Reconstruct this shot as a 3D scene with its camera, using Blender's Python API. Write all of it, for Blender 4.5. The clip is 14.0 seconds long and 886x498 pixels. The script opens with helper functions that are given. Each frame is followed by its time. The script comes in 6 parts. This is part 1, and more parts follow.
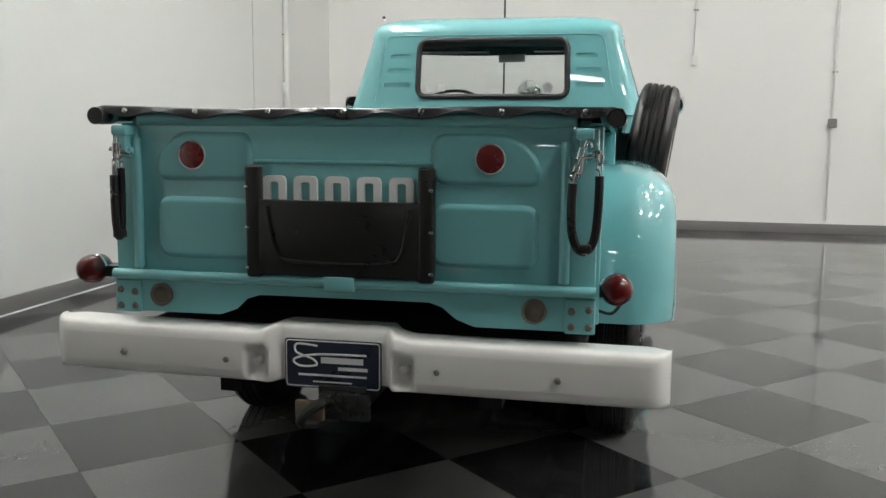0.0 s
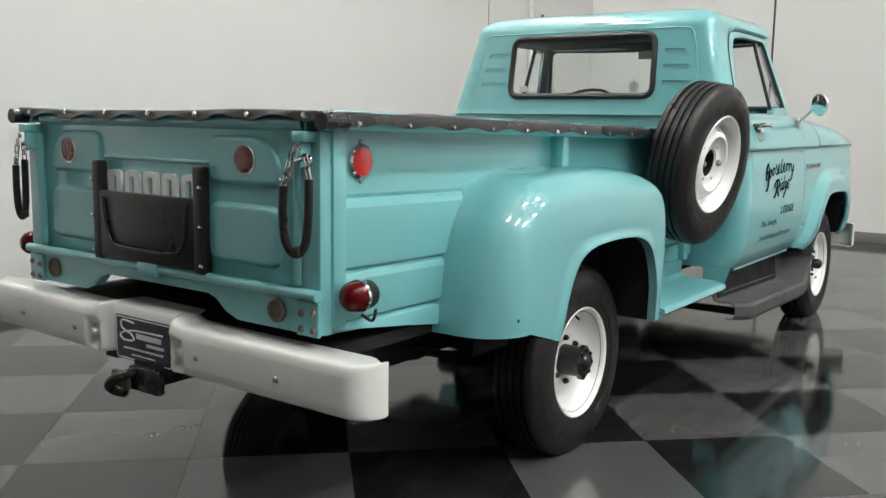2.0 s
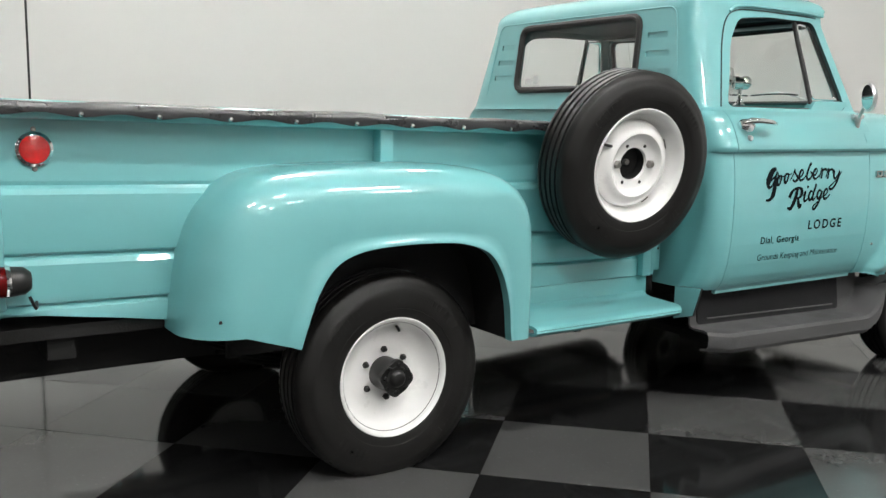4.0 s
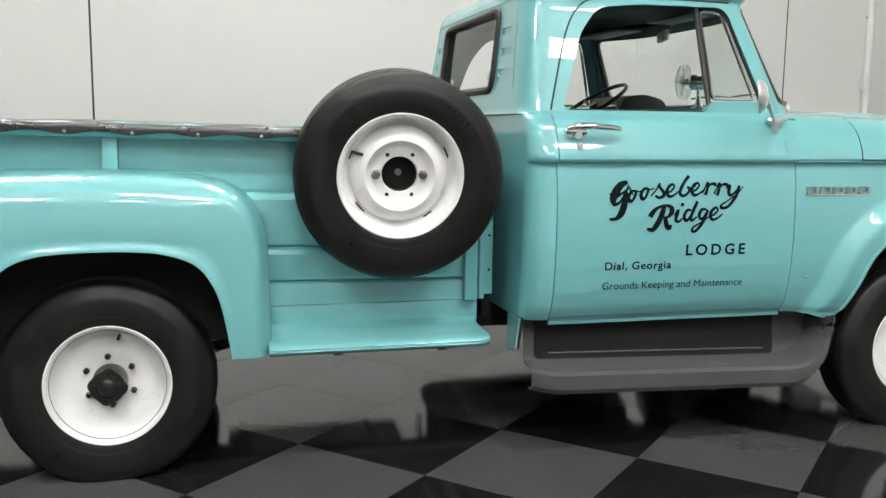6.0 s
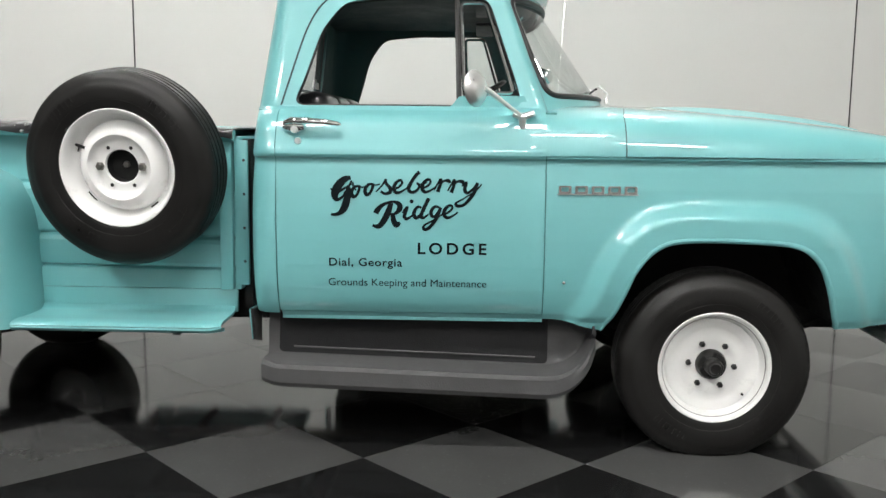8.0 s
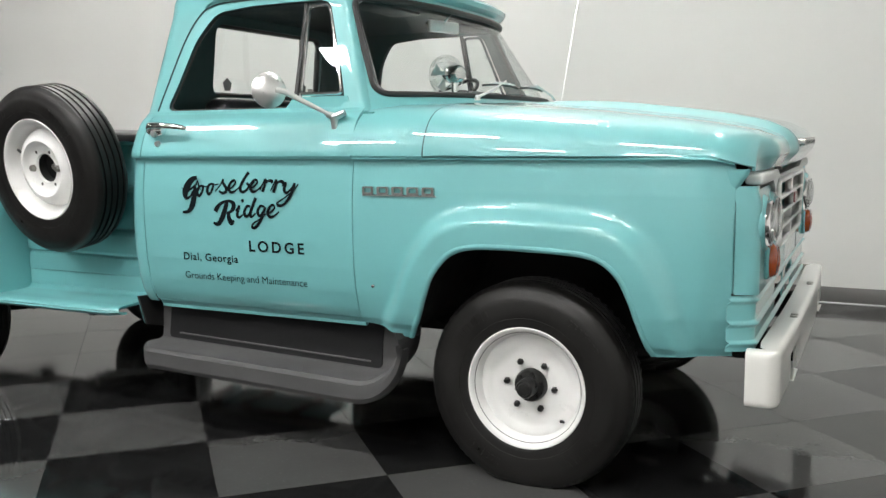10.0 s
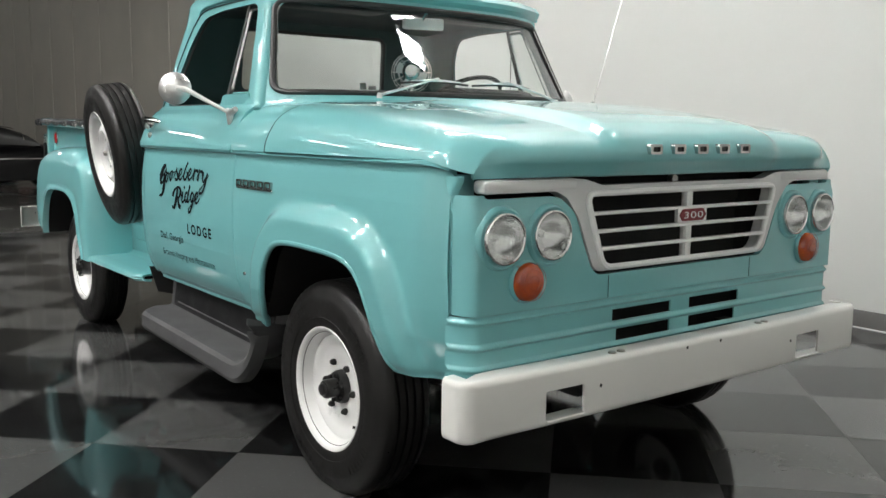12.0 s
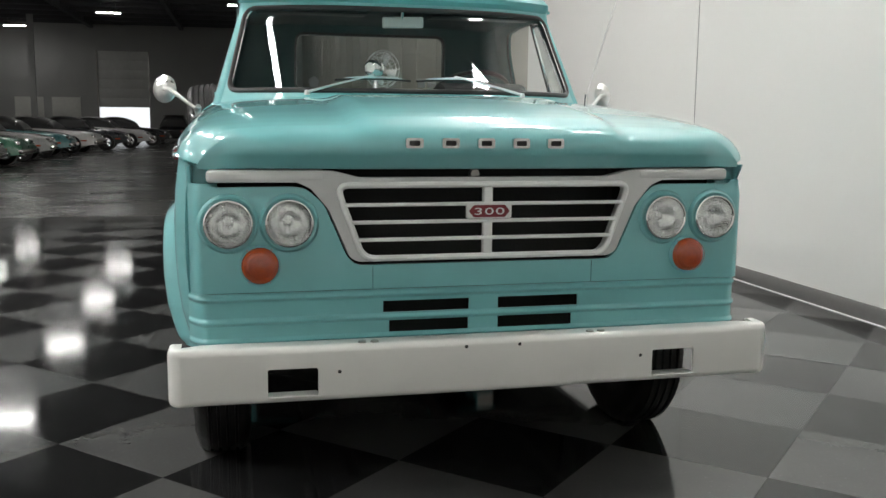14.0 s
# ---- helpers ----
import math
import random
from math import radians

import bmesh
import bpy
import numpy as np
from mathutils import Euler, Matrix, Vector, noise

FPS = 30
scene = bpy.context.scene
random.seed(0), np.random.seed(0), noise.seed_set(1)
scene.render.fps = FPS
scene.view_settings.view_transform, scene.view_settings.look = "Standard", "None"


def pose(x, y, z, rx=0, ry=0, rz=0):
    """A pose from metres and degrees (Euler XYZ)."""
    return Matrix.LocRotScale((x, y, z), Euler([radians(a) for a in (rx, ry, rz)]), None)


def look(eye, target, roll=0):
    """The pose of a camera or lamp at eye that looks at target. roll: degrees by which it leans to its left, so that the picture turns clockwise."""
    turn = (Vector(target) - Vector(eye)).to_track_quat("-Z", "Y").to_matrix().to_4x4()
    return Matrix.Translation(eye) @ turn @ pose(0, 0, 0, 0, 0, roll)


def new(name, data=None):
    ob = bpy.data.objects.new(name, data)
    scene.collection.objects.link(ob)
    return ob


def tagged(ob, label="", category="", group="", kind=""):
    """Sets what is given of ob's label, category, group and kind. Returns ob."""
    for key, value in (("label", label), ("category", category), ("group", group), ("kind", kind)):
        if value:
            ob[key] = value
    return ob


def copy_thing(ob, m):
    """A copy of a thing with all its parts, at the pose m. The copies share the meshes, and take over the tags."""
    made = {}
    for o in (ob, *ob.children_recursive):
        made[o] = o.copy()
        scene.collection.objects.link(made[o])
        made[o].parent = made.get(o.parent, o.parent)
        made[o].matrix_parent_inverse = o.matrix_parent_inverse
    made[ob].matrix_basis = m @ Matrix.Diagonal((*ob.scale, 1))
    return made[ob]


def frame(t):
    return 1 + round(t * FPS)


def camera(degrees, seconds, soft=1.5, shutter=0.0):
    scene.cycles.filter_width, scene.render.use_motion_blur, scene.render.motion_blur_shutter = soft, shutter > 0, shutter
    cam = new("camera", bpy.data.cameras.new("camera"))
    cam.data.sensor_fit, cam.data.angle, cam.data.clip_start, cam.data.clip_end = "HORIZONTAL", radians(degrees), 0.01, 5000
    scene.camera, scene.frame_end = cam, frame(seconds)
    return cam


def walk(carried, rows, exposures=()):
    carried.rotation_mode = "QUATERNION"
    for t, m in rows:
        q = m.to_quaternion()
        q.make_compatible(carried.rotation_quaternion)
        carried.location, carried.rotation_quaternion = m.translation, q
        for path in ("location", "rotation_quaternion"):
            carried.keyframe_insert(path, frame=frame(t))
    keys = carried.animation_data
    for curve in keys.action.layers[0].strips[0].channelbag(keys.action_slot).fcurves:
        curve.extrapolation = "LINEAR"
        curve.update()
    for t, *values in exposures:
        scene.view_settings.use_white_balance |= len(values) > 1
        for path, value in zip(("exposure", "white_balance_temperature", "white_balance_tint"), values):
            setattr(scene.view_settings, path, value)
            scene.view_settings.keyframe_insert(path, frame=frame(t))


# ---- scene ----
cam = camera(52.6, 14.0)
PATH = [
    (0, (0.881, 0.912, 1.261), (0.468, 2.851, 0.993), 0.4),
    (0.5, (1.278, 1.032, 1.266), (0.615, 2.899, 0.994), 0.6),
    (1, (1.685, 1.185, 1.276), (0.828, 2.971, 0.997), 0.9),
    (1.5, (2.106, 1.395, 1.284), (1.083, 3.091, 1.003), 1.0),
    (2, (2.513, 1.645, 1.296), (1.336, 3.237, 1.013), 0.9),
    (2.2, (2.662, 1.75, 1.296), (1.42, 3.293, 1.016), 0.9),
    (4.3, (3.747, 3.484, 1.287), (2.033, 4.471, 1.000), 1.10),
    (4.5, (3.827, 3.686, 1.285), (2.076, 4.610, 1.002), 1.10),
    (5, (3.974, 4.150, 1.273), (2.146, 4.913, 1.000), 0.96),
    (5.5, (4.099, 4.672, 1.300), (2.216, 5.285, 1.018), 0.68),
    (6, (4.209, 5.177, 1.302), (2.284, 5.642, 1.026), 0.66),
    (6.5, (4.306, 5.675, 1.292), (2.348, 5.988, 1.026), 0.75),
    (7, (4.388, 6.192, 1.276), (2.412, 6.371, 1.028), 0.50),
    (7.5, (4.422, 6.683, 1.286), (2.440, 6.724, 1.023), 0.50),
    (8, (4.419, 7.203, 1.272), (2.439, 7.106, 1.008), 0.55),
    (8.5, (4.365, 7.718, 1.246), (2.398, 7.463, 0.992), 0.65),
    (10.8, (3.329, 9.909, 1.26), (1.762, 8.694, 0.996), -0.1),
    (11, (3.181, 10.055, 1.259), (1.668, 8.773, 0.991), 0.3),
    (11.5, (2.831, 10.435, 1.266), (1.462, 9.003, 0.993), 0.4),
    (12, (2.454, 10.791, 1.265), (1.274, 9.197, 1.001), 0.6),
    (12.5, (2.059, 11.118, 1.275), (1.088, 9.39, 1.006), 0.4),
    (13, (1.625, 11.359, 1.273), (0.85, 9.535, 1.0), 0.5),
    (13.5, (1.202, 11.551, 1.277), (0.598, 9.666, 0.997), 0.6),
    (14, (0.77, 11.682, 1.279), (0.34, 9.75, 0.997), 0.5),
]
EXPOSURE = [(0.0, 0.32), (2.0, 0.33), (4.5, 0.38), (7.0, 0.43), (8.5, 0.43), (11.0, 0.42), (12.5, 0.37), (14.0, 0.36)]
walk(cam, [(t, look(eye, target, roll)) for t, eye, target, roll in PATH], EXPOSURE)

# ---- world: a closed hall with no daylight but for one open gate ----
world = bpy.data.worlds.new("hall_air")
scene.world = world
world.use_nodes = True
world.node_tree.nodes["Background"].inputs[0].default_value = (0.5, 0.55, 0.6, 1)
world.node_tree.nodes["Background"].inputs[1].default_value = 0.12

LAMP_POWER = 118.0
LAMP_Z = 6.65
# (4.3, 1.5) and x from 10 on: unseen, added to brighten rear and side
BOOTH_LAMPS = [(-2.1, 3.2), (-2.1, 6.3), (4.3, 1.5), (4.3, 5.0), (4.3, 8.0), (7.1, 2.6), (7.1, 9.7), (10.0, 4.4), (10.0, 7.6), (13.2, 5.8)]
PANEL_LAMP = (-2.85, 9.05)
HALL_LAMPS = [(0.72, -11.4), (0.72, -18.7), (0.74, -26.0), (0.75, -33.3), (7.0, -5.0), (7.0, -13.3), (7.1, -21.6), (7.2, -29.8), (7.4, -38.4), (13.6, -5.6), (13.6, -13.8), (13.6, -22.1), (13.7, -30.4), (13.7, -38.6), (13.8, -46.8)]


# ---- materials ----
def material(name, colour, rough=0.5, metal=0.0, coat=0.0, coat_rough=0.03, vary=0.08, scale=6.0, bump=0.0,
             bump_scale=120.0, fine=60.0, spec=0.5, rough_vary=0.08, ior=1.5, per_object=0.0, specks=0.0):
    m = bpy.data.materials.new(name)
    m.use_nodes = True
    n, l = m.node_tree.nodes, m.node_tree.links
    b = n["Principled BSDF"]
    tc = n.new("ShaderNodeTexCoord")
    big, small = n.new("ShaderNodeTexNoise"), n.new("ShaderNodeTexNoise")
    big.inputs["Scale"].default_value, big.inputs["Detail"].default_value = scale, 3
    small.inputs["Scale"].default_value, small.inputs["Detail"].default_value = fine, 4
    l.new(tc.outputs["Object"], big.inputs["Vector"])
    l.new(tc.outputs["Object"], small.inputs["Vector"])
    add = n.new("ShaderNodeMath")
    add.operation = "MULTIPLY_ADD"
    add.inputs[1].default_value = 0.35
    l.new(small.outputs[0], add.inputs[0])
    l.new(big.outputs[0], add.inputs[2])
    ramp = n.new("ShaderNodeMapRange")
    ramp.inputs["From Min"].default_value, ramp.inputs["From Max"].default_value = 0.3, 1.05
    ramp.inputs["To Min"].default_value, ramp.inputs["To Max"].default_value = 1 - vary, 1 + vary
    l.new(add.outputs[0], ramp.inputs["Value"])
    last = ramp.outputs[0]
    if per_object:
        info, rng, mul = n.new("ShaderNodeObjectInfo"), n.new("ShaderNodeMapRange"), n.new("ShaderNodeMath")
        rng.inputs["To Min"].default_value, rng.inputs["To Max"].default_value = 1 - per_object, 1 + per_object
        mul.operation = "MULTIPLY"
        l.new(info.outputs["Random"], rng.inputs["Value"])
        l.new(rng.outputs[0], mul.inputs[0])
        l.new(last, mul.inputs[1])
        last = mul.outputs[0]
    if specks:
        dust, thr, mul = n.new("ShaderNodeTexNoise"), n.new("ShaderNodeMapRange"), n.new("ShaderNodeMath")
        dust.inputs["Scale"].default_value, dust.inputs["Detail"].default_value = 55.0, 6
        l.new(tc.outputs["Object"], dust.inputs["Vector"])
        thr.inputs["From Min"].default_value, thr.inputs["From Max"].default_value = 0.63, 0.74
        thr.inputs["To Min"].default_value, thr.inputs["To Max"].default_value = 1.0, 1.0 + specks
        l.new(dust.outputs[0], thr.inputs["Value"])
        mul.operation = "MULTIPLY"
        l.new(last, mul.inputs[0])
        l.new(thr.outputs[0], mul.inputs[1])
        last = mul.outputs[0]
    scl = n.new("ShaderNodeVectorMath")
    scl.operation = "SCALE"
    scl.inputs[0].default_value = colour[:3]
    l.new(last, scl.inputs["Scale"])
    l.new(scl.outputs[0], b.inputs["Base Color"])
    rr = n.new("ShaderNodeMapRange")
    rr.inputs["From Min"].default_value, rr.inputs["From Max"].default_value = 0.3, 1.05
    rr.inputs["To Min"].default_value = max(0.0, rough * (1 - rough_vary * 4))
    rr.inputs["To Max"].default_value = min(1.0, rough * (1 + rough_vary * 4))
    l.new(add.outputs[0], rr.inputs["Value"])
    l.new(rr.outputs[0], b.inputs["Roughness"])
    b.inputs["Metallic"].default_value = metal
    b.inputs["Coat Weight"].default_value, b.inputs["Coat Roughness"].default_value = coat, coat_rough
    b.inputs["Specular IOR Level"].default_value, b.inputs["IOR"].default_value = spec, ior
    if bump:
        bn, nz = n.new("ShaderNodeBump"), n.new("ShaderNodeTexNoise")
        nz.inputs["Scale"].default_value, nz.inputs["Detail"].default_value = bump_scale, 5
        l.new(tc.outputs["Object"], nz.inputs["Vector"])
        bn.inputs["Strength"].default_value, bn.inputs["Distance"].default_value = bump, 0.004
        l.new(nz.outputs[0], bn.inputs["Height"])
        l.new(bn.outputs[0], b.inputs["Normal"])
    return m


def glass(name, tint=(0.93, 0.96, 0.95), ior=1.45, gain=1.0, rough=0.0, flutes=0.0):
    m = bpy.data.materials.new(name)
    m.use_nodes = True
    n, l = m.node_tree.nodes, m.node_tree.links
    n.clear()
    out, mix = n.new("ShaderNodeOutputMaterial"), n.new("ShaderNodeMixShader")
    tr, gl, lw = n.new("ShaderNodeBsdfTransparent"), n.new("ShaderNodeBsdfGlossy"), n.new("ShaderNodeLayerWeight")
    tr.inputs[0].default_value = (*tint, 1)
    gl.inputs["Roughness"].default_value = rough
    if flutes:
        tc, wave, bump = n.new("ShaderNodeTexCoord"), n.new("ShaderNodeTexWave"), n.new("ShaderNodeBump")
        wave.bands_direction, wave.inputs["Scale"].default_value, wave.inputs["Distortion"].default_value = "X", flutes / 6.3, 0.6
        bump.inputs["Strength"].default_value, bump.inputs["Distance"].default_value = 0.6, 0.002
        l.new(tc.outputs["Object"], wave.inputs["Vector"])
        l.new(wave.outputs[1], bump.inputs["Height"])
        l.new(bump.outputs[0], gl.inputs["Normal"])
    lw.inputs["Blend"].default_value = 0.5
    power, mul = n.new("ShaderNodeMath"), n.new("ShaderNodeMath")
    power.operation, mul.operation, mul.use_clamp = "POWER", "MULTIPLY_ADD", True
    power.inputs[1].default_value = 4.5
    base = ((ior - 1) / (ior + 1)) ** 2 * 2 * gain
    mul.inputs[1].default_value, mul.inputs[2].default_value = 1 - base, base
    l.new(lw.outputs["Facing"], power.inputs[0])
    l.new(power.outputs[0], mul.inputs[0])
    l.new(mul.outputs[0], mix.inputs[0])
    l.new(tr.outputs[0], mix.inputs[1])
    l.new(gl.outputs[0], mix.inputs[2])
    l.new(mix.outputs[0], out.inputs[0])
    return m


def glow(name, colour, power):
    m = bpy.data.materials.new(name)
    m.use_nodes = True
    n, l = m.node_tree.nodes, m.node_tree.links
    n.clear()
    out, em = n.new("ShaderNodeOutputMaterial"), n.new("ShaderNodeEmission")
    em.inputs[0].default_value, em.inputs[1].default_value = (*colour, 1), power
    l.new(em.outputs[0], out.inputs[0])
    return m


TEAL = material("turquoise_paint", (0.163, 0.450, 0.463), 0.38, coat=1.0, coat_rough=0.014, vary=0.03, scale=2.0, rough_vary=0.03, spec=0.5)
WHITE = material("white_enamel", (0.74, 0.74, 0.71), 0.3, coat=0.8, coat_rough=0.06, vary=0.012, scale=3, rough_vary=0.03)
RIM = material("white_rim_enamel", (0.80, 0.80, 0.79), 0.32, coat=0.6, coat_rough=0.08, vary=0.03, scale=9)
ARGENT = material("argent_paint", (0.60, 0.61, 0.605), 0.42, coat=0.3, coat_rough=0.2, vary=0.04)
GRILLE = material("grille_enamel", (0.86, 0.87, 0.86), 0.35, coat=0.4, coat_rough=0.1, vary=0.03)
CHROME = material("chrome", (0.82, 0.82, 0.82), 0.06, metal=1.0, vary=0.04, scale=20)
MIRROR = material("mirror_silver", (0.86, 0.87, 0.87), 0.015, metal=1.0, vary=0.01, rough_vary=0.0)
SATIN = material("satin_stainless", (0.80, 0.80, 0.79), 0.33, metal=1.0, vary=0.05, scale=15)
RED_SHINE = material("red_reflector_shine", (0.62, 0.02, 0.02), 0.14, coat=1.0, vary=0.2, scale=70)
INSIDE_SHADE = material("cab_inside_shade", (0.026, 0.075, 0.074), 0.6, vary=0.08)
STEEL = material("dull_steel", (0.33, 0.32, 0.30), 0.38, metal=1.0, vary=0.2, scale=40)
RUST = material("aged_steel", (0.11, 0.085, 0.065), 0.65, metal=0.4, vary=0.35, scale=30, bump=0.2)
RUBBER = material("tyre_rubber", (0.0078, 0.0073, 0.0070), 0.42, vary=0.3, scale=9, bump=0.12, bump_scale=200, spec=0.38, rough_vary=0.14)
BLACK = material("black_enamel", (0.009, 0.009, 0.009), 0.32, vary=0.2, bump=0.05)
SEAL = material("black_seal", (0.018, 0.018, 0.018), 0.45, vary=0.15)
DARK = material("underbody_black", (0.016, 0.016, 0.016), 0.8, vary=0.3, scale=12, bump=0.3, spec=0.2)
VINYL = material("black_vinyl", (0.019, 0.020, 0.022), 0.30, coat=0.35, coat_rough=0.2, vary=0.2, scale=5, bump=0.06, bump_scale=25)
GREY_RUBBER = material("grey_step_rubber", (0.074, 0.074, 0.076), 0.6, spec=0.3, vary=0.18, scale=7, bump=0.25, bump_scale=160)
SHADED_RUBBER = material("shaded_step_rubber", (0.018, 0.018, 0.0195), 0.6, spec=0.15, vary=0.2, scale=7, bump=0.2, bump_scale=160)
RED = material("red_lens", (0.085, 0.0015, 0.002), 0.15, coat=0.0, spec=0.35, vary=0.15, scale=50)
RED_DARK = material("dull_red_reflector", (0.13, 0.006, 0.008), 0.25, coat=0.6, vary=0.12, scale=60)
AMBER = material("amber_lens", (0.37, 0.050, 0.003), 0.15, coat=1.0, vary=0.25, scale=30)
LETTER = material("black_sign_paint", (0.005, 0.009, 0.011), 0.7, vary=0.1, spec=0.08)
NAVY = material("navy_plate", (0.008, 0.014, 0.035), 0.3, coat=0.5, vary=0.1)
INK = material("white_ink", (0.70, 0.70, 0.70), 0.45, vary=0.05)
CREAM = material("white_stamped_paint", (0.85, 0.86, 0.84), 0.4, vary=0.05)
EMBLEM = material("worn_chrome_emblem", (0.50, 0.50, 0.49), 0.18, metal=1.0, vary=0.15, scale=40)
BADGE_RED = material("badge_red", (0.20, 0.018, 0.026), 0.35, vary=0.08)
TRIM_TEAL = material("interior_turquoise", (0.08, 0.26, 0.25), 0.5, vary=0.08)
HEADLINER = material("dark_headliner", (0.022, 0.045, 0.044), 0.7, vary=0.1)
JOINT = material("dark_teal_joint", (0.012, 0.040, 0.040), 0.6, vary=0.1)
GROMMET = material("dull_brown_metal", (0.17, 0.15, 0.12), 0.55, metal=0.6, vary=0.35, scale=30)
DASH = material("dash_grey", (0.030, 0.032, 0.033), 0.5, vary=0.1)
GLASS = glass("window_glass")
LENS = glass("clear_lens", (0.93, 0.94, 0.94), 1.5, 2.2, 0.10, 260.0)
REFLECTOR = material("lamp_reflector", (0.90, 0.91, 0.90), 0.24, metal=1.0, vary=0.06, scale=40, bump=0.12, bump_scale=60)
WALL = material("white_wall_paint", (0.655, 0.655, 0.635), 0.6, vary=0.025, scale=0.7, bump=0.06, bump_scale=300)
HALL_WALL = material("raw_grey_wall", (0.38, 0.365, 0.32), 0.75, vary=0.16, scale=0.9, bump=0.15, bump_scale=60)
FAR_WALL = material("dark_hall_wall", (0.34, 0.34, 0.33), 0.8, vary=0.12, scale=0.5, bump=0.1)
BASE = material("grey_rubber_baseboard", (0.145, 0.14, 0.135), 0.5, vary=0.06)
SEAM = material("wall_joint_black", (0.02, 0.02, 0.02), 0.7, vary=0.1)
CONDUIT = material("painted_conduit", (0.62, 0.62, 0.60), 0.5, vary=0.05)
CEILING = material("dark_ceiling_deck", (0.10, 0.101, 0.106), 0.85, vary=0.15, scale=1.0)
FILL_CEILING = material("pale_fill_ceiling", (0.34, 0.34, 0.335), 0.85, vary=0.08, scale=1.0)
CONCRETE = material("polished_dark_concrete", (0.055, 0.054, 0.050), 0.24, vary=0.22, scale=0.8, bump=0.02, rough_vary=0.12, fine=25)
TILE_DARK = material("dark_floor_tile", (0.012, 0.0122, 0.0125), 0.085, vary=0.25, scale=3, rough_vary=0.10, bump=0.025, bump_scale=14, per_object=0.08, spec=0.46, specks=3.2)
TILE_LIGHT = material("grey_floor_tile", (0.072, 0.073, 0.072), 0.085, vary=0.10, scale=3, rough_vary=0.10, bump=0.025, bump_scale=14, per_object=0.05, spec=0.46, specks=0.35)
LAMP_GLOW = glow("lamp_diffuser", (1.0, 0.985, 0.955), LAMP_POWER)
HALL_GLOW = glow("hall_lamp_diffuser", (1.0, 0.985, 0.955), LAMP_POWER * 0.21)
GATE_GLOW = glow("daylight_outside", (0.93, 0.97, 1.0), 0.85)
LAMP_BODY = material("lamp_housing", (0.5, 0.5, 0.5), 0.5)


# ---- mesh tools ----
def box(bm, x0, x1, y0, y1, z0, z1):
    v = [bm.verts.new((x, y, z)) for x in (x0, x1) for y in (y0, y1) for z in (z0, z1)]
    for f in ((0, 1, 3, 2), (4, 6, 7, 5), (0, 4, 5, 1), (2, 3, 7, 6), (0, 2, 6, 4), (1, 5, 7, 3)):
        bm.faces.new([v[i] for i in f])
    return v


def boxes(*rows):
    bm = bmesh.new()
    for r in rows:
        box(bm, *r)
    return bm


def rbox(x0, x1, y0, y1, z0, z1, r=0.006, seg=2):
    bm = boxes((x0, x1, y0, y1, z0, z1))
    bmesh.ops.bevel(bm, geom=bm.edges[:], offset=r, segments=seg, profile=0.5, affect="EDGES")
    return bm


def prism(points, axis, a, b, bm=None):
    """A polygon drawn in the two other axes (in x, y, z order), pushed along axis from a to b."""
    bm = bm or bmesh.new()
    place = {"x": lambda p, q: (q, p[0], p[1]), "y": lambda p, q: (p[0], q, p[1]), "z": lambda p, q: (p[0], p[1], q)}[axis]
    lo, hi = [bm.verts.new(place(p, a)) for p in points], [bm.verts.new(place(p, b)) for p in points]
    n = len(points)
    bm.faces.new(lo)
    bm.faces.new(hi[::-1])
    for i in range(n):
        bm.faces.new((lo[i], hi[i], hi[(i + 1) % n], lo[(i + 1) % n]))
    bmesh.ops.recalc_face_normals(bm, faces=bm.faces[:])
    return bm


def rounded(points, r, seg=5):
    """The corners of a polygon rounded with radius r."""
    out = []
    n = len(points)
    for i in range(n):
        p, a, b = Vector(points[i]), Vector(points[i - 1]), Vector(points[(i + 1) % n])
        u, w = (a - p), (b - p)
        k = min(r, u.length * 0.45, w.length * 0.45)
        s, e = p + u.normalized() * k, p + w.normalized() * k
        for j in range(seg + 1):
            t = j / seg
            q = s * (1 - t) ** 2 + p * 2 * t * (1 - t) + e * t * t
            out.append((q.x, q.y))
    return out


def tube(bm, path, r, n=10, closed=False):
    pts = [Vector(p) for p in path]
    rings = []
    m = len(pts)
    ref = None
    for i, p in enumerate(pts):
        a = pts[i - 1] if (i or closed) else p
        b = pts[(i + 1) % m] if (i < m - 1 or closed) else p
        d = (b - a).normalized()
        if ref is None:
            ref = Vector((0, 0, 1)) if abs(d.z) < 0.9 else Vector((1, 0, 0))
        s = d.cross(ref).normalized()
        ref = s.cross(d).normalized()
        rr = r[i] if isinstance(r, (list, tuple)) else r
        rings.append([bm.verts.new(p + (s * math.cos(k * math.tau / n) + ref * math.sin(k * math.tau / n)) * rr) for k in range(n)])
    for i in range(m if closed else m - 1):
        a, b = rings[i], rings[(i + 1) % m]
        for k in range(n):
            bm.faces.new((a[k], a[(k + 1) % n], b[(k + 1) % n], b[k]))
    if not closed:
        bm.faces.new(rings[0])
        bm.faces.new(rings[-1][::-1])
    return bm


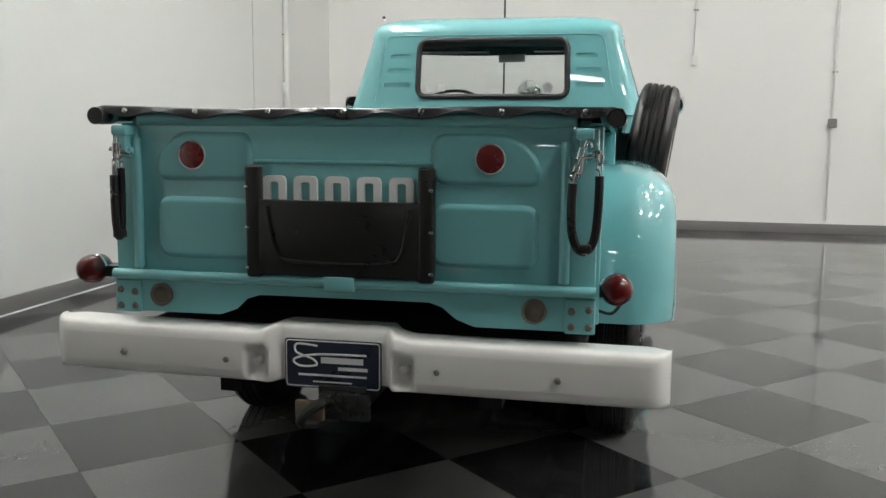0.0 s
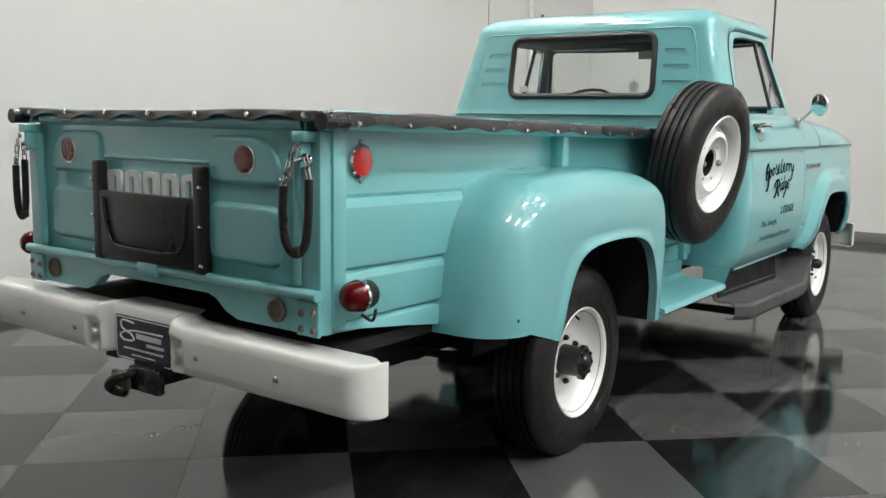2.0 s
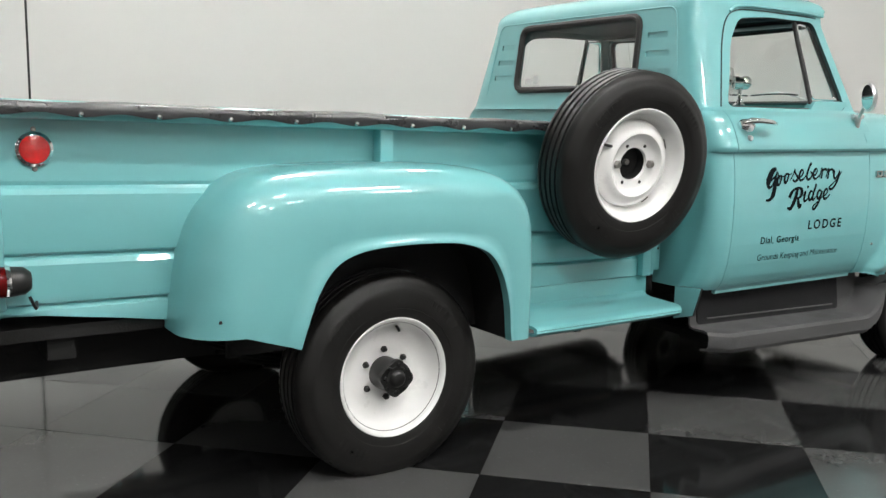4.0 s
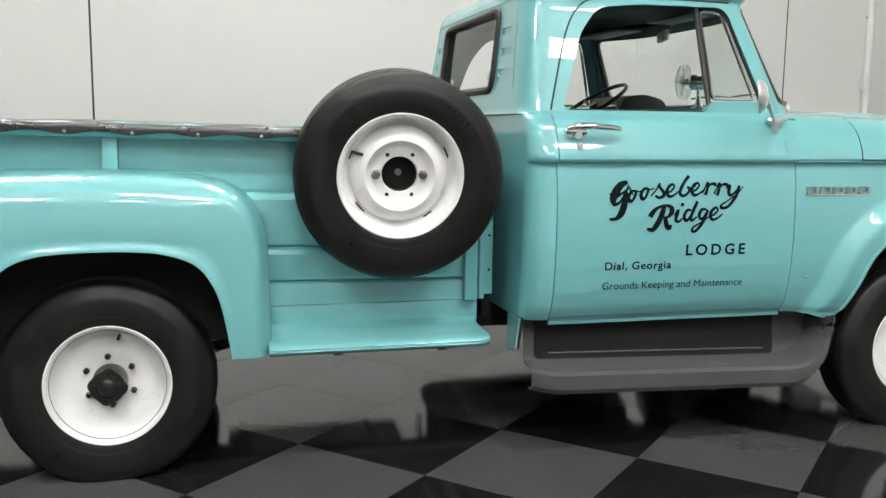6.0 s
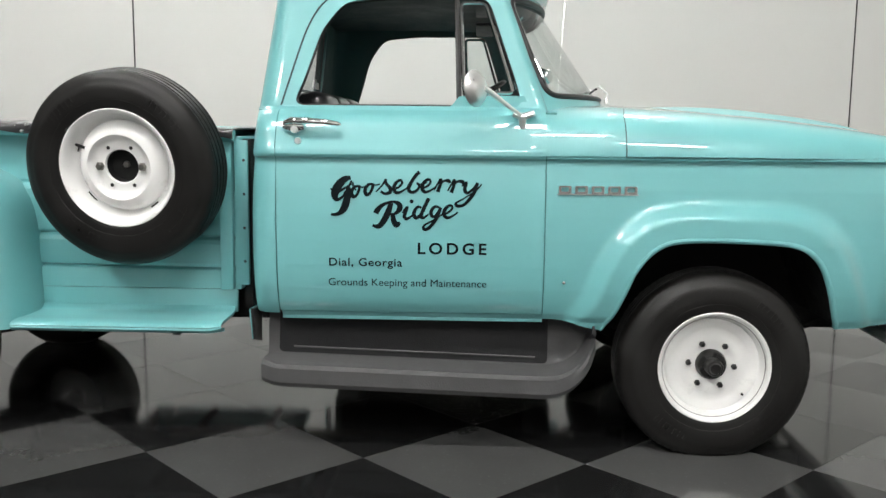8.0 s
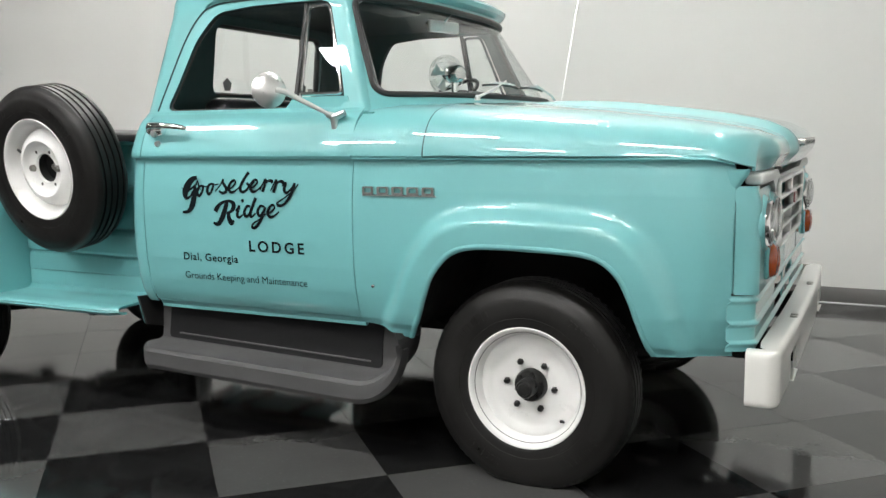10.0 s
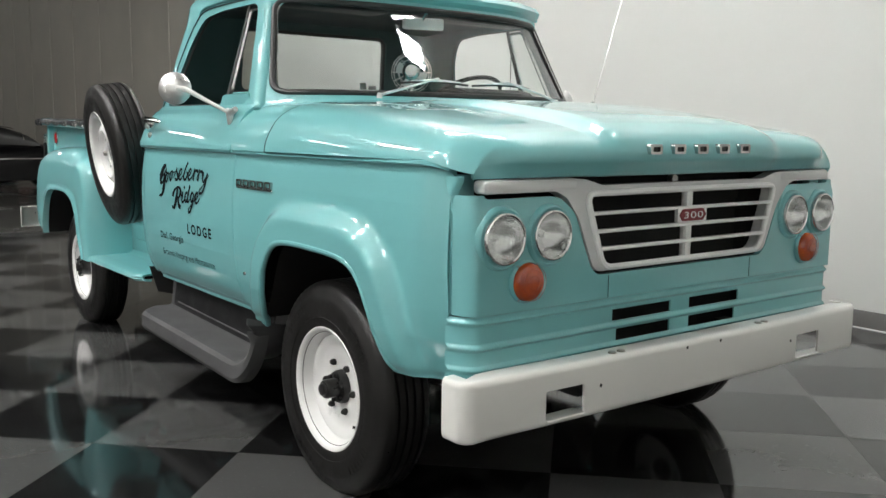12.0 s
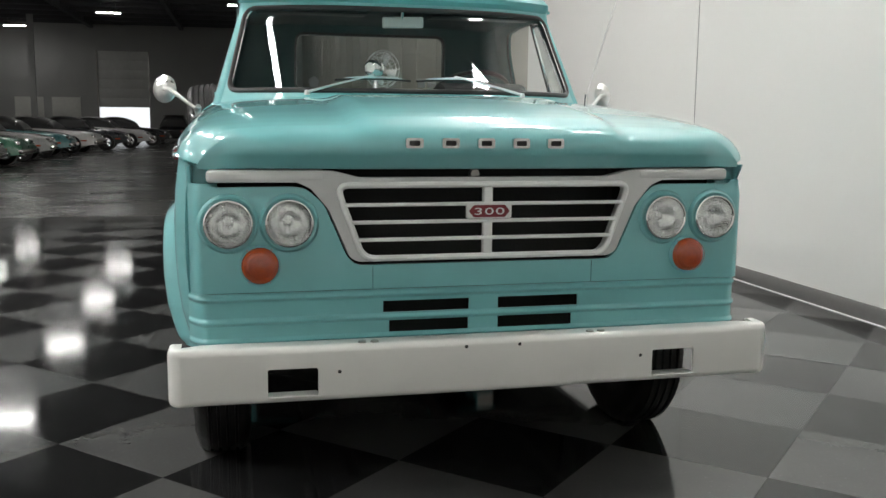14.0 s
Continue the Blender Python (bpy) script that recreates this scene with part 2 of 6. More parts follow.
def lathe(bm, profile, centre=(0, 0, 0), axis="x", n=48, sign=1):
    """profile: (radius, height along axis) from one pole or rim to the other."""
    c = Vector(centre)
    rings = []
    for r, h in profile:
        h *= sign
        ring = []
        for k in range(n if r > 1e-6 else 1):
            a = k * math.tau / n
            u, w = r * math.cos(a), r * math.sin(a)
            ring.append(bm.verts.new(c + Vector({"x": (h, u, w), "y": (u, h, w), "z": (u, w, h)}[axis])))
        rings.append(ring)
    for a, b in zip(rings, rings[1:]):
        for k in range(n):
            p = [a[k % len(a)], a[(k + 1) % len(a)], b[(k + 1) % len(b)], b[k % len(b)]]
            q = []
            for v in p:
                if v not in q:
                    q.append(v)
            if len(q) > 2:
                bm.faces.new(q)
    bmesh.ops.recalc_face_normals(bm, faces=bm.faces[:])
    return bm


def sheet(fn, us, vs, bm=None, wrap=False):
    bm = bm or bmesh.new()
    rows = [[bm.verts.new(fn(u, v)) for v in vs] for u in us]
    for i in range(len(us) if wrap else len(us) - 1):
        a, b = rows[i], rows[(i + 1) % len(us)]
        for j in range(len(vs) - 1):
            bm.faces.new((a[j], a[j + 1], b[j + 1], b[j]))
    return bm


def thick(bm, t):
    """Thickens an open sheet by t along its normals' back."""
    bmesh.ops.recalc_face_normals(bm, faces=bm.faces[:])
    bmesh.ops.solidify(bm, geom=bm.faces[:], thickness=t)
    bmesh.ops.recalc_face_normals(bm, faces=bm.faces[:])
    return bm


def spread(a, b, n):
    return [a + (b - a) * i / (n - 1) for i in range(n)]


def ease(a, b, x):
    t = min(1.0, max(0.0, (x - a) / (b - a)))
    return t * t * (3 - 2 * t)


def resample(points, n):
    p = [Vector(q) for q in points]
    d = [0.0]
    for a, b in zip(p, p[1:]):
        d.append(d[-1] + (b - a).length)
    return [(float(np.interp(s, d, [q.x for q in p])), float(np.interp(s, d, [q.y for q in p]))) for s in spread(0, d[-1], n)]


def spline(points, per=8):
    """A smooth open curve through points of any dimension."""
    p = [Vector(q) for q in points]
    out = []
    for i in range(len(p) - 1):
        a, b, c, d = p[max(0, i - 1)], p[i], p[i + 1], p[min(len(p) - 1, i + 2)]
        for k in range(per):
            t = k / per
            out.append(0.5 * ((2 * b) + (c - a) * t + (2 * a - 5 * b + 4 * c - d) * t * t + (3 * b - a - 3 * c + d) * t ** 3))
    out.append(p[-1])
    return [tuple(q) for q in out]


def finish(bm, name, mat, sharp=35):
    me = bpy.data.meshes.new(name)
    bm.to_mesh(me)
    bm.free()
    me.materials.append(mat)
    if sharp:
        me.shade_smooth()
        me.set_sharp_from_angle(angle=radians(sharp))
    return me


def part(name, bm, mat, parent=None, label="", sharp=35, fix=True):
    """One mesh object, under a thing or under a part."""
    if fix:
        bmesh.ops.recalc_face_normals(bm, faces=bm.faces[:])
    ob = new(name, finish(bm, name, mat, sharp))
    ob.parent = parent
    return tagged(ob, label)


def carve(name, bm, cutters, mat, parent, label="", sharp=35):
    """A closed mesh with the cutters taken out of it."""
    bmesh.ops.recalc_face_normals(bm, faces=bm.faces[:])
    ob = new(name, finish(bm, name, mat, 0))
    tools = []
    for c in cutters:
        bmesh.ops.recalc_face_normals(c, faces=c.faces[:])
        tool = new("tool", finish(c, "tool", mat, 0))
        tools.append(tool)
        mod = ob.modifiers.new("cut", "BOOLEAN")
        mod.object, mod.operation, mod.solver = tool, "DIFFERENCE", "EXACT"
    bpy.context.view_layer.update()
    me = bpy.data.meshes.new_from_object(ob.evaluated_get(bpy.context.evaluated_depsgraph_get()))
    ob.modifiers.clear()
    old, ob.data = ob.data, me
    bpy.data.meshes.remove(old)
    for tool in tools:
        data = tool.data
        bpy.data.objects.remove(tool)
        bpy.data.meshes.remove(data)
    me.shade_smooth()
    me.set_sharp_from_angle(angle=radians(sharp))
    ob.parent = parent
    return tagged(ob, label)


def lettering(text, size, shear=0.0, bold=0.0, spacing=1.0):
    """The flat outline of a line of writing, as a bmesh in x, y from its lower left corner."""
    cu = bpy.data.curves.new("writing", "FONT")
    cu.body, cu.size, cu.shear, cu.offset, cu.space_character = text, size, shear, bold, spacing
    cu.resolution_u = 6
    ob = new("writing", cu)
    bpy.context.view_layer.update()
    me = bpy.data.meshes.new_from_object(ob.evaluated_get(bpy.context.evaluated_depsgraph_get()))
    bm = bmesh.new()
    bm.from_mesh(me)
    bpy.data.objects.remove(ob)
    bpy.data.curves.remove(cu)
    bpy.data.meshes.remove(me)
    return bm


def thing(name, m, label, category, group="", kind=""):
    ob = new(name)
    ob.empty_display_size = 0.2
    ob.matrix_world = m
    return tagged(ob, label, category, group, kind)


# ---- the hall ----
WX, WY, END, GATE_Y = -3.21, 12.66, -0.75, -50.0
HIGH, EAST = 7.3, 17.0


def structure(name, bm, mat, label="", category="", sharp=30):
    return tagged(part(name, bm, mat, None, label, sharp), "", category, "", "structure")


structure("floor", boxes((WX - 0.3, EAST, GATE_Y - 6, WY + 0.3, -0.3, -0.006)), CONCRETE, "polished dark concrete hall floor", "floor")
structure("wall_west", boxes((WX - 0.25, WX, END, 4.180, -0.006, HIGH), (WX - 0.25, WX, 4.196, 10.166, -0.006, HIGH), (WX - 0.25, WX, 10.180, WY + 0.25, -0.006, HIGH)), WALL, "smooth white painted booth wall", "wall")
structure("wall_west_hall", boxes((WX - 0.25, WX - 0.004, GATE_Y, END, -0.006, HIGH)), HALL_WALL, "bare grey brown hall wall in panels", "wall")
structure("wall_north", boxes((WX, EAST, WY, WY + 0.25, -0.006, HIGH)), WALL, "smooth white painted booth wall", "wall")
structure("wall_east", boxes((EAST, EAST + 0.25, GATE_Y, -9.0, -0.006, HIGH)), FAR_WALL, "dark hall side wall", "wall")
# white stretch out of view, added to brighten the truck's near side
structure("wall_east_booth", boxes((EAST, EAST + 0.25, -9.0, WY + 0.25, -0.006, HIGH)), WALL, "unseen white wall added to bounce light onto the truck", "wall")
GX0, GX1 = 6.65, 9.75
structure("wall_south", boxes((WX - 0.25, GX0, GATE_Y - 0.25, GATE_Y, -0.006, HIGH), (GX1, EAST, GATE_Y - 0.25, GATE_Y, -0.006, HIGH),
                              (GX0, GX1, GATE_Y - 0.25, GATE_Y, 5.55, HIGH)), FAR_WALL, "dark grey hall end wall with a gate", "wall")
# unseen pale ceiling, added as fill and for lighter reflections in the booth
structure("ceiling", boxes((WX - 0.25, EAST + 0.25, END - 1.5, WY + 0.25, HIGH, HIGH + 0.2)), FILL_CEILING, "unseen pale ceiling added to bounce light into the booth", "ceiling")
structure("ceiling", boxes((WX - 0.25, EAST + 0.25, GATE_Y - 0.25, END - 1.5, HIGH, HIGH + 0.2),
                           *[(x - 0.12, x + 0.12, GATE_Y, END - 1.5, HIGH - 0.35, HIGH) for x in (-1.0, 4.5, 10.0, 15.0)],
                           *[(WX, EAST, y - 0.05, y + 0.05, HIGH - 0.2, HIGH) for y in np.arange(-49, -2.3, 2.4)]),
          CEILING, "dark ceiling deck on steel beams", "ceiling")

# the baseboard, with a pale bead along its foot
for nm, r in (("baseboard", (WX, WX + 0.014, END, WY - 0.014, -0.004, 0.118)), ("baseboard", (WX + 0.0, EAST, WY - 0.014, WY, -0.004, 0.118))):
    structure(nm, rbox(*r, r=0.004), BASE, "dark grey rubber baseboard", "baseboard")
structure("trim", boxes((WX + 0.014, WX + 0.022, END, WY - 0.02, -0.004, 0.006)), INK, "thin pale sealant bead", "trim")

# joints of the wall panels
for y in (4.188, 10.173):
    structure("trim", boxes((WX - 0.06, WX - 0.004, y - 0.0075, y + 0.0075, 0.0, HIGH)), SEAM, "black joint between wall panels", "trim")
structure("trim", boxes((-0.84, -0.816, WY - 0.003, WY + 0.002, 0.12, HIGH)), SEAM, "black joint between wall panels", "trim")
for y in np.arange(-2.9, -49, -2.1):
    structure("trim", boxes((WX - 0.006, WX + 0.012, y - 0.02, y + 0.02, 0.0, HIGH)), HALL_WALL, "batten between hall wall panels", "trim")

# overhead gate, half open on bright daylight
gate = thing("overhead_gate", pose(0, GATE_Y, 0), "tall sectional gate raised above a bright opening", "gate", kind="structure")
for i in range(6):
    z = 2.0 + i * 0.59
    part("panel", rbox(GX0, GX1, -0.14, -0.08, z, z + 0.594, 0.004), material("gate_panel", (0.58, 0.58, 0.56), 0.6) if i == 0 else bpy.data.materials["gate_panel"], gate)
part("guide_rail", boxes((GX0 - 0.08, GX0, -0.1, 0.03, 0, 5.6)), STEEL, gate)
part("guide_rail", boxes((GX1, GX1 + 0.08, -0.1, 0.03, 0, 5.6)), STEEL, gate)
structure("backdrop", boxes((GX0 - 1.5, GX1 + 1.5, GATE_Y - 1.6, GATE_Y - 1.5, -0.3, 4)), GATE_GLOW, "bright daylight outside the gate", "sky")
structure("column", boxes((12.4, 12.7, -45, -44.7, 0, HIGH)), FAR_WALL, "dark steel hall column", "column")


def notice_board(x):
    b = thing("wall_panel", pose(x, GATE_Y + 0.02, 1.3), "pale panel on the far hall wall", "panel")
    part("board", rbox(-0.85, 0.85, 0, 0.05, 0, 1.3, 0.01), material("pale_panel", (0.62, 0.62, 0.58), 0.7) if "pale_panel" not in bpy.data.materials else bpy.data.materials["pale_panel"], b)
    part("frame", boxes((-0.9, 0.9, 0, 0.07, -0.05, 0), (-0.9, 0.9, 0, 0.07, 1.3, 1.35)), FAR_WALL, b)


notice_board(11.7)
notice_board(13.9)


# ceiling lamps
def ceiling_lamp(shine=None, half=0.59, gap=0.070):
    lamp = thing("ceiling_lamp", pose(0, 0, LAMP_Z), "white hall lamp with six bright tubes", "ceiling lamp", "hall lamps")
    part("housing", rbox(-half - 0.04, half + 0.04, -gap * 2.5 - 0.05, gap * 2.5 + 0.05, 0.020, 0.085, 0.012), LAMP_BODY, lamp)
    for k in range(6):
        y = gap * (k - 2.5)
        part("tube", rbox(-half, half, y - gap * 0.32, y + gap * 0.32, -0.006, 0.016, 0.006, 1), shine or LAMP_GLOW, lamp, "glowing white tube")
    for x in (-half * 0.6, half * 0.6):
        bm = bmesh.new()
        tube(bm, [(x, 0, 0.08), (x, 0, HIGH + 0.01 - LAMP_Z)], 0.006, 6)
        part("cable", bm, STEEL, lamp)
    return lamp


first_lamp = ceiling_lamp()
first_lamp.matrix_world = pose(*BOOTH_LAMPS[0], LAMP_Z, rz=90)
for x, y in BOOTH_LAMPS[1:]:
    copy_thing(first_lamp, pose(x, y, LAMP_Z, rz=90))
panel_lamp = ceiling_lamp(None, 0.36, 0.058)
panel_lamp.matrix_world = pose(*PANEL_LAMP, LAMP_Z)
hall_lamp = ceiling_lamp(HALL_GLOW)
hall_lamp.matrix_world = pose(*HALL_LAMPS[0], LAMP_Z)
for x, y in HALL_LAMPS[1:]:
    copy_thing(hall_lamp, pose(x, y, LAMP_Z))


# conduits and boxes on the walls
def conduit(name, m, z0, z1, box_z, label, w=0.07, h=0.11, r=0.008, box_mat=CONDUIT):
    c = thing(name, m, label, "conduit")
    bm = bmesh.new()
    tube(bm, [(0, r + 0.006, z0), (0, r + 0.006, z1)], r, 14)
    part("pipe", bm, CONDUIT, c)
    part("outlet_box", rbox(-w / 2, w / 2, 0, 0.05, box_z - h / 2, box_z + h / 2, 0.006), box_mat, c)
    part("cover_plate", rbox(-w / 2 - 0.004, w / 2 + 0.004, 0.05, 0.054, box_z - h / 2 - 0.004, box_z + h / 2 + 0.004, 0.002, 1), box_mat, c)
    for z in np.arange(box_z + 0.6, z1, 1.2):
        part("clip", boxes((-0.03, 0.03, 0, 0.03, z, z + 0.02)), STEEL, c)


conduit("wall_conduit", pose(1.55, WY, 0, rz=180), 2.11, HIGH, 2.11, "pale conduit down to a small outlet box")
conduit("wall_conduit", pose(3.2, WY, 0, rz=180), 0.16, HIGH, 1.35, "pale conduit with a grey switch box", 0.09, 0.10, 0.014, BASE)
conduit("wall_conduit", pose(WX, 11.03, 0, rz=-90), 0.1, HIGH, 1.72, "thick pale pipe with a coupling", 0.10, 0.12, 0.034)


# ---- the pickup truck; y runs forward from its rear axle ----
truck = thing("pickup_truck", pose(0.042, 4.755, 0, rz=0.7), "turquoise vintage pickup truck with white bumpers and spare wheel", "pickup truck")

SIDE_Z = [0.535, 0.56, 0.60, 0.66, 0.75, 0.85, 0.95, 1.05, 1.12, 1.150, 1.160, 1.166, 1.176, 1.190, 1.21, 1.24, 1.27, 1.30, 1.325, 1.345, 1.358]
SIDE_X = [0.925, 0.945, 0.965, 0.982, 0.994, 0.999, 0.999, 0.994, 0.985, 0.980, 0.982, 0.998, 1.004, 1.003, 0.996, 0.984, 0.970, 0.953, 0.932, 0.905, 0.880]


def side_x(z):
    return float(np.interp(z, SIDE_Z, SIDE_X))


def zs(a, b, dz=0.03):
    fine = set(spread(a, b, max(3, int((b - a) / dz))))
    return sorted(fine | {z for z in SIDE_Z if a < z < b})


def side_panel(y0, y1, z0, z1, s, extra=None, step=0.05, t=0.02, dz=0.03):
    ys = spread(y0, y1, max(3, int((y1 - y0) / step)))
    e = extra or (lambda y, z: 0.0)
    bm = sheet(lambda y, z: (s * (side_x(z) + e(y, z)), y, z), ys, zs(z0, z1, dz))
    bmesh.ops.recalc_face_normals(bm, faces=bm.faces[:])
    bm.faces.ensure_lookup_table()
    if bm.faces[0].normal.x * s < 0:
        bmesh.ops.reverse_faces(bm, faces=bm.faces[:])
    bmesh.ops.solidify(bm, geom=bm.faces[:], thickness=t)
    bmesh.ops.recalc_face_normals(bm, faces=bm.faces[:])
    return bm


# -- cab lower: back wall and rear corners --
def cab_back_path(u, z):
    w = side_x(z)
    r, y0 = 0.085, 1.515 + 0.012 * ease(0.9, 1.3, z)
    flat = w - r
    total = flat + r * math.pi / 2 + (1.622 - y0 - r)
    d = u * total
    if d < flat:
        return (d, y0)
    d -= flat
    if d < r * math.pi / 2:
        a = d / r
        return (flat + r * math.sin(a), y0 + r * (1 - math.cos(a)))
    d -= r * math.pi / 2
    return (w, y0 + r + d)


def cab_lower(s):
    us = spread(0, 0.75, 8) + spread(0.78, 1, 22)
    bm = sheet(lambda u, z: (s * cab_back_path(u, z)[0], cab_back_path(u, z)[1], z), us, zs(0.545, 1.358))
    return bm


bm = cab_lower(1)
sheet(lambda u, z: (-cab_back_path(u, z)[0], cab_back_path(u, z)[1], z), spread(0, 0.75, 8) + spread(0.78, 1, 22), zs(0.545, 1.358), bm)
bmesh.ops.remove_doubles(bm, verts=bm.verts[:], dist=0.0005)
part("cab_back", bm, TEAL, truck)
for s in (1, -1):
    part("rocker", side_panel(1.63, 2.66, 0.522, 0.554, s, lambda y, z: -0.004), TEAL, truck)
    # a skirt flap behind the cab corner, lined with black rubber
    part("splash_flap", prism([(0.80, 0.55), (0.945, 0.56), (0.905, 0.43), (0.80, 0.40)], "y", 1.500, 1.506) if s > 0 else
         prism([(-0.80, 0.55), (-0.945, 0.56), (-0.905, 0.43), (-0.80, 0.40)], "y", 1.500, 1.506), TEAL, truck)
    part("flap_lining", prism([(s * 0.80, 0.55), (s * 0.948, 0.56), (s * 0.908, 0.428), (s * 0.80, 0.398)], "y", 1.5065, 1.516), SEAL, truck, "black rubber flap lining")

# -- cab upper: pillars and roof as one shell with its openings --
RZ = [1.345, 1.358, 1.40, 1.50, 1.60, 1.70, 1.78, 1.818, 1.836, 1.856, 1.882, 1.905, 1.924, 1.938, 1.948, 1.954]
RW = [0.905, 0.8907, 0.878, 0.8477, 0.8175, 0.7872, 0.764, 0.760, 0.758, 0.752, 0.732, 0.698, 0.630, 0.525, 0.370, 0.160]
BOW = 3.2
RR = [1.520, 1.525, 1.530, 1.541, 1.552, 1.563, 1.572, 1.576, 1.580, 1.588, 1.612, 1.655, 1.720, 1.80, 1.90, 1.99]
RF = [2.9935, 2.9844, 2.955, 2.8853, 2.8155, 2.7458, 2.690, 2.680, 2.704, 2.712, 2.680, 2.610, 2.525, 2.42, 2.29, 2.15]
RD = [0.3254, 0.3208, 0.306, 0.2707, 0.2355, 0.2002, 0.172, 0.162, 0.158, 0.150, 0.128, 0.108, 0.085, 0.06, 0.03, 0.01]


def ring(z):
    w, r0, f, d = [float(np.interp(z, RZ, k)) for k in (RW, RR, RF, RD)]
    rc, rf = min(0.09, w * 0.5), min(0.035, w * 0.3)
    pts = [(x, r0 - 0.012 * (1 - (x / w) ** 2)) for x in spread(0, w - rc, 18)]
    pts += [(w - rc + rc * math.sin(a), r0 + rc * (1 - math.cos(a))) for a in spread(0.1, math.pi / 2, 12)]
    fs = f - d
    pts += [(w, y) for y in spread(r0 + rc, fs - rf, 40)[1:]]
    pts += [(w - rf * (1 - math.cos(a)), fs - rf + rf * math.sin(a)) for a in spread(0.25, math.pi / 2, 6)]
    xe = w - rf
    pts += [(x, fs + d * (1 - abs(x / xe) ** BOW)) for x in spread(xe, 0, 26)[1:]]
    return pts


def full_ring(z):
    p = ring(z)
    return p + [(-x, y) for x, y in p[::-1][1:-1]]


levels = [1.345, 1.358] + spread(1.38, 1.80, 18) + RZ[7:]
rings = [full_ring(z) for z in levels]
n_ring = len(rings[0])
bm = sheet(lambda i, j: (rings[j][i][0], rings[j][i][1], levels[j]), range(n_ring), range(len(levels)), wrap=True)
bm.verts.ensure_lookup_table()
top = [bm.verts[i * len(levels) + len(levels) - 1] for i in range(n_ring)]
bm.faces.new(top)
thick(bm, 0.028)

DOOR_HOLE = rounded([(1.672, 1.362), (1.712, 1.46), (1.775, 1.66), (1.862, 1.772), (2.06, 1.79), (2.432, 1.79), (2.552, 1.43), (2.565, 1.362)], 0.05, 6)
SHIELD_HOLE = rounded([(-0.822, 1.408), (0.822, 1.408), (0.728, 1.792), (-0.728, 1.792)], 0.05, 6)
BACK_HOLE = rounded([(-0.452, 1.448), (0.452, 1.448), (0.444, 1.782), (-0.444, 1.782)], 0.06, 7)
LOUVRES = []
for s in (1, -1):
    for z in (1.520, 1.605, 1.690):
        y = float(np.interp(z, RZ, RR)) - 0.006
        LOUVRES.append(prism(rounded([(s * 0.500, z - 0.016), (s * (0.672 - (z - 1.5) * 0.25), z - 0.016), (s * (0.668 - (z - 1.5) * 0.25), z + 0.012), (s * 0.500, z + 0.012)], 0.008, 3), "y", y - 0.03, y + 0.006))
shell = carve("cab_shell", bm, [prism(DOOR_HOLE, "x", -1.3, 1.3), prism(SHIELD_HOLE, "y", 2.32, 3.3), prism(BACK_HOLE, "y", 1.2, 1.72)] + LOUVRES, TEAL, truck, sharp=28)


# inward faces take a darker teal: the cab's inside shade put in colour
shell.data.materials.append(INSIDE_SHADE)
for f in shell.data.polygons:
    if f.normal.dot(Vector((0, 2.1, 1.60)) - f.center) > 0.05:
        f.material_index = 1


def upper_x(z):
    return float(np.interp(z, RZ, RW))


def front_y(x, z):
    f, d, w = [float(np.interp(z, RZ, k)) for k in (RF, RD, RW)]
    return f - d + d * (1 - min(1.0, abs(x) / (w - 0.035)) ** BOW)


def back_y(x, z):
    return float(np.interp(z, RZ, RR)) - 0.012 * (1 - (x / upper_x(z)) ** 2)


# seals and glass
def outline(points, fn, r, n=8, per=0.03):
    """A tube along a closed outline laid on a surface."""
    path = []
    m = len(points)
    for i in range(m):
        a, b = Vector(points[i]), Vector(points[(i + 1) % m])
        k = max(1, int((b - a).length / per))
        path += [fn(*(a + (b - a) * j / k)) for j in range(k)]
    return tube(bmesh.new(), path, r, n, True)


windshield = part("windshield", sheet(lambda x, v: (x * (0.822 - 0.094 * v), front_y(x * (0.822 - 0.094 * v), 1.408 + 0.384 * v) - 0.012, 1.408 + 0.384 * v),
                                      spread(-1, 1, 33), spread(0, 1, 14)), GLASS, truck, "clear curved windshield glass")
windshield.visible_shadow = False
part("windshield_seal", outline(SHIELD_HOLE, lambda x, z: (x, front_y(x, z) - 0.002, z), 0.013), SEAL, windshield, "black rubber seal")
part("seal_trim", outline(SHIELD_HOLE, lambda x, z: (x * 0.988, front_y(x * 0.988, z) + 0.004, 1.6 + (z - 1.6) * 0.985), 0.0035, 6), CHROME, windshield, "thin bright trim")
rear_window = part("rear_window", sheet(lambda x, z: (x, back_y(x, z) + 0.012, z), spread(-0.46, 0.46, 9), spread(1.445, 1.785, 6)), GLASS, truck, "clear rear window glass")
rear_window.visible_shadow = False
part("window_seal", outline(BACK_HOLE, lambda x, z: (x, back_y(x, z) - 0.001, z), 0.017), SEAL, rear_window, "black rubber seal")
# small stickers inside the rear window
part("sticker", prism([(-0.40, 1.475), (-0.345, 1.475), (-0.345, 1.51), (-0.40, 1.51)], "y", 1.548, 1.549), INK, rear_window, "small white window sticker")
part("sticker", prism([(-0.33, 1.478), (-0.285, 1.478), (-0.285, 1.525), (-0.33, 1.525)], "y", 1.549, 1.550), INK, rear_window, "small white window sticker")
part("sticker", prism([(0.335 + 0.035 * math.cos(a), 1.50 + 0.035 * math.sin(a)) for a in [math.pi / 2 + k * math.tau / 5 for k in range(5)]], "y", 1.549, 1.5505), material("grey_sticker", (0.38, 0.39, 0.39), 0.5), rear_window, "five-sided pale sticker")

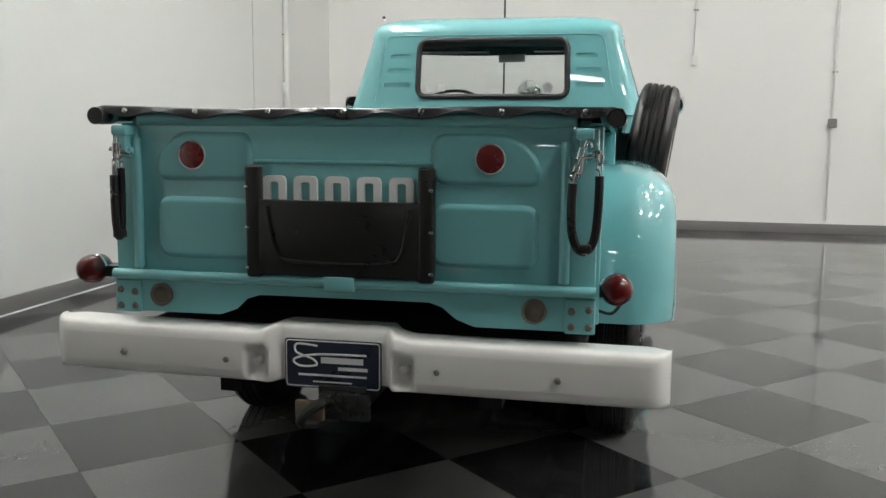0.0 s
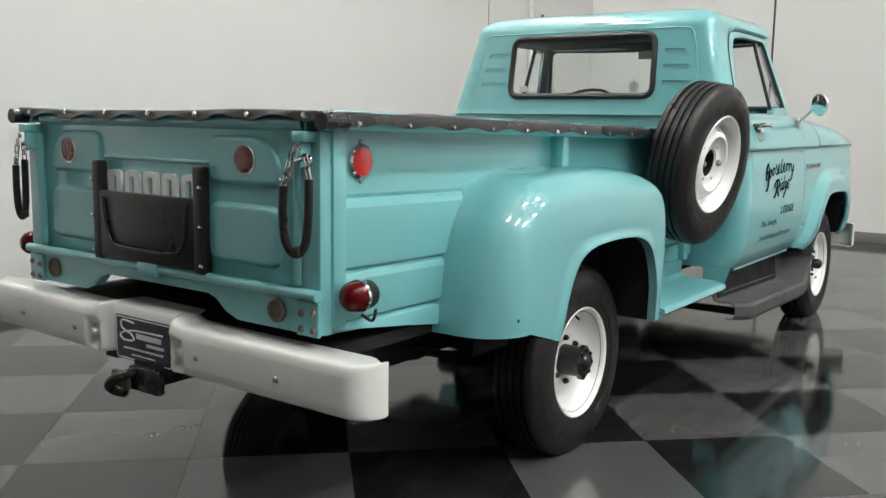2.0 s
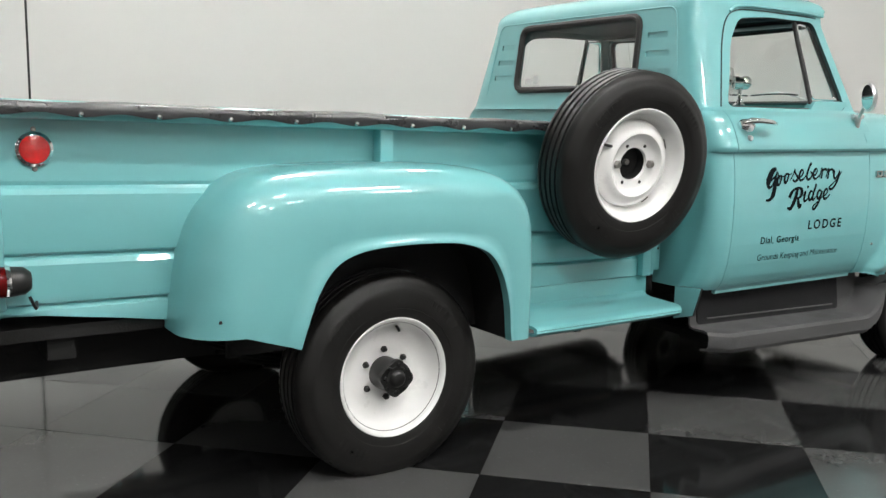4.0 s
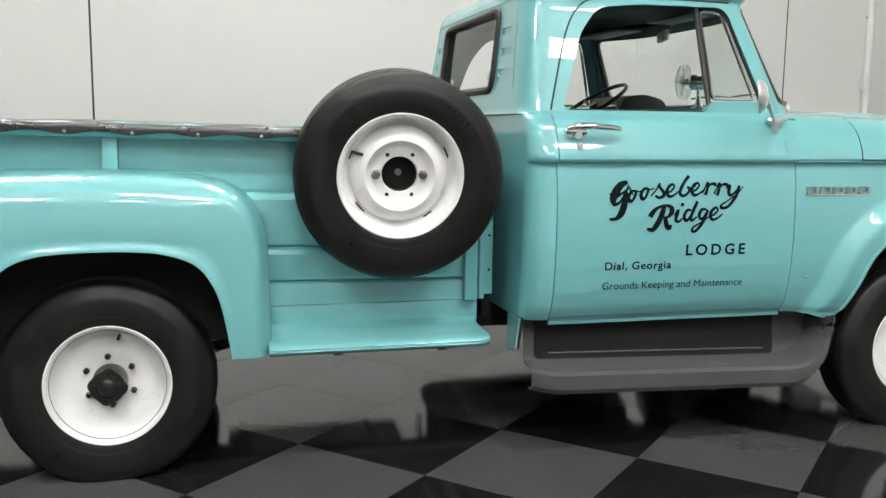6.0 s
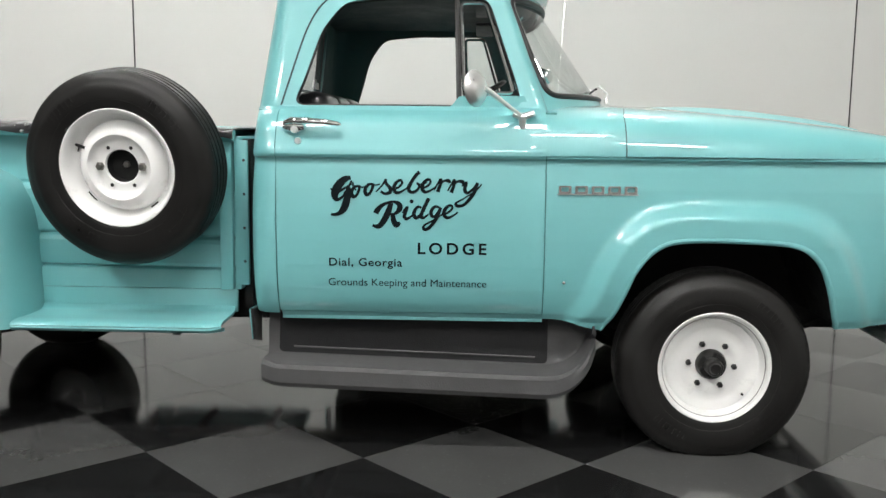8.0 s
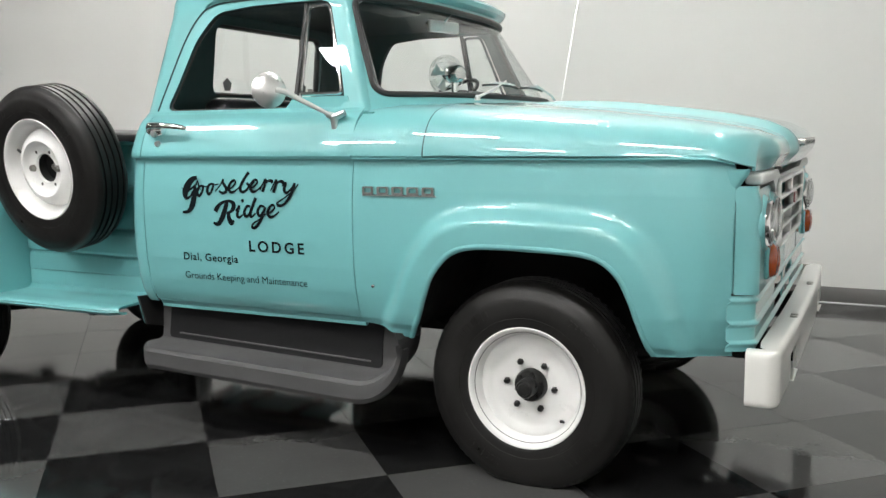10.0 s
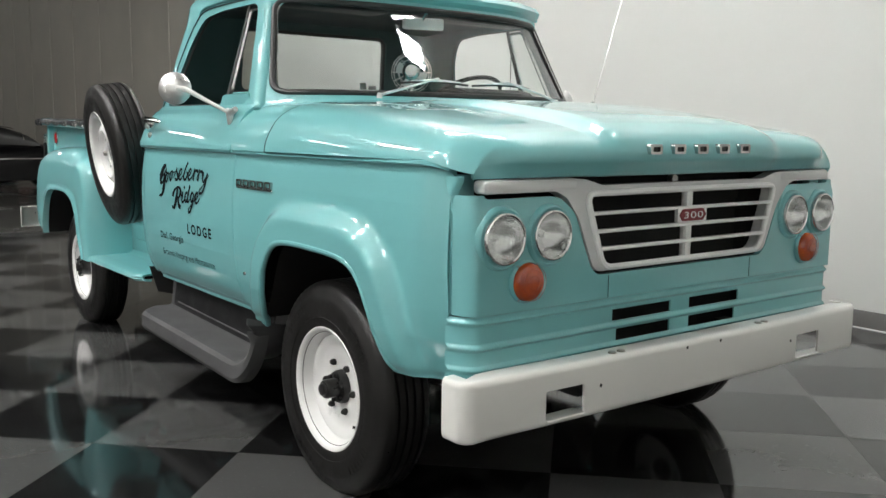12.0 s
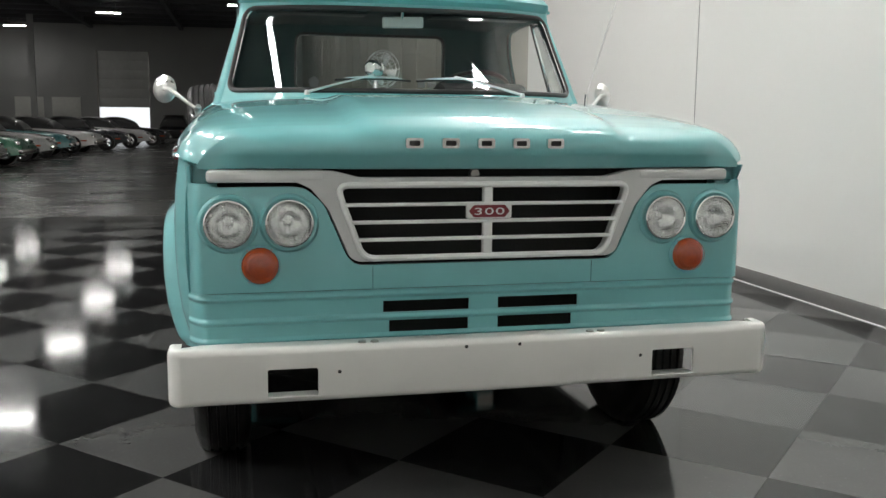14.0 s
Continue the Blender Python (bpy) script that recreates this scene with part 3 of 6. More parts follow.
# the pressed bead over the rear window, drip gutters and door joints
bead = rounded([(-0.722, 1.425), (-0.652, 1.812), (0.652, 1.812), (0.722, 1.425)], 0.05, 6)
bead = [(-0.722, 1.425)] + bead[7:21] + [(0.722, 1.425)]
path = []
for a, b in zip(bead, bead[1:]):
    path += [Vector(a).lerp(Vector(b), k / 12) for k in range(12)]
part("panel_bead", tube(bmesh.new(), [(p.x, back_y(p.x, p.y) + 0.001, p.y) for p in path], 0.005, 6), TEAL, shell)
for s in (1, -1):
    # drip gutter, door joint
    gut = spline([(upper_x(z) + dx, y, z) for y, z, dx in ((1.80, 1.796, 0.001), (1.85, 1.822, 0.004), (2.0, 1.832, 0.006), (2.3, 1.832, 0.006), (2.505, 1.826, 0.004))], 6)
    bm = bmesh.new()
    tube(bm, [(s * x, y, z) for x, y, z in gut], 0.008, 8)
    part("drip_rail", bm, TEAL, shell)
    bm = bmesh.new()
    joint = spline([(upper_x(z) + 0.0015, y, z) for y, z in ((1.628, 1.362), (1.655, 1.46), (1.715, 1.66), (1.775, 1.765), (1.85, 1.805), (2.0, 1.815), (2.3, 1.815), (2.445, 1.812))], 6)
    tube(bm, [(s * x, y, z) for x, y, z in joint], 0.0036, 6)
    part("door_joint", bm, JOINT, shell)

# -- doors --
door_group = []
for s in (1, -1):
    door = part("door", side_panel(1.6255, 2.6555, 0.558, 1.358, s), TEAL, truck, "turquoise cab door with black painted writing" if s > 0 else "turquoise cab door")
    door_group.append(door)
    # door top sill
    part("window_sill", boxes((min(s * 0.80, s * 0.882), max(s * 0.80, s * 0.882), 1.66, 2.60, 1.345, 1.361)), TEAL, door)
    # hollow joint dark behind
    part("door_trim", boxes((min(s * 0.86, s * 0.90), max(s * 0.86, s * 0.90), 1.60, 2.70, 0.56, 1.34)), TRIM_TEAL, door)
    # vent window post and frame
    def vx(z):
        return s * (upper_x(z) - 0.022)
    bm = bmesh.new()
    tube(bm, [(vx(z), 2.322 - (z - 1.36) * 0.035, z) for z in spread(1.372, 1.79, 8)], 0.0105, 8)
    part("vent_post", bm, SEAL, door, "black vent window post")
    bm = bmesh.new()
    vent = rounded([(2.340, 1.416), (2.532, 1.416), (2.420, 1.772), (2.322, 1.772)], 0.02, 4)
    path = []
    for i in range(len(vent)):
        a, b = Vector(vent[i]), Vector(vent[(i + 1) % len(vent)])
        path += [(vx((a + (b - a) * k / 4).y), (a + (b - a) * k / 4).x, (a + (b - a) * k / 4).y) for k in range(4)]
    tube(bm, path, 0.008, 6, True)
    part("vent_frame", bm, CHROME, door, "bright vent window frame")
    sill = spline([(2.250, 1.352), (2.290, 1.364), (2.312, 1.388), (2.335, 1.402), (2.44, 1.404), (2.575, 1.404)], 5) + [(2.60, 1.352)]
    part("vent_sill", prism([(y, z) for y, z in sill], "x", min(s * 0.845, s * 0.884), max(s * 0.845, s * 0.884)), TEAL, door, "raised turquoise sill under the vent window")
    pane = part("vent_pane", sheet(lambda u, v: (vx(1.418 + 0.352 * v), 2.340 - 0.016 * v + (0.190 - 0.095 * v) * u, 1.418 + 0.352 * v), spread(0, 1, 4), spread(0, 1, 5)), GLASS, door, "clear vent window pane")
    pane.visible_shadow = False
    part("window_channel", outline([p for p in DOOR_HOLE], lambda y, z: (s * (upper_x(z) - 0.020), y, z), 0.006, 6), SEAL, door, "black window channel")
    # handle and lock
    hx = side_x(1.275)
    handle = part("door_handle", lathe(bmesh.new(), [(0.0, -0.046), (0.016, -0.043), (0.026, -0.028), (0.029, -0.005), (0.027, 0.018), (0.020, 0.040), (0.0, 0.048)], (s * (hx + 0.010), 1.696, 1.281), "y", 20), CHROME, door, "chrome push-button handle")
    bm = bmesh.new()
    tube(bm, [(s * (hx + 0.024), 1.662, 1.292), (s * (hx + 0.043), 1.690, 1.301), (s * (hx + 0.050), 1.75, 1.301), (s * (hx + 0.049), 1.82, 1.296), (s * (hx + 0.040), 1.862, 1.290), (s * (hx + 0.030), 1.874, 1.287)], [0.010, 0.014, 0.013, 0.0115, 0.010, 0.006], 12)
    part("grip", bm, CHROME, handle)
    part("button", lathe(bmesh.new(), [(0.0, 0.012), (0.012, 0.011), (0.015, 0.004), (0.015, -0.01)], (s * (hx + 0.030), 1.700, 1.268), "x", 18, s), SATIN, handle)
    part("lock_button", lathe(bmesh.new(), [(0.0, 0.006), (0.010, 0.006), (0.013, 0.0), (0.013, -0.01)], (s * (side_x(1.225) + 0.005), 1.712, 1.225), "x", 20, s), SATIN, door)

# writing on the door
door = door_group[0]


def on_door(name, text, y0, y1, z, size, shear=0.0, bold=0.0, slope=0.0, spacing=1.0, tall=1.0):
    bm = lettering(text, size, shear, bold, spacing)
    lo, hi = min(v.co.x for v in bm.verts), max(v.co.x for v in bm.verts)
    k = (y1 - y0) / (hi - lo)
    for v in bm.verts:
        y, zz = y0 + (v.co.x - lo) * k, z + v.co.y * tall + (v.co.x - lo) * k * slope
        v.co = (side_x(zz) + 0.0022, y, zz)
    for f in bm.faces:
        f.normal_update()
        if f.normal.x < 0:
            f.normal_flip()
    todo = set(bm.faces)
    while todo:
        group, edge = set(), [todo.pop()]
        while edge:
            f = edge.pop()
            group.add(f)
            for e in f.edges:
                for g in e.link_faces:
                    if g in todo:
                        todo.discard(g)
                        edge.append(g)
        one = bmesh.new()
        at = {}
        for f in group:
            for v in f.verts:
                if v not in at:
                    at[v] = one.verts.new(v.co)
            one.faces.new([at[v] for v in f.verts])
        part(name, one, LETTER, door, "", 0, False)
    bm.free()


# brush script: each stroke runs through (along, down, width) in units of 2.16 mm
O_STROKES = [[(13, 3, 3), (7, 5, 4), (3, 14, 5), (5, 22, 5), (10, 19, 4), (14, 8, 4), (13, 3, 3), (18, 5, 2), (24, 3, 2)]]
E_STROKES = [[(0, 16, 2), (8, 13, 3), (14, 5, 3), (11, 0, 3.5), (5, 5, 4.5), (2, 15, 5), (6, 22, 4.5), (13, 20, 3), (22, 12, 2)]]
R_STROKES = [[(0, 20, 2), (6, 6, 2.5), (9, 1, 4), (10, 5, 4)], [(10, 5, 4), (5, 23, 5)], [(7, 14, 2), (13, 4, 3), (20, 3, 5), (22, 7, 4)]]
S_STROKES = [[(0, 22, 2), (9, 10, 2.5), (14, 0, 3), (14, 6, 4), (20, 15, 5), (20, 22, 5), (13, 25, 4), (7, 21, 3.5)]]
B_STROKES = [[(19, 0, 5), (13, 8, 4.5), (6, 22, 5), (4, 31, 5), (8, 36, 4.5), (15, 33, 4), (19, 25, 3), (16, 20, 3), (22, 22, 2), (30, 18, 2)]]
Y_STROKES = [[(0, 6, 2), (6, 0, 4), (4, 12, 5), (8, 18, 4), (17, 9, 3), (22, 0, 4)], [(22, 0, 4), (16, 20, 5), (4, 38, 4), (-6, 41, 4.5), (-8, 36, 3), (4, 27, 2), (20, 13, 2), (28, 2, 2)]]
G_STROKES = [[(36, 1, 6), (24, 5, 11), (14, 16, 14), (8, 30, 13), (11, 40, 7), (21, 36, 4), (31, 20, 4), (38, 6, 3)], [(0, 21, 2), (5, 24, 4), (11, 26, 5)],
             [(12, 28, 5), (24, 21, 4), (38, 12, 3)], [(33, 18, 6), (31, 33, 11), (25, 54, 12), (15, 65, 7), (1, 67, 4)], [(40, 9, 3), (41, 16, 3), (46, 24, 2)]]
CAP_R_STROKES = [[(6, 23, 9), (9, 17, 9), (18, 8, 6), (34, 2, 4), (47, 6, 8), (48, 15, 9), (40, 23, 5), (29, 24, 3)],
                 [(33, 4, 8), (28, 20, 10), (20, 36, 10), (11, 46, 8), (0, 44, 4)], [(36, 24, 7), (38, 36, 9), (43, 43, 9), (49, 38, 4)]]
I_STROKES = [[(0, 14, 2), (7, 4, 4), (3, 20, 5), (7, 25, 4), (15, 18, 2)], [(14, -9, 3), (13, -6, 5.5), (11, -4, 3)]]
D_STROKES = [[(13, 17, 3), (7, 16, 4), (2, 27, 5), (5, 35, 5), (11, 30, 4), (16, 18, 4), (23, 0, 5)], [(23, 0, 5), (13, 28, 5), (15, 35, 4), (23, 28, 2)]]
SMALL_G_STROKES = [[(15, 3, 3), (8, 2, 4), (3, 12, 5), (6, 20, 4), (12, 14, 3.5), (17, 3, 4)], [(17, 3, 4), (10, 24, 5), (0, 40, 4.5), (-7, 42, 4), (-6, 35, 3), (6, 26, 2), (22, 13, 2)]]


def script_letter(strokes, along, down, wide=1.0, heavy=1.0):
    bm = bmesh.new()
    for n, points in enumerate(strokes):
        line = spline([(a * wide, b, w * heavy) for a, b, w in points], 6)
        sides = []
        for k, (a, b, w) in enumerate(line):
            p, q = line[max(0, k - 1)], line[min(len(line) - 1, k + 1)]
            d = Vector((q[0] - p[0], q[1] - p[1]))
            d = d.normalized() if d.length else Vector((1, 0))
            both = []
            for e in (0.5, -0.5):
                y, z = 1.788 + 0.00216 * (along + a - d.y * w * e), 1.144 - 0.00216 * (down + b + d.x * w * e)
                both.append(bm.verts.new((side_x(z) + 0.0021 + 0.0002 * n, y, z)))
            sides.append(both)
        for u, v in zip(sides, sides[1:]):
            f = bm.faces.new((u[0], u[1], v[1], v[0]))
            f.normal_update()
            if f.normal.x < 0:
                f.normal_flip()
    part("letter", bm, LETTER, door, "", 0, False)


script_letter(G_STROKES, 22, 25, 1.0, 1.1)
script_letter(CAP_R_STROKES, 97, 66, 1.0, 1.1)
for strokes, along, down in ((O_STROKES, 56, 38), (O_STROKES, 80, 34), (S_STROKES, 103, 29), (E_STROKES, 132, 30), (B_STROKES, 156, 15), (E_STROKES, 182, 28), (R_STROKES, 206, 27), (R_STROKES, 230, 28), (Y_STROKES, 255, 33),
                             (I_STROKES, 150, 73), (D_STROKES, 168, 61), (SMALL_G_STROKES, 197, 74), (E_STROKES, 221, 73)):
    script_letter(strokes, along, down, 1.25, 1.35)
on_door("letter", "LODGE", 2.172, 2.436, 0.798, 0.061, 0.0, 0.0016, 0.0, 1.40)
on_door("letter", "Dial, Georgia", 1.829, 2.112, 0.747, 0.044, 0.0, 0.0006, 0.0, 1.1)
on_door("letter", "Grounds Keeping and Maintenance", 1.825, 2.438, 0.668, 0.042, 0.0, 0.0)

# -- cowl and hood --
CROWN = [(1.003, 1.178), (1.001, 1.200), (0.990, 1.232), (0.972, 1.266), (0.945, 1.303), (0.905, 1.333), (0.855, 1.353), (0.76, 1.369), (0.64, 1.378), (0.50, 1.384), (0.25, 1.390), (0.0, 1.392)]
_arc = resample(CROWN, 34)


def crown_at(k):
    return _arc[k]


def taper(y):
    return 1.0 - 0.030 * ease(3.55, 4.15, y)


def rise(y):
    return float(np.interp(y, [2.5, 2.95, 3.25, 3.55, 3.80, 3.92, 4.0, 4.05, 4.09], [1.0, 0.985, 0.90, 0.78, 0.64, 0.555, 0.48, 0.42, 0.34]))


def hood_point(y, k, s):
    x, z = crown_at(k)
    x *= taper(y)
    bulge = 0.027 * (1 - ease(0.410, 0.445, x)) * ease(2.98, 3.5, y)
    fall = 0.044 * ease(3.93, 4.13, y) * ease(0.84, 1.0, x)
    return (s * x, y, 1.176 - fall + (z - 1.176) * rise(y) + bulge)


cols = [(k, 1) for k in range(34)] + [(k, -1) for k in range(33)[::-1]]


def seam(x):
    return 2.956 + 0.070 * max(0.0, 1 - (abs(x) / 0.9) ** 2)


bm = sheet(lambda v, c: hood_point(2.60 + (seam(crown_at(c[0])[0]) - 2.6015) * v, c[0], c[1]), spread(0, 1, 10), cols)
cowl = part("cowl", thick(bm, 0.012), TEAL, truck)
for s in (1, -1):
    part("cowl_side", side_panel(2.661, 2.952, 1.150, 1.20, s, lambda y, z: -0.004), TEAL, truck)
    # +x side: white dashes painted for reflections; -x side: dark vent slots
    for i in range(6):
        part("vent_slot", rbox(s * 0.30 + i * 0.045 - 0.11, s * 0.30 + i * 0.045 - 0.085, 2.86, 2.874, 1.386, 1.3925, 0.002, 1), INK if s > 0 else SEAL, cowl)

# the hood: a crowned sheet that rolls over into a blunt nose
NOSE = [(0.0, 0.0), (0.30, 0.09), (0.58, 0.22), (0.82, 0.41), (0.95, 0.60), (1.0, 0.76), (0.985, 0.90), (0.93, 1.0), (0.84, 1.12), (0.62, 1.5), (0.44, 1.92), (0.28, 2.0)]


def nose_front(x):
    return 4.086 - 0.012 * (abs(x) / 0.98) ** 2


def hood_full(v, c):
    """v to 1 runs along the crowned top, beyond 1 it rolls over the nose; the corners are rounded in plan."""
    k, s = c
    x0 = crown_at(k)[0]
    yf = nose_front(x0)
    y = seam(x0) + 0.0015 + (yf - seam(x0) - 0.0015) * min(1.0, v)
    x, y, z = hood_point(y, k, 1)
    d = min(1.0, max(0.0, (y - 3.960) / (yf - 3.960)))
    x -= 0.058 * d ** 2.2 * ease(0.60, 0.97, x0)
    if v > 1.0:
        out, drop = [float(np.interp(v - 1.0, spread(0, 1, len(NOSE)), q)) for q in ([a for a, b in NOSE], [b for a, b in NOSE])]
        centre = 1 - ease(0.40, 0.46, x)
        reach = (0.052 + 0.020 * centre) * (1 - 0.95 * ease(0.78, 0.97, x0))
        crease, floor_z = 1.172 - 0.010 * ease(0.80, 0.90, x), 1.127 + 0.002 * ease(0.40, 0.60, x)
        floor_z = min(floor_z, z - 0.006)
        crease = min(crease, z - 0.3 * (z - floor_z))
        y += reach * out
        z += (crease - z) * min(1.0, drop) + (floor_z - crease) * max(0.0, drop - 1.0)
    return (s * x, y, z)


vs = spread(0, 0.86, 24) + spread(0.88, 0.97, 9) + spread(0.976, 1.0, 9) + [1 + t for t in spread(0.06, 1.0, 18)]
bm = sheet(hood_full, vs, cols)
hood = part("hood", thick(bm, 0.010), TEAL, truck, sharp=50)
part("hood_joint", tube(bmesh.new(), [tuple(a + b for a, b in zip(hood_point(seam(crown_at(c[0])[0]), c[0], c[1]), (0, 0, -0.002))) for c in cols], [0.0028 if crown_at(c[0])[0] > 0.84 else 0.0012 for c in cols], 6), JOINT, cowl)
# emblem blocks on the nose
for i in range(5):
    x = 0.258 - i * 0.116
    bm = prism(rounded([(x - 0.028, 1.195), (x + 0.028, 1.195), (x + 0.028, 1.227), (x - 0.028, 1.227)], 0.008, 3), "y", 4.115, 4.170)
    c = prism(rounded([(x - 0.017, 1.203), (x + 0.017, 1.203), (x + 0.017, 1.219), (x - 0.017, 1.219)], 0.004, 3), "y", 4.05, 4.2)
    carve("emblem_block", bm, [c], EMBLEM, hood, "chrome emblem block")
    # dark plate in the block's opening stands for the shade inside it
    part("emblem_recess", prism(rounded([(x - 0.024, 1.198), (x + 0.024, 1.198), (x + 0.024, 1.224), (x - 0.024, 1.224)], 0.006, 2), "y", 4.120, 4.1600), SEAL, hood)

# -- front fenders with flared wheel arches --
ARCH = spline([(2.850, 0.40), (2.878, 0.500), (2.928, 0.585), (2.965, 0.674), (2.998, 0.750), (3.047, 0.813), (3.098, 0.849), (3.162, 0.866), (3.260, 0.871), (3.360, 0.870), (3.466, 0.867), (3.570, 0.858), (3.634, 0.836), (3.686, 0.787), (3.719, 0.719), (3.744, 0.644), (3.765, 0.579), (3.795, 0.500), (3.820, 0.40)], 10)
AX = np.array(ARCH)


def arch_gap(y, z):
    return float(np.min(np.hypot(AX[:, 0] - y, AX[:, 1] - z)))


def flare(y, z):
    d = arch_gap(y, z)
    lift = 0.052 * (1 - ease(0.072, 0.150, d)) * ease(0.42, 0.56, z)
    corner = -0.040 * ease(3.90, 4.035, y) ** 1.5
    return lift + corner


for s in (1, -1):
    bm = side_panel(2.659, 4.020, 0.490, 1.168, s, lambda y, z: flare(y, z) + (0.012 if z < 0.60 else 0.0) * (1 - (z - 0.50) / 0.10), 0.013, 0.018, 0.013)
    for v in bm.verts:
        v.co.z -= 0.040 * ease(3.93, 4.13, v.co.y) * ease(0.98, 1.15, v.co.z)
    hole = prism([(y, z) for y, z in ARCH], "x", 0.6 * s, 1.3 * s)
    rear_cut = prism([(2.60, 0.40), (2.60, 0.540), (2.70, 0.538), (2.78, 0.528), (2.83, 0.514), (2.86, 0.507), (2.95, 0.507), (2.93, 0.40)], "x", 0.6 * s, 1.3 * s)
    lower = prism([(3.745, 0.40), (4.2, 0.40), (4.2, 0.535), (3.86, 0.531), (3.80, 0.526), (3.745, 0.526)], "x", 0.6 * s, 1.3 * s)
    fender = carve("front_fender", bm, [hole, lower, rear_cut], TEAL, truck, sharp=40)
    part("arch_lip", tube(bmesh.new(), [(s * (side_x(z) + flare(y, z) + (0.012 if z < 0.60 else 0.0) * (1 - (z - 0.50) / 0.10) - 0.009), y, z) for y, z in ARCH if z > (0.509 if y < 3.5 else 0.526)], 0.0125, 10), TEAL, fender)
    part("wheel_well", sheet(lambda i, x: (s * x, AX[i][0], AX[i][1] + 0.02), [i for i in range(len(AX)) if AX[i][1] > 0.51], spread(0.50, 0.975, 4)), DARK, fender)
    part("inner_wall", boxes((min(s * 0.48, s * 0.50), max(s * 0.48, s * 0.50), 2.66, 4.0, 0.45, 1.16)), DARK, fender)
    part("splash_panel", boxes((min(s * 0.5, s * 0.93), max(s * 0.5, s * 0.93), 2.70, 2.715, 0.56, 1.15)), DARK, fender)
    part("fender_bolt", lathe(bmesh.new(), [(0.0, 0.006), (0.006, 0.005), (0.008, 0.0)], (s * (side_x(0.69) + 0.001), 2.735, 0.692), "x", 12, s), CHROME, fender)
    part("nose_filler", rbox(min(s * 0.86, s * 0.951), max(s * 0.86, s * 0.951), 3.97, 4.024, 0.745, 1.08, 0.004), TEAL, fender)
    tips = [(1.136, 4.072), (1.118, 4.066), (1.096, 4.050), (1.072, 4.036), (1.050, 4.028), (1.00, 4.026)]
    plan = [(0.932, -0.060), (0.934, -0.014), (0.939, -0.007), (0.947, -0.012), (0.952, -0.024), (0.9535, -0.040), (0.9535, -0.12)]
    part("fender_tip", thick(sheet(lambda p, q: (s * p[0], q[1] + p[1], q[0]), plan, tips), 0.006), TEAL, fender, sharp=60)
    part("fender_return", rbox(min(s * 0.860, s * 0.945), max(s * 0.860, s * 0.945), 3.998, 4.012, 1.050, 1.140, 0.004), TEAL, fender)
    # dark box put under the hood edge as the joint's shade
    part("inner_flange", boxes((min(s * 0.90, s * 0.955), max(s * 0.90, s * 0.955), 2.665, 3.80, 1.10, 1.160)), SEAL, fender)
    for i in range(5):
        y0 = 2.705 + i * 0.062
        bm = prism(rounded([(y0, 1.036), (y0 + 0.048, 1.036), (y0 + 0.048, 1.066), (y0, 1.066)], 0.006, 3), "x", s * (side_x(1.05) - 0.004), s * (side_x(1.05) + 0.010))
        c = prism(rounded([(y0 + 0.010, 1.044), (y0 + 0.038, 1.044), (y0 + 0.038, 1.060), (y0 + 0.010, 1.060)], 0.004, 3), "x", s * (side_x(1.05) - 0.03), s * (side_x(1.05) + 0.05))
        carve("emblem_block", bm, [c], EMBLEM, fender, "chrome emblem block")
    part("emblem_bar", rbox(min(s * 0.99, s * 1.001), max(s * 0.99, s * 1.001), 2.700, 3.008, 1.030, 1.037, 0.002, 1), CHROME, fender)

# -- front panel, grille and lamps --
def panel_y(x):
    return 4.098 - 0.072 * max(0.0, (abs(x) - 0.905) / 0.045) ** 2.4


bm = sheet(lambda x, z: (x, panel_y(x) - 0.012 * ease(1.03, 1.075, z), z), sorted(spread(-0.89, 0.89, 60) + [q * w for q in (1, -1) for w in (0.898, 0.906, 0.914, 0.922, 0.929, 0.935, 0.941, 0.946, 0.950)]), spread(0.742, 1.084, 20))
thick(bm, 0.02)
GRILLE_GAP = rounded([(-0.888, 1.25), (-0.888, 1.072), (-0.625, 1.073), (-0.588, 1.066), (-0.535, 1.018), (-0.464, 0.85), (-0.432, 0.8205), (0.432, 0.8205), (0.464, 0.85), (0.535, 1.018), (0.588, 1.066), (0.625, 1.073), (0.888, 1.072), (0.888, 1.25)], 0.02, 4)
front_panel = carve("headlamp_panel", bm, [prism(GRILLE_GAP, "y", 3.8, 4.3)] + [prism([(x + 0.073 * math.cos(k * math.tau / 40), 0.962 + 0.073 * math.sin(k * math.tau / 40)) for k in range(40)], "y", 3.8, 4.3) for x in (0.829, 0.643, -0.630, -0.816)], TEAL, truck, sharp=40)
for x in (0.38, -0.37):
    part("panel_joint", boxes((x - 0.0008, x + 0.0008, 4.095, 4.0995, 0.745, 0.816)), JOINT, front_panel)
part("radiator", boxes((-0.90, 0.90, 3.90, 3.95, 0.55, 1.14)), DARK, truck, "dark radiator core")
part("crossmember", boxes((-0.94, 0.94, 3.93, 3.96, 1.02, 1.16)), DARK, truck)
TRIM = rounded([(-0.858, 1.120), (-0.858, 1.090), (-0.62, 1.088), (-0.575, 1.068), (-0.52, 1.00), (-0.455, 0.848), (-0.428, 0.832), (0.428, 0.832), (0.455, 0.848), (0.52, 1.00), (0.575, 1.068), (0.62, 1.088), (0.876, 1.090), (0.876, 1.120), (0.54, 1.123), (0.50, 1.121), (0.42, 1.100), (-0.42, 1.100), (-0.50, 1.121), (-0.54, 1.123)], 0.012, 4)
OPENING = rounded([(-0.496, 1.077), (0.496, 1.077), (0.412, 0.842), (-0.412, 0.842)], 0.042, 7)
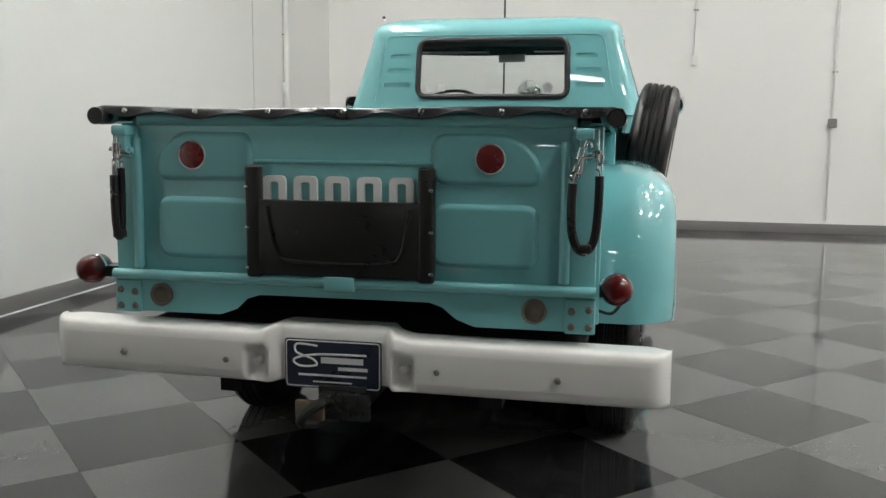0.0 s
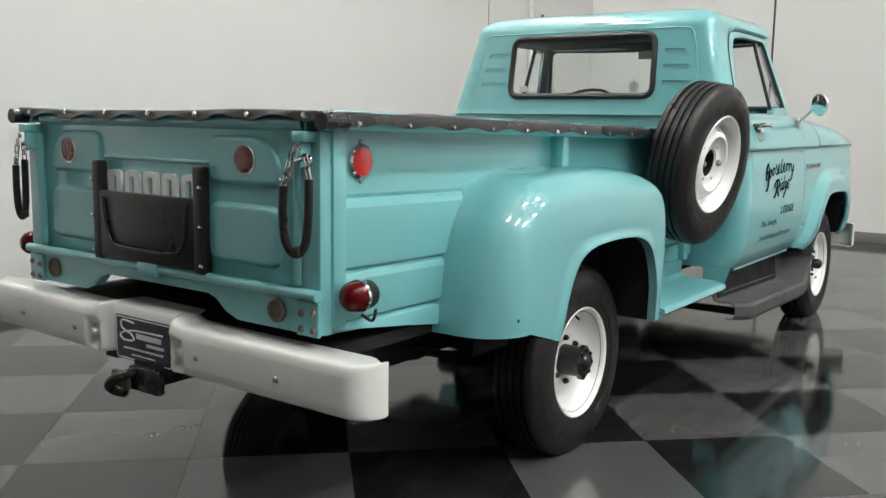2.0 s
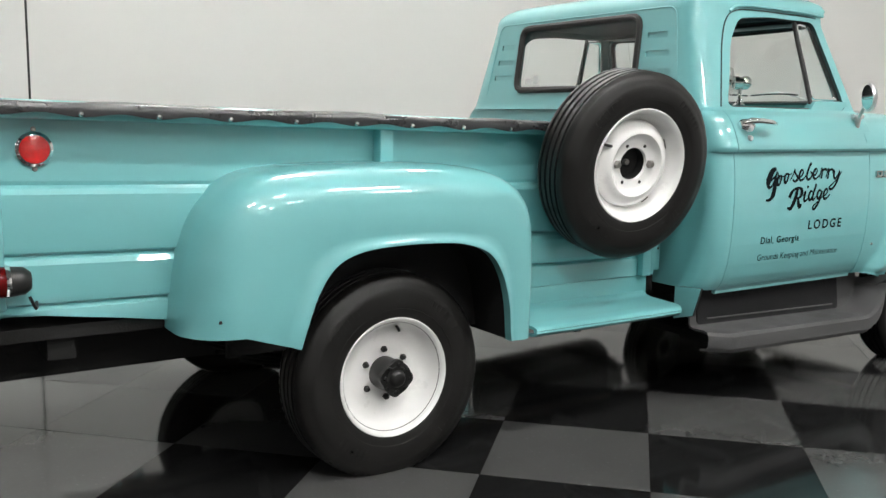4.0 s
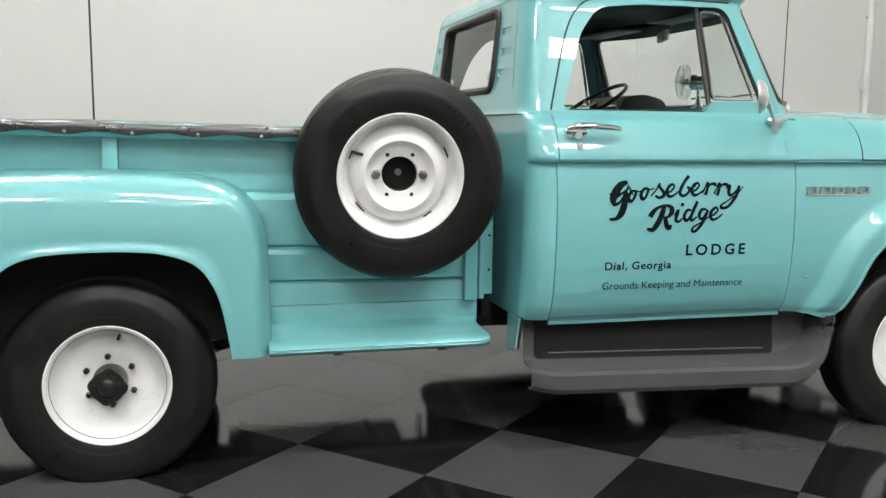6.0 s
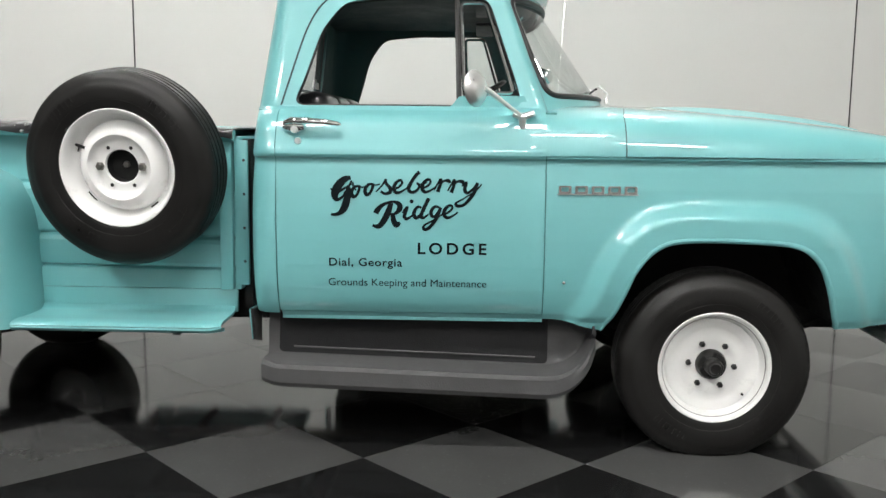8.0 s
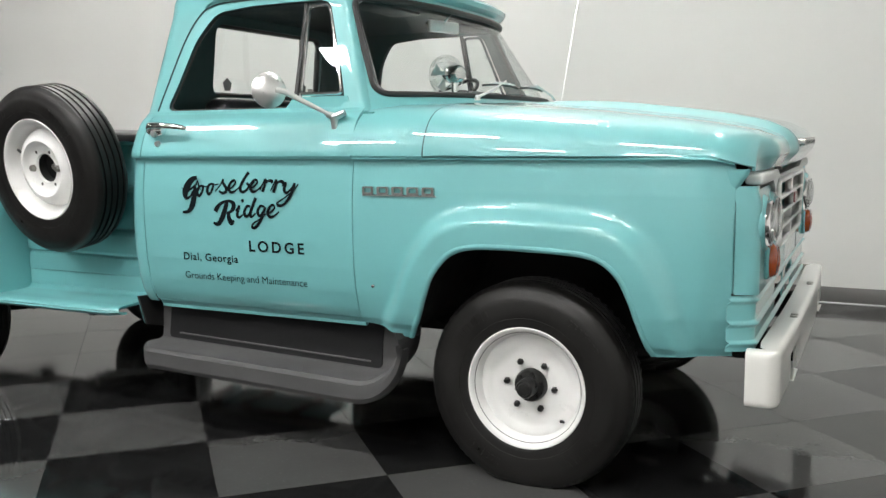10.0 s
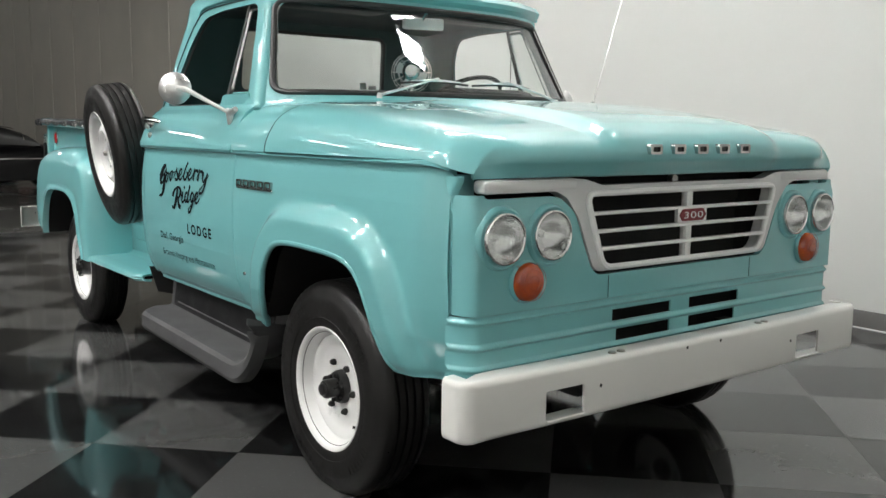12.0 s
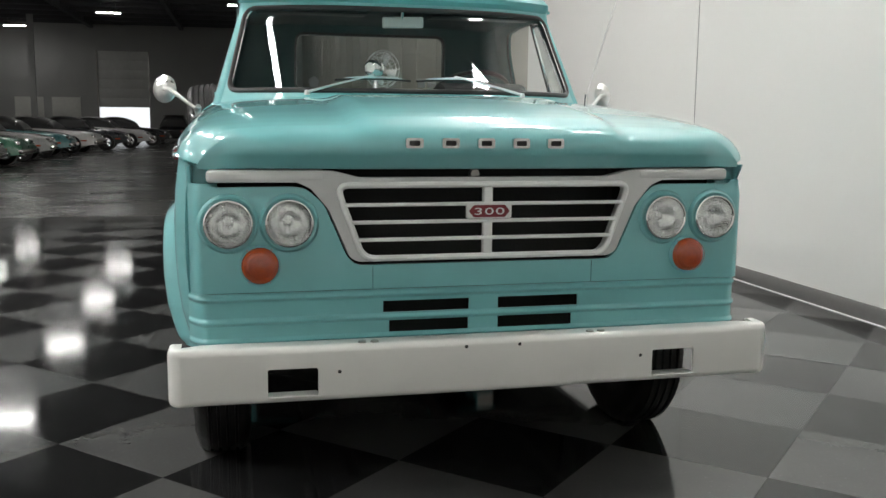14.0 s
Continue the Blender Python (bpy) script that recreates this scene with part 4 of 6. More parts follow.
grille = carve("grille_surround", prism(TRIM, "y", 4.055, 4.100), [prism(OPENING, "y", 3.9, 4.3)], ARGENT, truck, "argent painted grille surround")
for s in (1, -1):
    part("surround_bar", rbox(*((0.53, 0.892) if s > 0 else (-0.866, -0.53)), 4.040, 4.1015, 1.086, 1.1255, 0.013, 4), ARGENT, grille, "rounded end of the surround")
part("grille_frame", outline(OPENING, lambda x, z: (x, 4.103, z), 0.0105), GRILLE, grille, "pale grey grille frame")
for z in (1.0140, 0.9580, 0.9020):
    half = 0.412 + (z - 0.842) * 0.084 / 0.235
    part("grille_bar", rbox(-half, half, 4.088, 4.112, z - 0.0058, z + 0.0058, 0.004), GRILLE, grille, "pale grey grille bar")
part("grille_post", rbox(-0.016, 0.016, 4.080, 4.108, 0.842, 1.077, 0.006), GRILLE, grille, "pale grey grille post")
badge = part("badge", prism(rounded([(-0.076, 1.015), (0.076, 1.015), (0.076, 0.967), (-0.076, 0.967)], 0.006, 3), "y", 4.105, 4.1185), GRILLE, grille, "small pale grey badge plate")
part("badge_field", prism(rounded([(-0.069, 0.991), (-0.052, 1.011), (0.052, 1.011), (0.069, 0.991), (0.052, 0.971), (-0.052, 0.971)], 0.003, 2), "y", 4.116, 4.123), BADGE_RED, badge, "red badge field")
bm = lettering("300", 0.032, 0.0, 0.0, 1.1)
lo, hi = min(v.co.x for v in bm.verts), max(v.co.x for v in bm.verts)
for v in bm.verts:
    v.co = (0.050 - 0.100 * (v.co.x - lo) / (hi - lo), 4.1245, 0.980 + v.co.y)
for f in bm.faces:
    f.normal_update()
    if f.normal.y < 0:
        f.normal_flip()
part("badge_number", bm, SATIN, badge, "bright raised number", 0, False)
part("hood_latch", lathe(bmesh.new(), [(0.0, 0.02), (0.015, 0.018), (0.019, 0.0)], (0.035, 4.05, 1.108), "y", 20), STEEL, grille)
for x in (0.80, 0.55, -0.55, -0.80):
    part("hood_bumper", rbox(x - 0.028, x + 0.028, 4.03, 4.07, 1.112, 1.120, 0.003, 1), STEEL, grille)

for x, z in ((0.829, 0.960), (0.643, 0.960), (-0.630, 0.959), (-0.816, 0.959)):
    y = panel_y(x)
    lamp = part("headlamp_bucket", lathe(bmesh.new(), [(0.094, -0.03), (0.0935, -0.002), (0.090, 0.006), (0.084, 0.011), (0.078, 0.010), (0.074, 0.0)], (x, y, z), "y", 48), TEAL, front_panel)
    part("headlamp_rim", lathe(bmesh.new(), [(0.0765, 0.004), (0.0765, 0.016), (0.0745, 0.022), (0.0705, 0.024), (0.067, 0.021), (0.066, 0.010)], (x, y, z), "y", 48), CHROME, lamp, "chrome headlamp rim")
    part("reflector", lathe(bmesh.new(), [(0.0665, 0.014), (0.060, -0.004), (0.048, -0.020), (0.03, -0.032), (0.012, -0.037), (0.011, -0.026), (0.0, -0.024)], (x, y, z), "y", 40), REFLECTOR, lamp)
    lens = part("lens", lathe(bmesh.new(), [(0.0672, 0.018), (0.058, 0.027), (0.042, 0.034), (0.021, 0.038), (0.0, 0.039)], (x, y, z), "y", 40), LENS, lamp, "clear ribbed headlamp lens")
    lens.visible_shadow = False
    for i in range(-3, 4):
        bm = bmesh.new()
        h = math.sqrt(0.061 ** 2 - (i * 0.0155) ** 2)
        tube(bm, [(x + i * 0.0155, y + 0.019 + 0.013 * (1 - ((i * 0.0155) ** 2 + (q * h) ** 2) / 0.061 ** 2), z + q * h) for q in spread(-1, 1, 7)], 0.0009, 4)
        part("lens_rib", bm, LENS, lens)
for x in (0.735, -0.722):
    y = panel_y(x)
    mk = part("marker_lamp", lathe(bmesh.new(), [(0.064, -0.01), (0.064, 0.008), (0.058, 0.014)], (x, y, 0.829), "y", 40), TEAL, front_panel)
    part("marker_lens", lathe(bmesh.new(), [(0.058, 0.008), (0.057, 0.020), (0.050, 0.030), (0.034, 0.037), (0.0, 0.040)], (x, y, 0.829), "y", 40), AMBER, mk, "ribbed amber lens")
    for r in (0.022, 0.038, 0.053):
        part("lens_ring", tube(bmesh.new(), [(x + r * math.cos(a), y + 0.0405 - (r / 0.058) ** 3 * 0.010, 0.829 + r * math.sin(a)) for a in [k * math.tau / 32 for k in range(32)]], 0.0009, 5, True), AMBER, mk)
    for a in (0.9, 2.2, 4.2, 5.3):
        part("screw", lathe(bmesh.new(), [(0.0, 0.004), (0.004, 0.003), (0.0045, 0.0)], (x + 0.060 * math.cos(a), y + 0.010, 0.829 + 0.060 * math.sin(a)), "y", 8), STEEL, mk)

# ribbed valance with four slots
def valance_y(z):
    base = 4.088
    for r in (0.722, 0.647, 0.584):
        base += 0.012 * (0.5 + 0.5 * math.cos(math.pi * min(1.0, abs(z - r) / 0.013)))
    return base


SLOTS = [(0.056, 0.345, 0.661, 0.699), (-0.327, -0.044, 0.661, 0.699), (0.058, 0.325, 0.596, 0.634), (-0.307, -0.044, 0.596, 0.634)]
xs = sorted(set([round(v, 4) for v in spread(-0.885, 0.885, 50)] + [q * w for q in (1, -1) for w in (0.895, 0.905, 0.915, 0.924, 0.932, 0.940, 0.947, 0.953, 0.957)] + [v for q in SLOTS for v in q[:2]]))
zz = sorted(set([round(v, 4) for v in spread(0.560, 0.738, 54)] + [v for q in SLOTS for v in q[2:]]))
bm = sheet(lambda x, z: (x, valance_y(z) - 0.080 * max(0.0, (abs(x) - 0.890) / 0.067) ** 2.2, z), xs, zz)
gone = []
for f in bm.faces:
    c = f.calc_center_median()
    if any(q[0] < c.x < q[1] and q[2] < c.z < q[3] for q in SLOTS):
        gone.append(f)
bmesh.ops.delete(bm, geom=gone, context="FACES")
thick(bm, 0.006)
part("valance", bm, TEAL, truck, "ribbed turquoise valance with four slots", sharp=60)

# -- front bumper: a white channel with two tow holes --
def c_bumper(w, y0, z0, z1, deep, s, bow, end_r=0.05):
    """s: the way it faces along y. The ends turn back in a round corner."""
    plan = [(-w, -deep), (-w, -end_r)] + [(-w + end_r * (1 - math.cos(a)), -end_r * (1 - math.sin(a))) for a in spread(0.15, math.pi / 2, 7)]
    plan += [(x, 0.0) for x in spread(-w + end_r, w - end_r, 40)[1:-1]]
    plan += [(w - end_r * (1 - math.sin(a)), -end_r * (1 - math.cos(a))) for a in spread(0, math.pi / 2 - 0.15, 7)] + [(w, -end_r), (w, -deep)]
    r = 0.022
    sec = [(-0.075, z1)] + [(-r * (1 - math.sin(a)), z1 - r * (1 - math.cos(a))) for a in spread(0, math.pi / 2, 6)]
    sec += [(-r * (1 - math.cos(a)), z0 + r * (1 - math.sin(a))) for a in spread(0, math.pi / 2, 6)] + [(-0.075, z0)]

    def at(i, j):
        x, y = plan[i]
        d, z = sec[j]
        # the section's depth is taken inward, off the nearest outer face
        nx = 0.0
        if abs(x) > w - end_r:
            t = min(1.0, (abs(x) - (w - end_r)) / end_r)
            ang = math.asin(t) if y > -end_r - 1e-6 else math.pi / 2
            nx, ny = math.sin(ang) * (1 if x > 0 else -1), math.cos(ang)
        else:
            ny = 1.0
        d *= 1 - 0.45 * ease(w - 0.12, w - 0.02, abs(x))
        yy = y + d * ny - bow * (abs(x) / w) ** 2
        return (x + d * nx, y0 + s * yy, z)

    return sheet(at, range(len(plan)), range(len(sec)))


bm = c_bumper(1.02, 4.192, 0.405, 0.584, 0.10, 1, 0.015, 0.045)
thick(bm, 0.008)
cut = [prism(rounded([(x0, 0.428), (x0 + 0.155, 0.428), (x0 + 0.155, 0.515), (x0, 0.515)], 0.006, 2), "y", 4.0, 4.4) for x0 in (0.566, -0.721)]
bumper = carve("front_bumper", bm, cut, WHITE, truck, "white painted steel front bumper", sharp=40)
for x0 in (0.566, -0.721):
    part("tow_lip", rbox(x0, x0 + 0.155, 4.14, 4.196, 0.424, 0.430, 0.002, 1), WHITE, bumper)
for x in (0.50, -0.52, 0.09, -0.09):
    part("bolt_hole", lathe(bmesh.new(), [(0.0, 0.0), (0.006, 0.0)], (x, 4.1925, 0.500 if abs(x) > 0.3 else 0.56), "y", 12), SEAL, bumper)
for x in (0.385, 0.425, -0.345, -0.385):
    part("bolt", lathe(bmesh.new(), [(0.0, 0.006), (0.012, 0.005), (0.014, 0.0)], (x, 4.165, 0.584), "z", 14), STEEL, bumper)
for s in (1, -1):
    part("bracket", boxes((s * 0.42 - 0.04, s * 0.42 + 0.04, 3.9, 4.17, 0.45, 0.53)), DARK, bumper)
    part("bumper_back", boxes((s * 0.42 - 0.05, s * 0.42 + 0.05, 4.15, 4.17, 0.43, 0.56)), DARK, bumper)

# -- running boards of grey moulded rubber, lower at the front --
def slope(y):
    return 0.029 * max(0.0, 2.66 - y)


for s in (1, -1):
    sec = [(0.800, 0.548), (0.815, 0.538), (0.828, 0.470), (0.834, 0.440), (0.838, 0.380), (0.842, 0.345), (0.850, 0.328), (0.872, 0.320), (1.000, 0.323), (1.018, 0.320), (1.029, 0.310), (1.033, 0.294), (1.032, 0.262), (1.020, 0.247), (0.980, 0.243)]

    def board(q, j):
        """q from 0 to 1 along the flat tread, then on to 2 round the upswept front end."""
        x, z = sec[j]
        turn = max(0.0, q - 1) * math.pi / 2
        y = 1.555 + 1.115 * min(1.0, q) + 0.186 * math.sin(turn)
        up = 0.212 * (1 - math.cos(turn))
        back = 0.070 * max(0.0, 1 - (y - 1.555) / 0.07) * ease(0.90, 1.0, x)
        inn = 0.030 * (1 - math.cos(turn)) if j > 6 else 0.0
        return (s * (x - inn - back), y, z + up * (0.548 - z) / 0.299 + slope(y) * (1 - ease(0.44, 0.53, z)))
    bm = sheet(board, spread(0, 1, 42) + [1 + t for t in spread(0.06, 1.0, 18)], range(len(sec)))
    thick(bm, 0.008)
    for v in bm.verts:
        v.co.x = max(-1.036, min(1.036, v.co.x))
    rb = part("running_board", bm, GREY_RUBBER, truck, "dark grey moulded rubber running board", sharp=24)
    ridge = rbox(min(s * 1.026, s * 1.036), max(s * 1.026, s * 1.036), 1.72, 2.52, 0.280, 0.287, 0.003, 1)
    # the kick panel's darker rubber colour holds the shade below the door
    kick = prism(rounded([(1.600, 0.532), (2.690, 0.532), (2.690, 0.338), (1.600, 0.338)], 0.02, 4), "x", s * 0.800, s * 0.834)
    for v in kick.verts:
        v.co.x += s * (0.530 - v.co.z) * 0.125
    rib = tube(bmesh.new(), [(s * 0.858, y, 0.362) for y in spread(1.66, 2.64, 8)], 0.004, 6)
    for piece in (ridge, kick, rib):
        for v in piece.verts:
            v.co.z += slope(v.co.y) * (1 - ease(0.44, 0.53, v.co.z))
    part("tread_ridge", ridge, GREY_RUBBER, rb)
    part("kick_panel", kick, SHADED_RUBBER, rb, "ribbed kick panel coloured darker for shade")
    part("kick_rib", rib, GREY_RUBBER, rb)
    part("drain_hole", lathe(bmesh.new(), [(0.0, 0.0), (0.009, 0.0)], (s * 0.93, 1.70, 0.3225 + slope(1.70)), "z", 12), SEAL, rb)
    for y in (1.75, 2.45):
        part("hanger", boxes((min(s * 0.45, s * 0.98), max(s * 0.45, s * 0.98), y - 0.025, y + 0.025, 0.262, 0.295)), DARK, rb)

# -- cargo bed: it leans a little down towards the cab --
def rake(y):
    return -0.019 * (y + 0.15)


SEC = [(0.700, 1.262), (0.700, 1.062), (0.696, 1.050), (0.712, 1.040), (0.724, 1.024), (0.725, 1.0), (0.725, 0.868), (0.722, 0.852), (0.706, 0.842), (0.719, 0.830), (0.725, 0.814), (0.725, 0.722), (0.721, 0.708), (0.706, 0.700), (0.719, 0.688), (0.723, 0.670), (0.723, 0.600)]
bed = []
for s in (1, -1):
    def bed_point(y, j):
        """The lower edge climbs towards the tailgate."""
        low = float(np.interp(y, (-1.30, -0.92, -0.60), (0.700, 0.650, 0.600)))
        return (s * SEC[j][0], y, max(SEC[j][1] + rake(y) * ease(0.60, 0.80, SEC[j][1]), low + 0.0008 * (len(SEC) - 1 - j)))
    bm = sheet(bed_point, spread(-1.30, 1.395, 32), range(len(SEC)))
    side = part("bed_side", thick(bm, 0.03), TEAL, truck, "turquoise bed side with pressed ribs", sharp=18)
    bed.append(side)
    bm = bmesh.new()
    tube(bm, [(s * 0.752, y, 1.272 + rake(y)) for y in spread(-1.335, 1.40, 12)], 0.028, 16)
    part("top_rail", bm, TEAL, side)
    part("rail_flange", sheet(lambda y, x: (s * x, y, 1.254 + rake(y)), (-1.32, 1.40), (0.66, 0.76)), TEAL, side)
    part("bed_skirt", rbox(min(s * 0.700, s * 0.722), max(s * 0.700, s * 0.722), 0.55, 1.395, 0.500, 0.598, 0.004), TEAL, side)
    for y, foot in ((0.005, 1.112), (1.36, 0.60), (-1.28, 0.705)):
        part("stake_pocket", rbox(min(s * 0.69, s * (0.755 if y > -1 else 0.736)), max(s * 0.69, s * (0.755 if y > -1 else 0.736)), y - 0.027, y + 0.027, foot, 1.248 + rake(y), 0.006), TEAL, side)
    part("rear_post", rbox(*((0.650, 0.726) if s > 0 else (-0.742, -0.660)), -1.350, -1.300, 0.690, 1.262, 0.007), TEAL, side)
    refl = part("side_reflector", lathe(bmesh.new(), [(0.052, -0.005), (0.052, 0.006), (0.044, 0.011)], (s * 0.701, -1.155, 1.175), "x", 32, s), CHROME, side, "chrome reflector ring")
    # light thrown back by the reflector is put into a brighter red
    part("reflector_lens", lathe(bmesh.new(), [(0.0, 0.016), (0.025, 0.015), (0.042, 0.010), (0.043, 0.0)], (s * 0.702, -1.155, 1.175), "x", 32, s), RED_SHINE, refl, "red reflector coloured bright for its shine")
    for dz in (-0.058, 0.058):
        part("screw", lathe(bmesh.new(), [(0.0, 0.005), (0.006, 0.004), (0.008, 0.0)], (s * 0.701, -1.155, 1.175 + dz), "x", 10, s), STEEL, refl)
    # bullet tail lamp on an arm
    lx = 0.783 if s > 0 else -0.884
    tail = part("tail_lamp", lathe(bmesh.new(), [(0.0, 0.066), (0.026, 0.062), (0.040, 0.044), (0.045, 0.0)], (lx, -1.255, 0.802), "y", 28), BLACK, side, "black bullet tail lamp")
    part("tail_lens", lathe(bmesh.new(), [(0.045, 0.0), (0.045, -0.018), (0.040, -0.039), (0.028, -0.053), (0.013, -0.059), (0.0, -0.060)], (lx, -1.255, 0.802), "y", 36), RED, tail, "glossy red domed lens")
    part("lens_rim", lathe(bmesh.new(), [(0.046, 0.006), (0.048, 0.0), (0.046, -0.006)], (lx, -1.255, 0.802), "y", 36), CHROME, tail)
    part("arm", boxes((min(s * 0.71, lx), max(s * 0.71, lx), -1.26, -1.19, 0.777, 0.812)), BLACK, tail)
    bm = bmesh.new()
    tube(bm, spline([(s * 0.80, -1.20, 0.755), (s * 0.77, -1.18, 0.715), (s * 0.72, -1.17, 0.725)], 4), 0.005, 6)
    part("wire", bm, SEAL, tail)

part("bed_floor", boxes((-0.70, 0.70, -1.31, 1.40, 0.60, 0.64)), DARK, truck)
part("bed_front", rbox(-0.74, 0.74, 1.395, 1.42, 0.600, 1.236, 0.006), TEAL, truck, "turquoise bed front wall")
# dark filler added between bed and cab to stand for the gap's shade
part("bed_guard", boxes((-0.70, 0.70, 1.422, 1.455, 0.52, 1.225)), DARK, truck, "dark filler added for the shaded gap ahead of the bed")
for s in (1, -1):
    flange = part("front_flange", rbox(min(s * 0.722, s * 0.744), max(s * 0.722, s * 0.744), 1.396, 1.452, 0.62, 1.222, 0.005), TEAL, truck, "turquoise bed front flange with bolt holes")
    for z in (0.72, 0.86, 1.0, 1.14):
        part("flange_hole", lathe(bmesh.new(), [(0.0, 0.0), (0.006, 0.0)], (s * 0.7445, 1.436, z), "x", 10, s), SEAL, flange)
part("bed_crossmember", boxes(*[(-0.68, 0.68, y - 0.04, y + 0.04, 0.53, 0.60) for y in (-1.1, -0.5, 0.1, 0.7, 1.25)]), DARK, truck)

# rear sill with its cut-out
SILL = [(-0.740, 0.692), (-0.40, 0.692), (-0.345, 0.712), (-0.310, 0.745), (-0.270, 0.758), (0.250, 0.758), (0.290, 0.745), (0.330, 0.712), (0.385, 0.692), (0.724, 0.692), (0.724, 0.795), (-0.740, 0.795)]
sill = part("rear_sill", prism(SILL, "y", -1.352, -1.315), TEAL, truck)
bm = bmesh.new()
tube(bm, [(-0.744, -1.362, 0.808), (0.728, -1.362, 0.808)], 0.0165, 14)
part("hinge_rod", bm, TEAL, sill)
part("hinge", rbox(-0.060, 0.035, -1.386, -1.345, 0.782, 0.828, 0.006), TEAL, sill)
for x in (-0.592, 0.556):
    part("grommet", lathe(bmesh.new(), [(0.036, 0.0), (0.036, -0.008), (0.028, -0.012), (0.026, -0.004), (0.0, -0.004)], (x, -1.352, 0.746), "y", 32), GROMMET, sill, "round dull metal grommet")
for s in (1, -1):
    post_plate = part("post_plate", rbox(*((0.642, 0.728) if s > 0 else (-0.744, -0.658)), -1.362, -1.350, 0.688, 0.788, 0.003, 1), TEAL, sill)
    for x, z in ((0.662, 0.708), (0.710, 0.708), (0.662, 0.752), (0.710, 0.758)):
        part("bolt", lathe(bmesh.new(), [(0.0, -0.009), (0.008, -0.008), (0.012, 0.0)], (s * x - (0.016 if s < 0 else 0), -1.362, z), "y", 6), GROMMET, post_plate)

# tailgate with pressed fields
gate_y = -1.338
tailgate = part("tailgate", rbox(-0.664, 0.664, gate_y, gate_y + 0.03, 0.812, 1.312, 0.006), TEAL, truck, "turquoise tailgate with pressed panels")


def field(points, lift, name="pressed_panel"):
    bm = bmesh.new()
    p = [Vector(q) for q in rounded(points, 0.048, 7)]
    n = len(p)
    turn = sum(p[i - 1].cross(p[i]) for i in range(n))
    rows = []
    for out, up in ((0.0, -0.001), (0.002, 0.25), (0.006, 0.62), (0.010, 0.88), (0.014, 0.98), (0.018, 1.0), (0.022, 1.0)):
        row = []
        for i in range(n):
            d = (p[(i + 1) % n] - p[i - 1]).normalized()
            nin = Vector((-d.y, d.x)) * (1 if turn > 0 else -1)
            q = p[i] + nin * out
            row.append(bm.verts.new((q.x, gate_y - lift * up, q.y)))
        rows.append(row)
    for a, b in zip(rows, rows[1:]):
        for i in range(n):
            bm.faces.new((a[i], a[(i + 1) % n], b[(i + 1) % n], b[i]))
    bm.faces.new(rows[-1])
    return part(name, bm, TEAL, tailgate, sharp=50)


field([(-0.600, 1.050), (-0.600, 0.862), (-0.285, 0.862), (-0.285, 1.050)], 0.017)
field([(0.566, 1.046), (0.566, 0.862), (0.255, 0.862), (0.255, 1.046)], 0.017)
field([(-0.600, 1.098), (-0.600, 1.175), (-0.530, 1.245), (-0.29, 1.245), (-0.29, 1.098)], 0.012)
part("recess_edge", tube(bmesh.new(), [(-0.285, gate_y + 0.001, 1.158), (0.262, gate_y + 0.001, 1.158)], 0.007, 8), TEAL, tailgate)
field([(0.566, 1.098), (0.566, 1.172), (0.490, 1.245), (0.255, 1.245), (0.255, 1.098)], 0.012)
part("top_bead", tube(bmesh.new(), [(-0.655, gate_y + 0.004, 1.283), (0.655, gate_y + 0.004, 1.283)], 0.021, 14), TEAL, tailgate)
for s in (1, -1):
    bm = bmesh.new()
    tube(bm, [(s * 0.652 - 0.014, gate_y - 0.008, 0.83), (s * 0.652 - 0.014, gate_y - 0.008, 1.225)], 0.016, 12)
    part("edge_tube", bm, TEAL, tailgate)
    part("latch", rbox(s * 0.690 - 0.026, s * 0.690 + 0.022, -1.400, -1.345, 1.232, 1.262, 0.006), TEAL, tailgate)
    part("latch_arm", rbox(s * 0.684 - 0.010, s * 0.684 + 0.010, -1.392, -1.350, 1.165, 1.234, 0.005), TEAL, tailgate)
    part("latch_tube", tube(bmesh.new(), [(s * 0.664, -1.372, 1.186), (s * 0.706, -1.372, 1.186)], 0.012, 10), TEAL, tailgate)
    part("latch_pin", tube(bmesh.new(), [(s * 0.655, -1.392, 1.178), (s * 0.725, -1.392, 1.192)], 0.006, 8), CHROME, tailgate, "bright latch pin")
    x = 0.452 * s - 0.0275
    r = part("tail_reflector", lathe(bmesh.new(), [(0.044, 0.0), (0.044, -0.008), (0.042, -0.011), (0.039, -0.009)], (x, gate_y - 0.006, 1.175), "y", 40), SATIN, tailgate, "chrome reflector ring")
    part("reflector_lens", lathe(bmesh.new(), [(0.0395, -0.008), (0.030, -0.010), (0.0, -0.011)], (x, gate_y - 0.008, 1.175), "y", 36), RED_DARK, r, "dark red round reflector")
# five raised white blocks, half hidden by the plate holder
for i in range(5):
    x = -0.221 + i * 0.097
    bm = prism(rounded([(x - 0.036, 1.00), (x + 0.036, 1.00), (x + 0.036, 1.118), (x - 0.036, 1.118)], 0.018, 4), "y", gate_y - 0.012, gate_y + 0.004)
    c = prism(rounded([(x - 0.014, 1.02), (x + 0.014, 1.02), (x + 0.014, 1.100), (x - 0.014, 1.100)], 0.008, 3), "y", gate_y - 0.03, gate_y + 0.01)
    carve("raised_block", bm, [c], CREAM, tailgate, "white painted raised block")
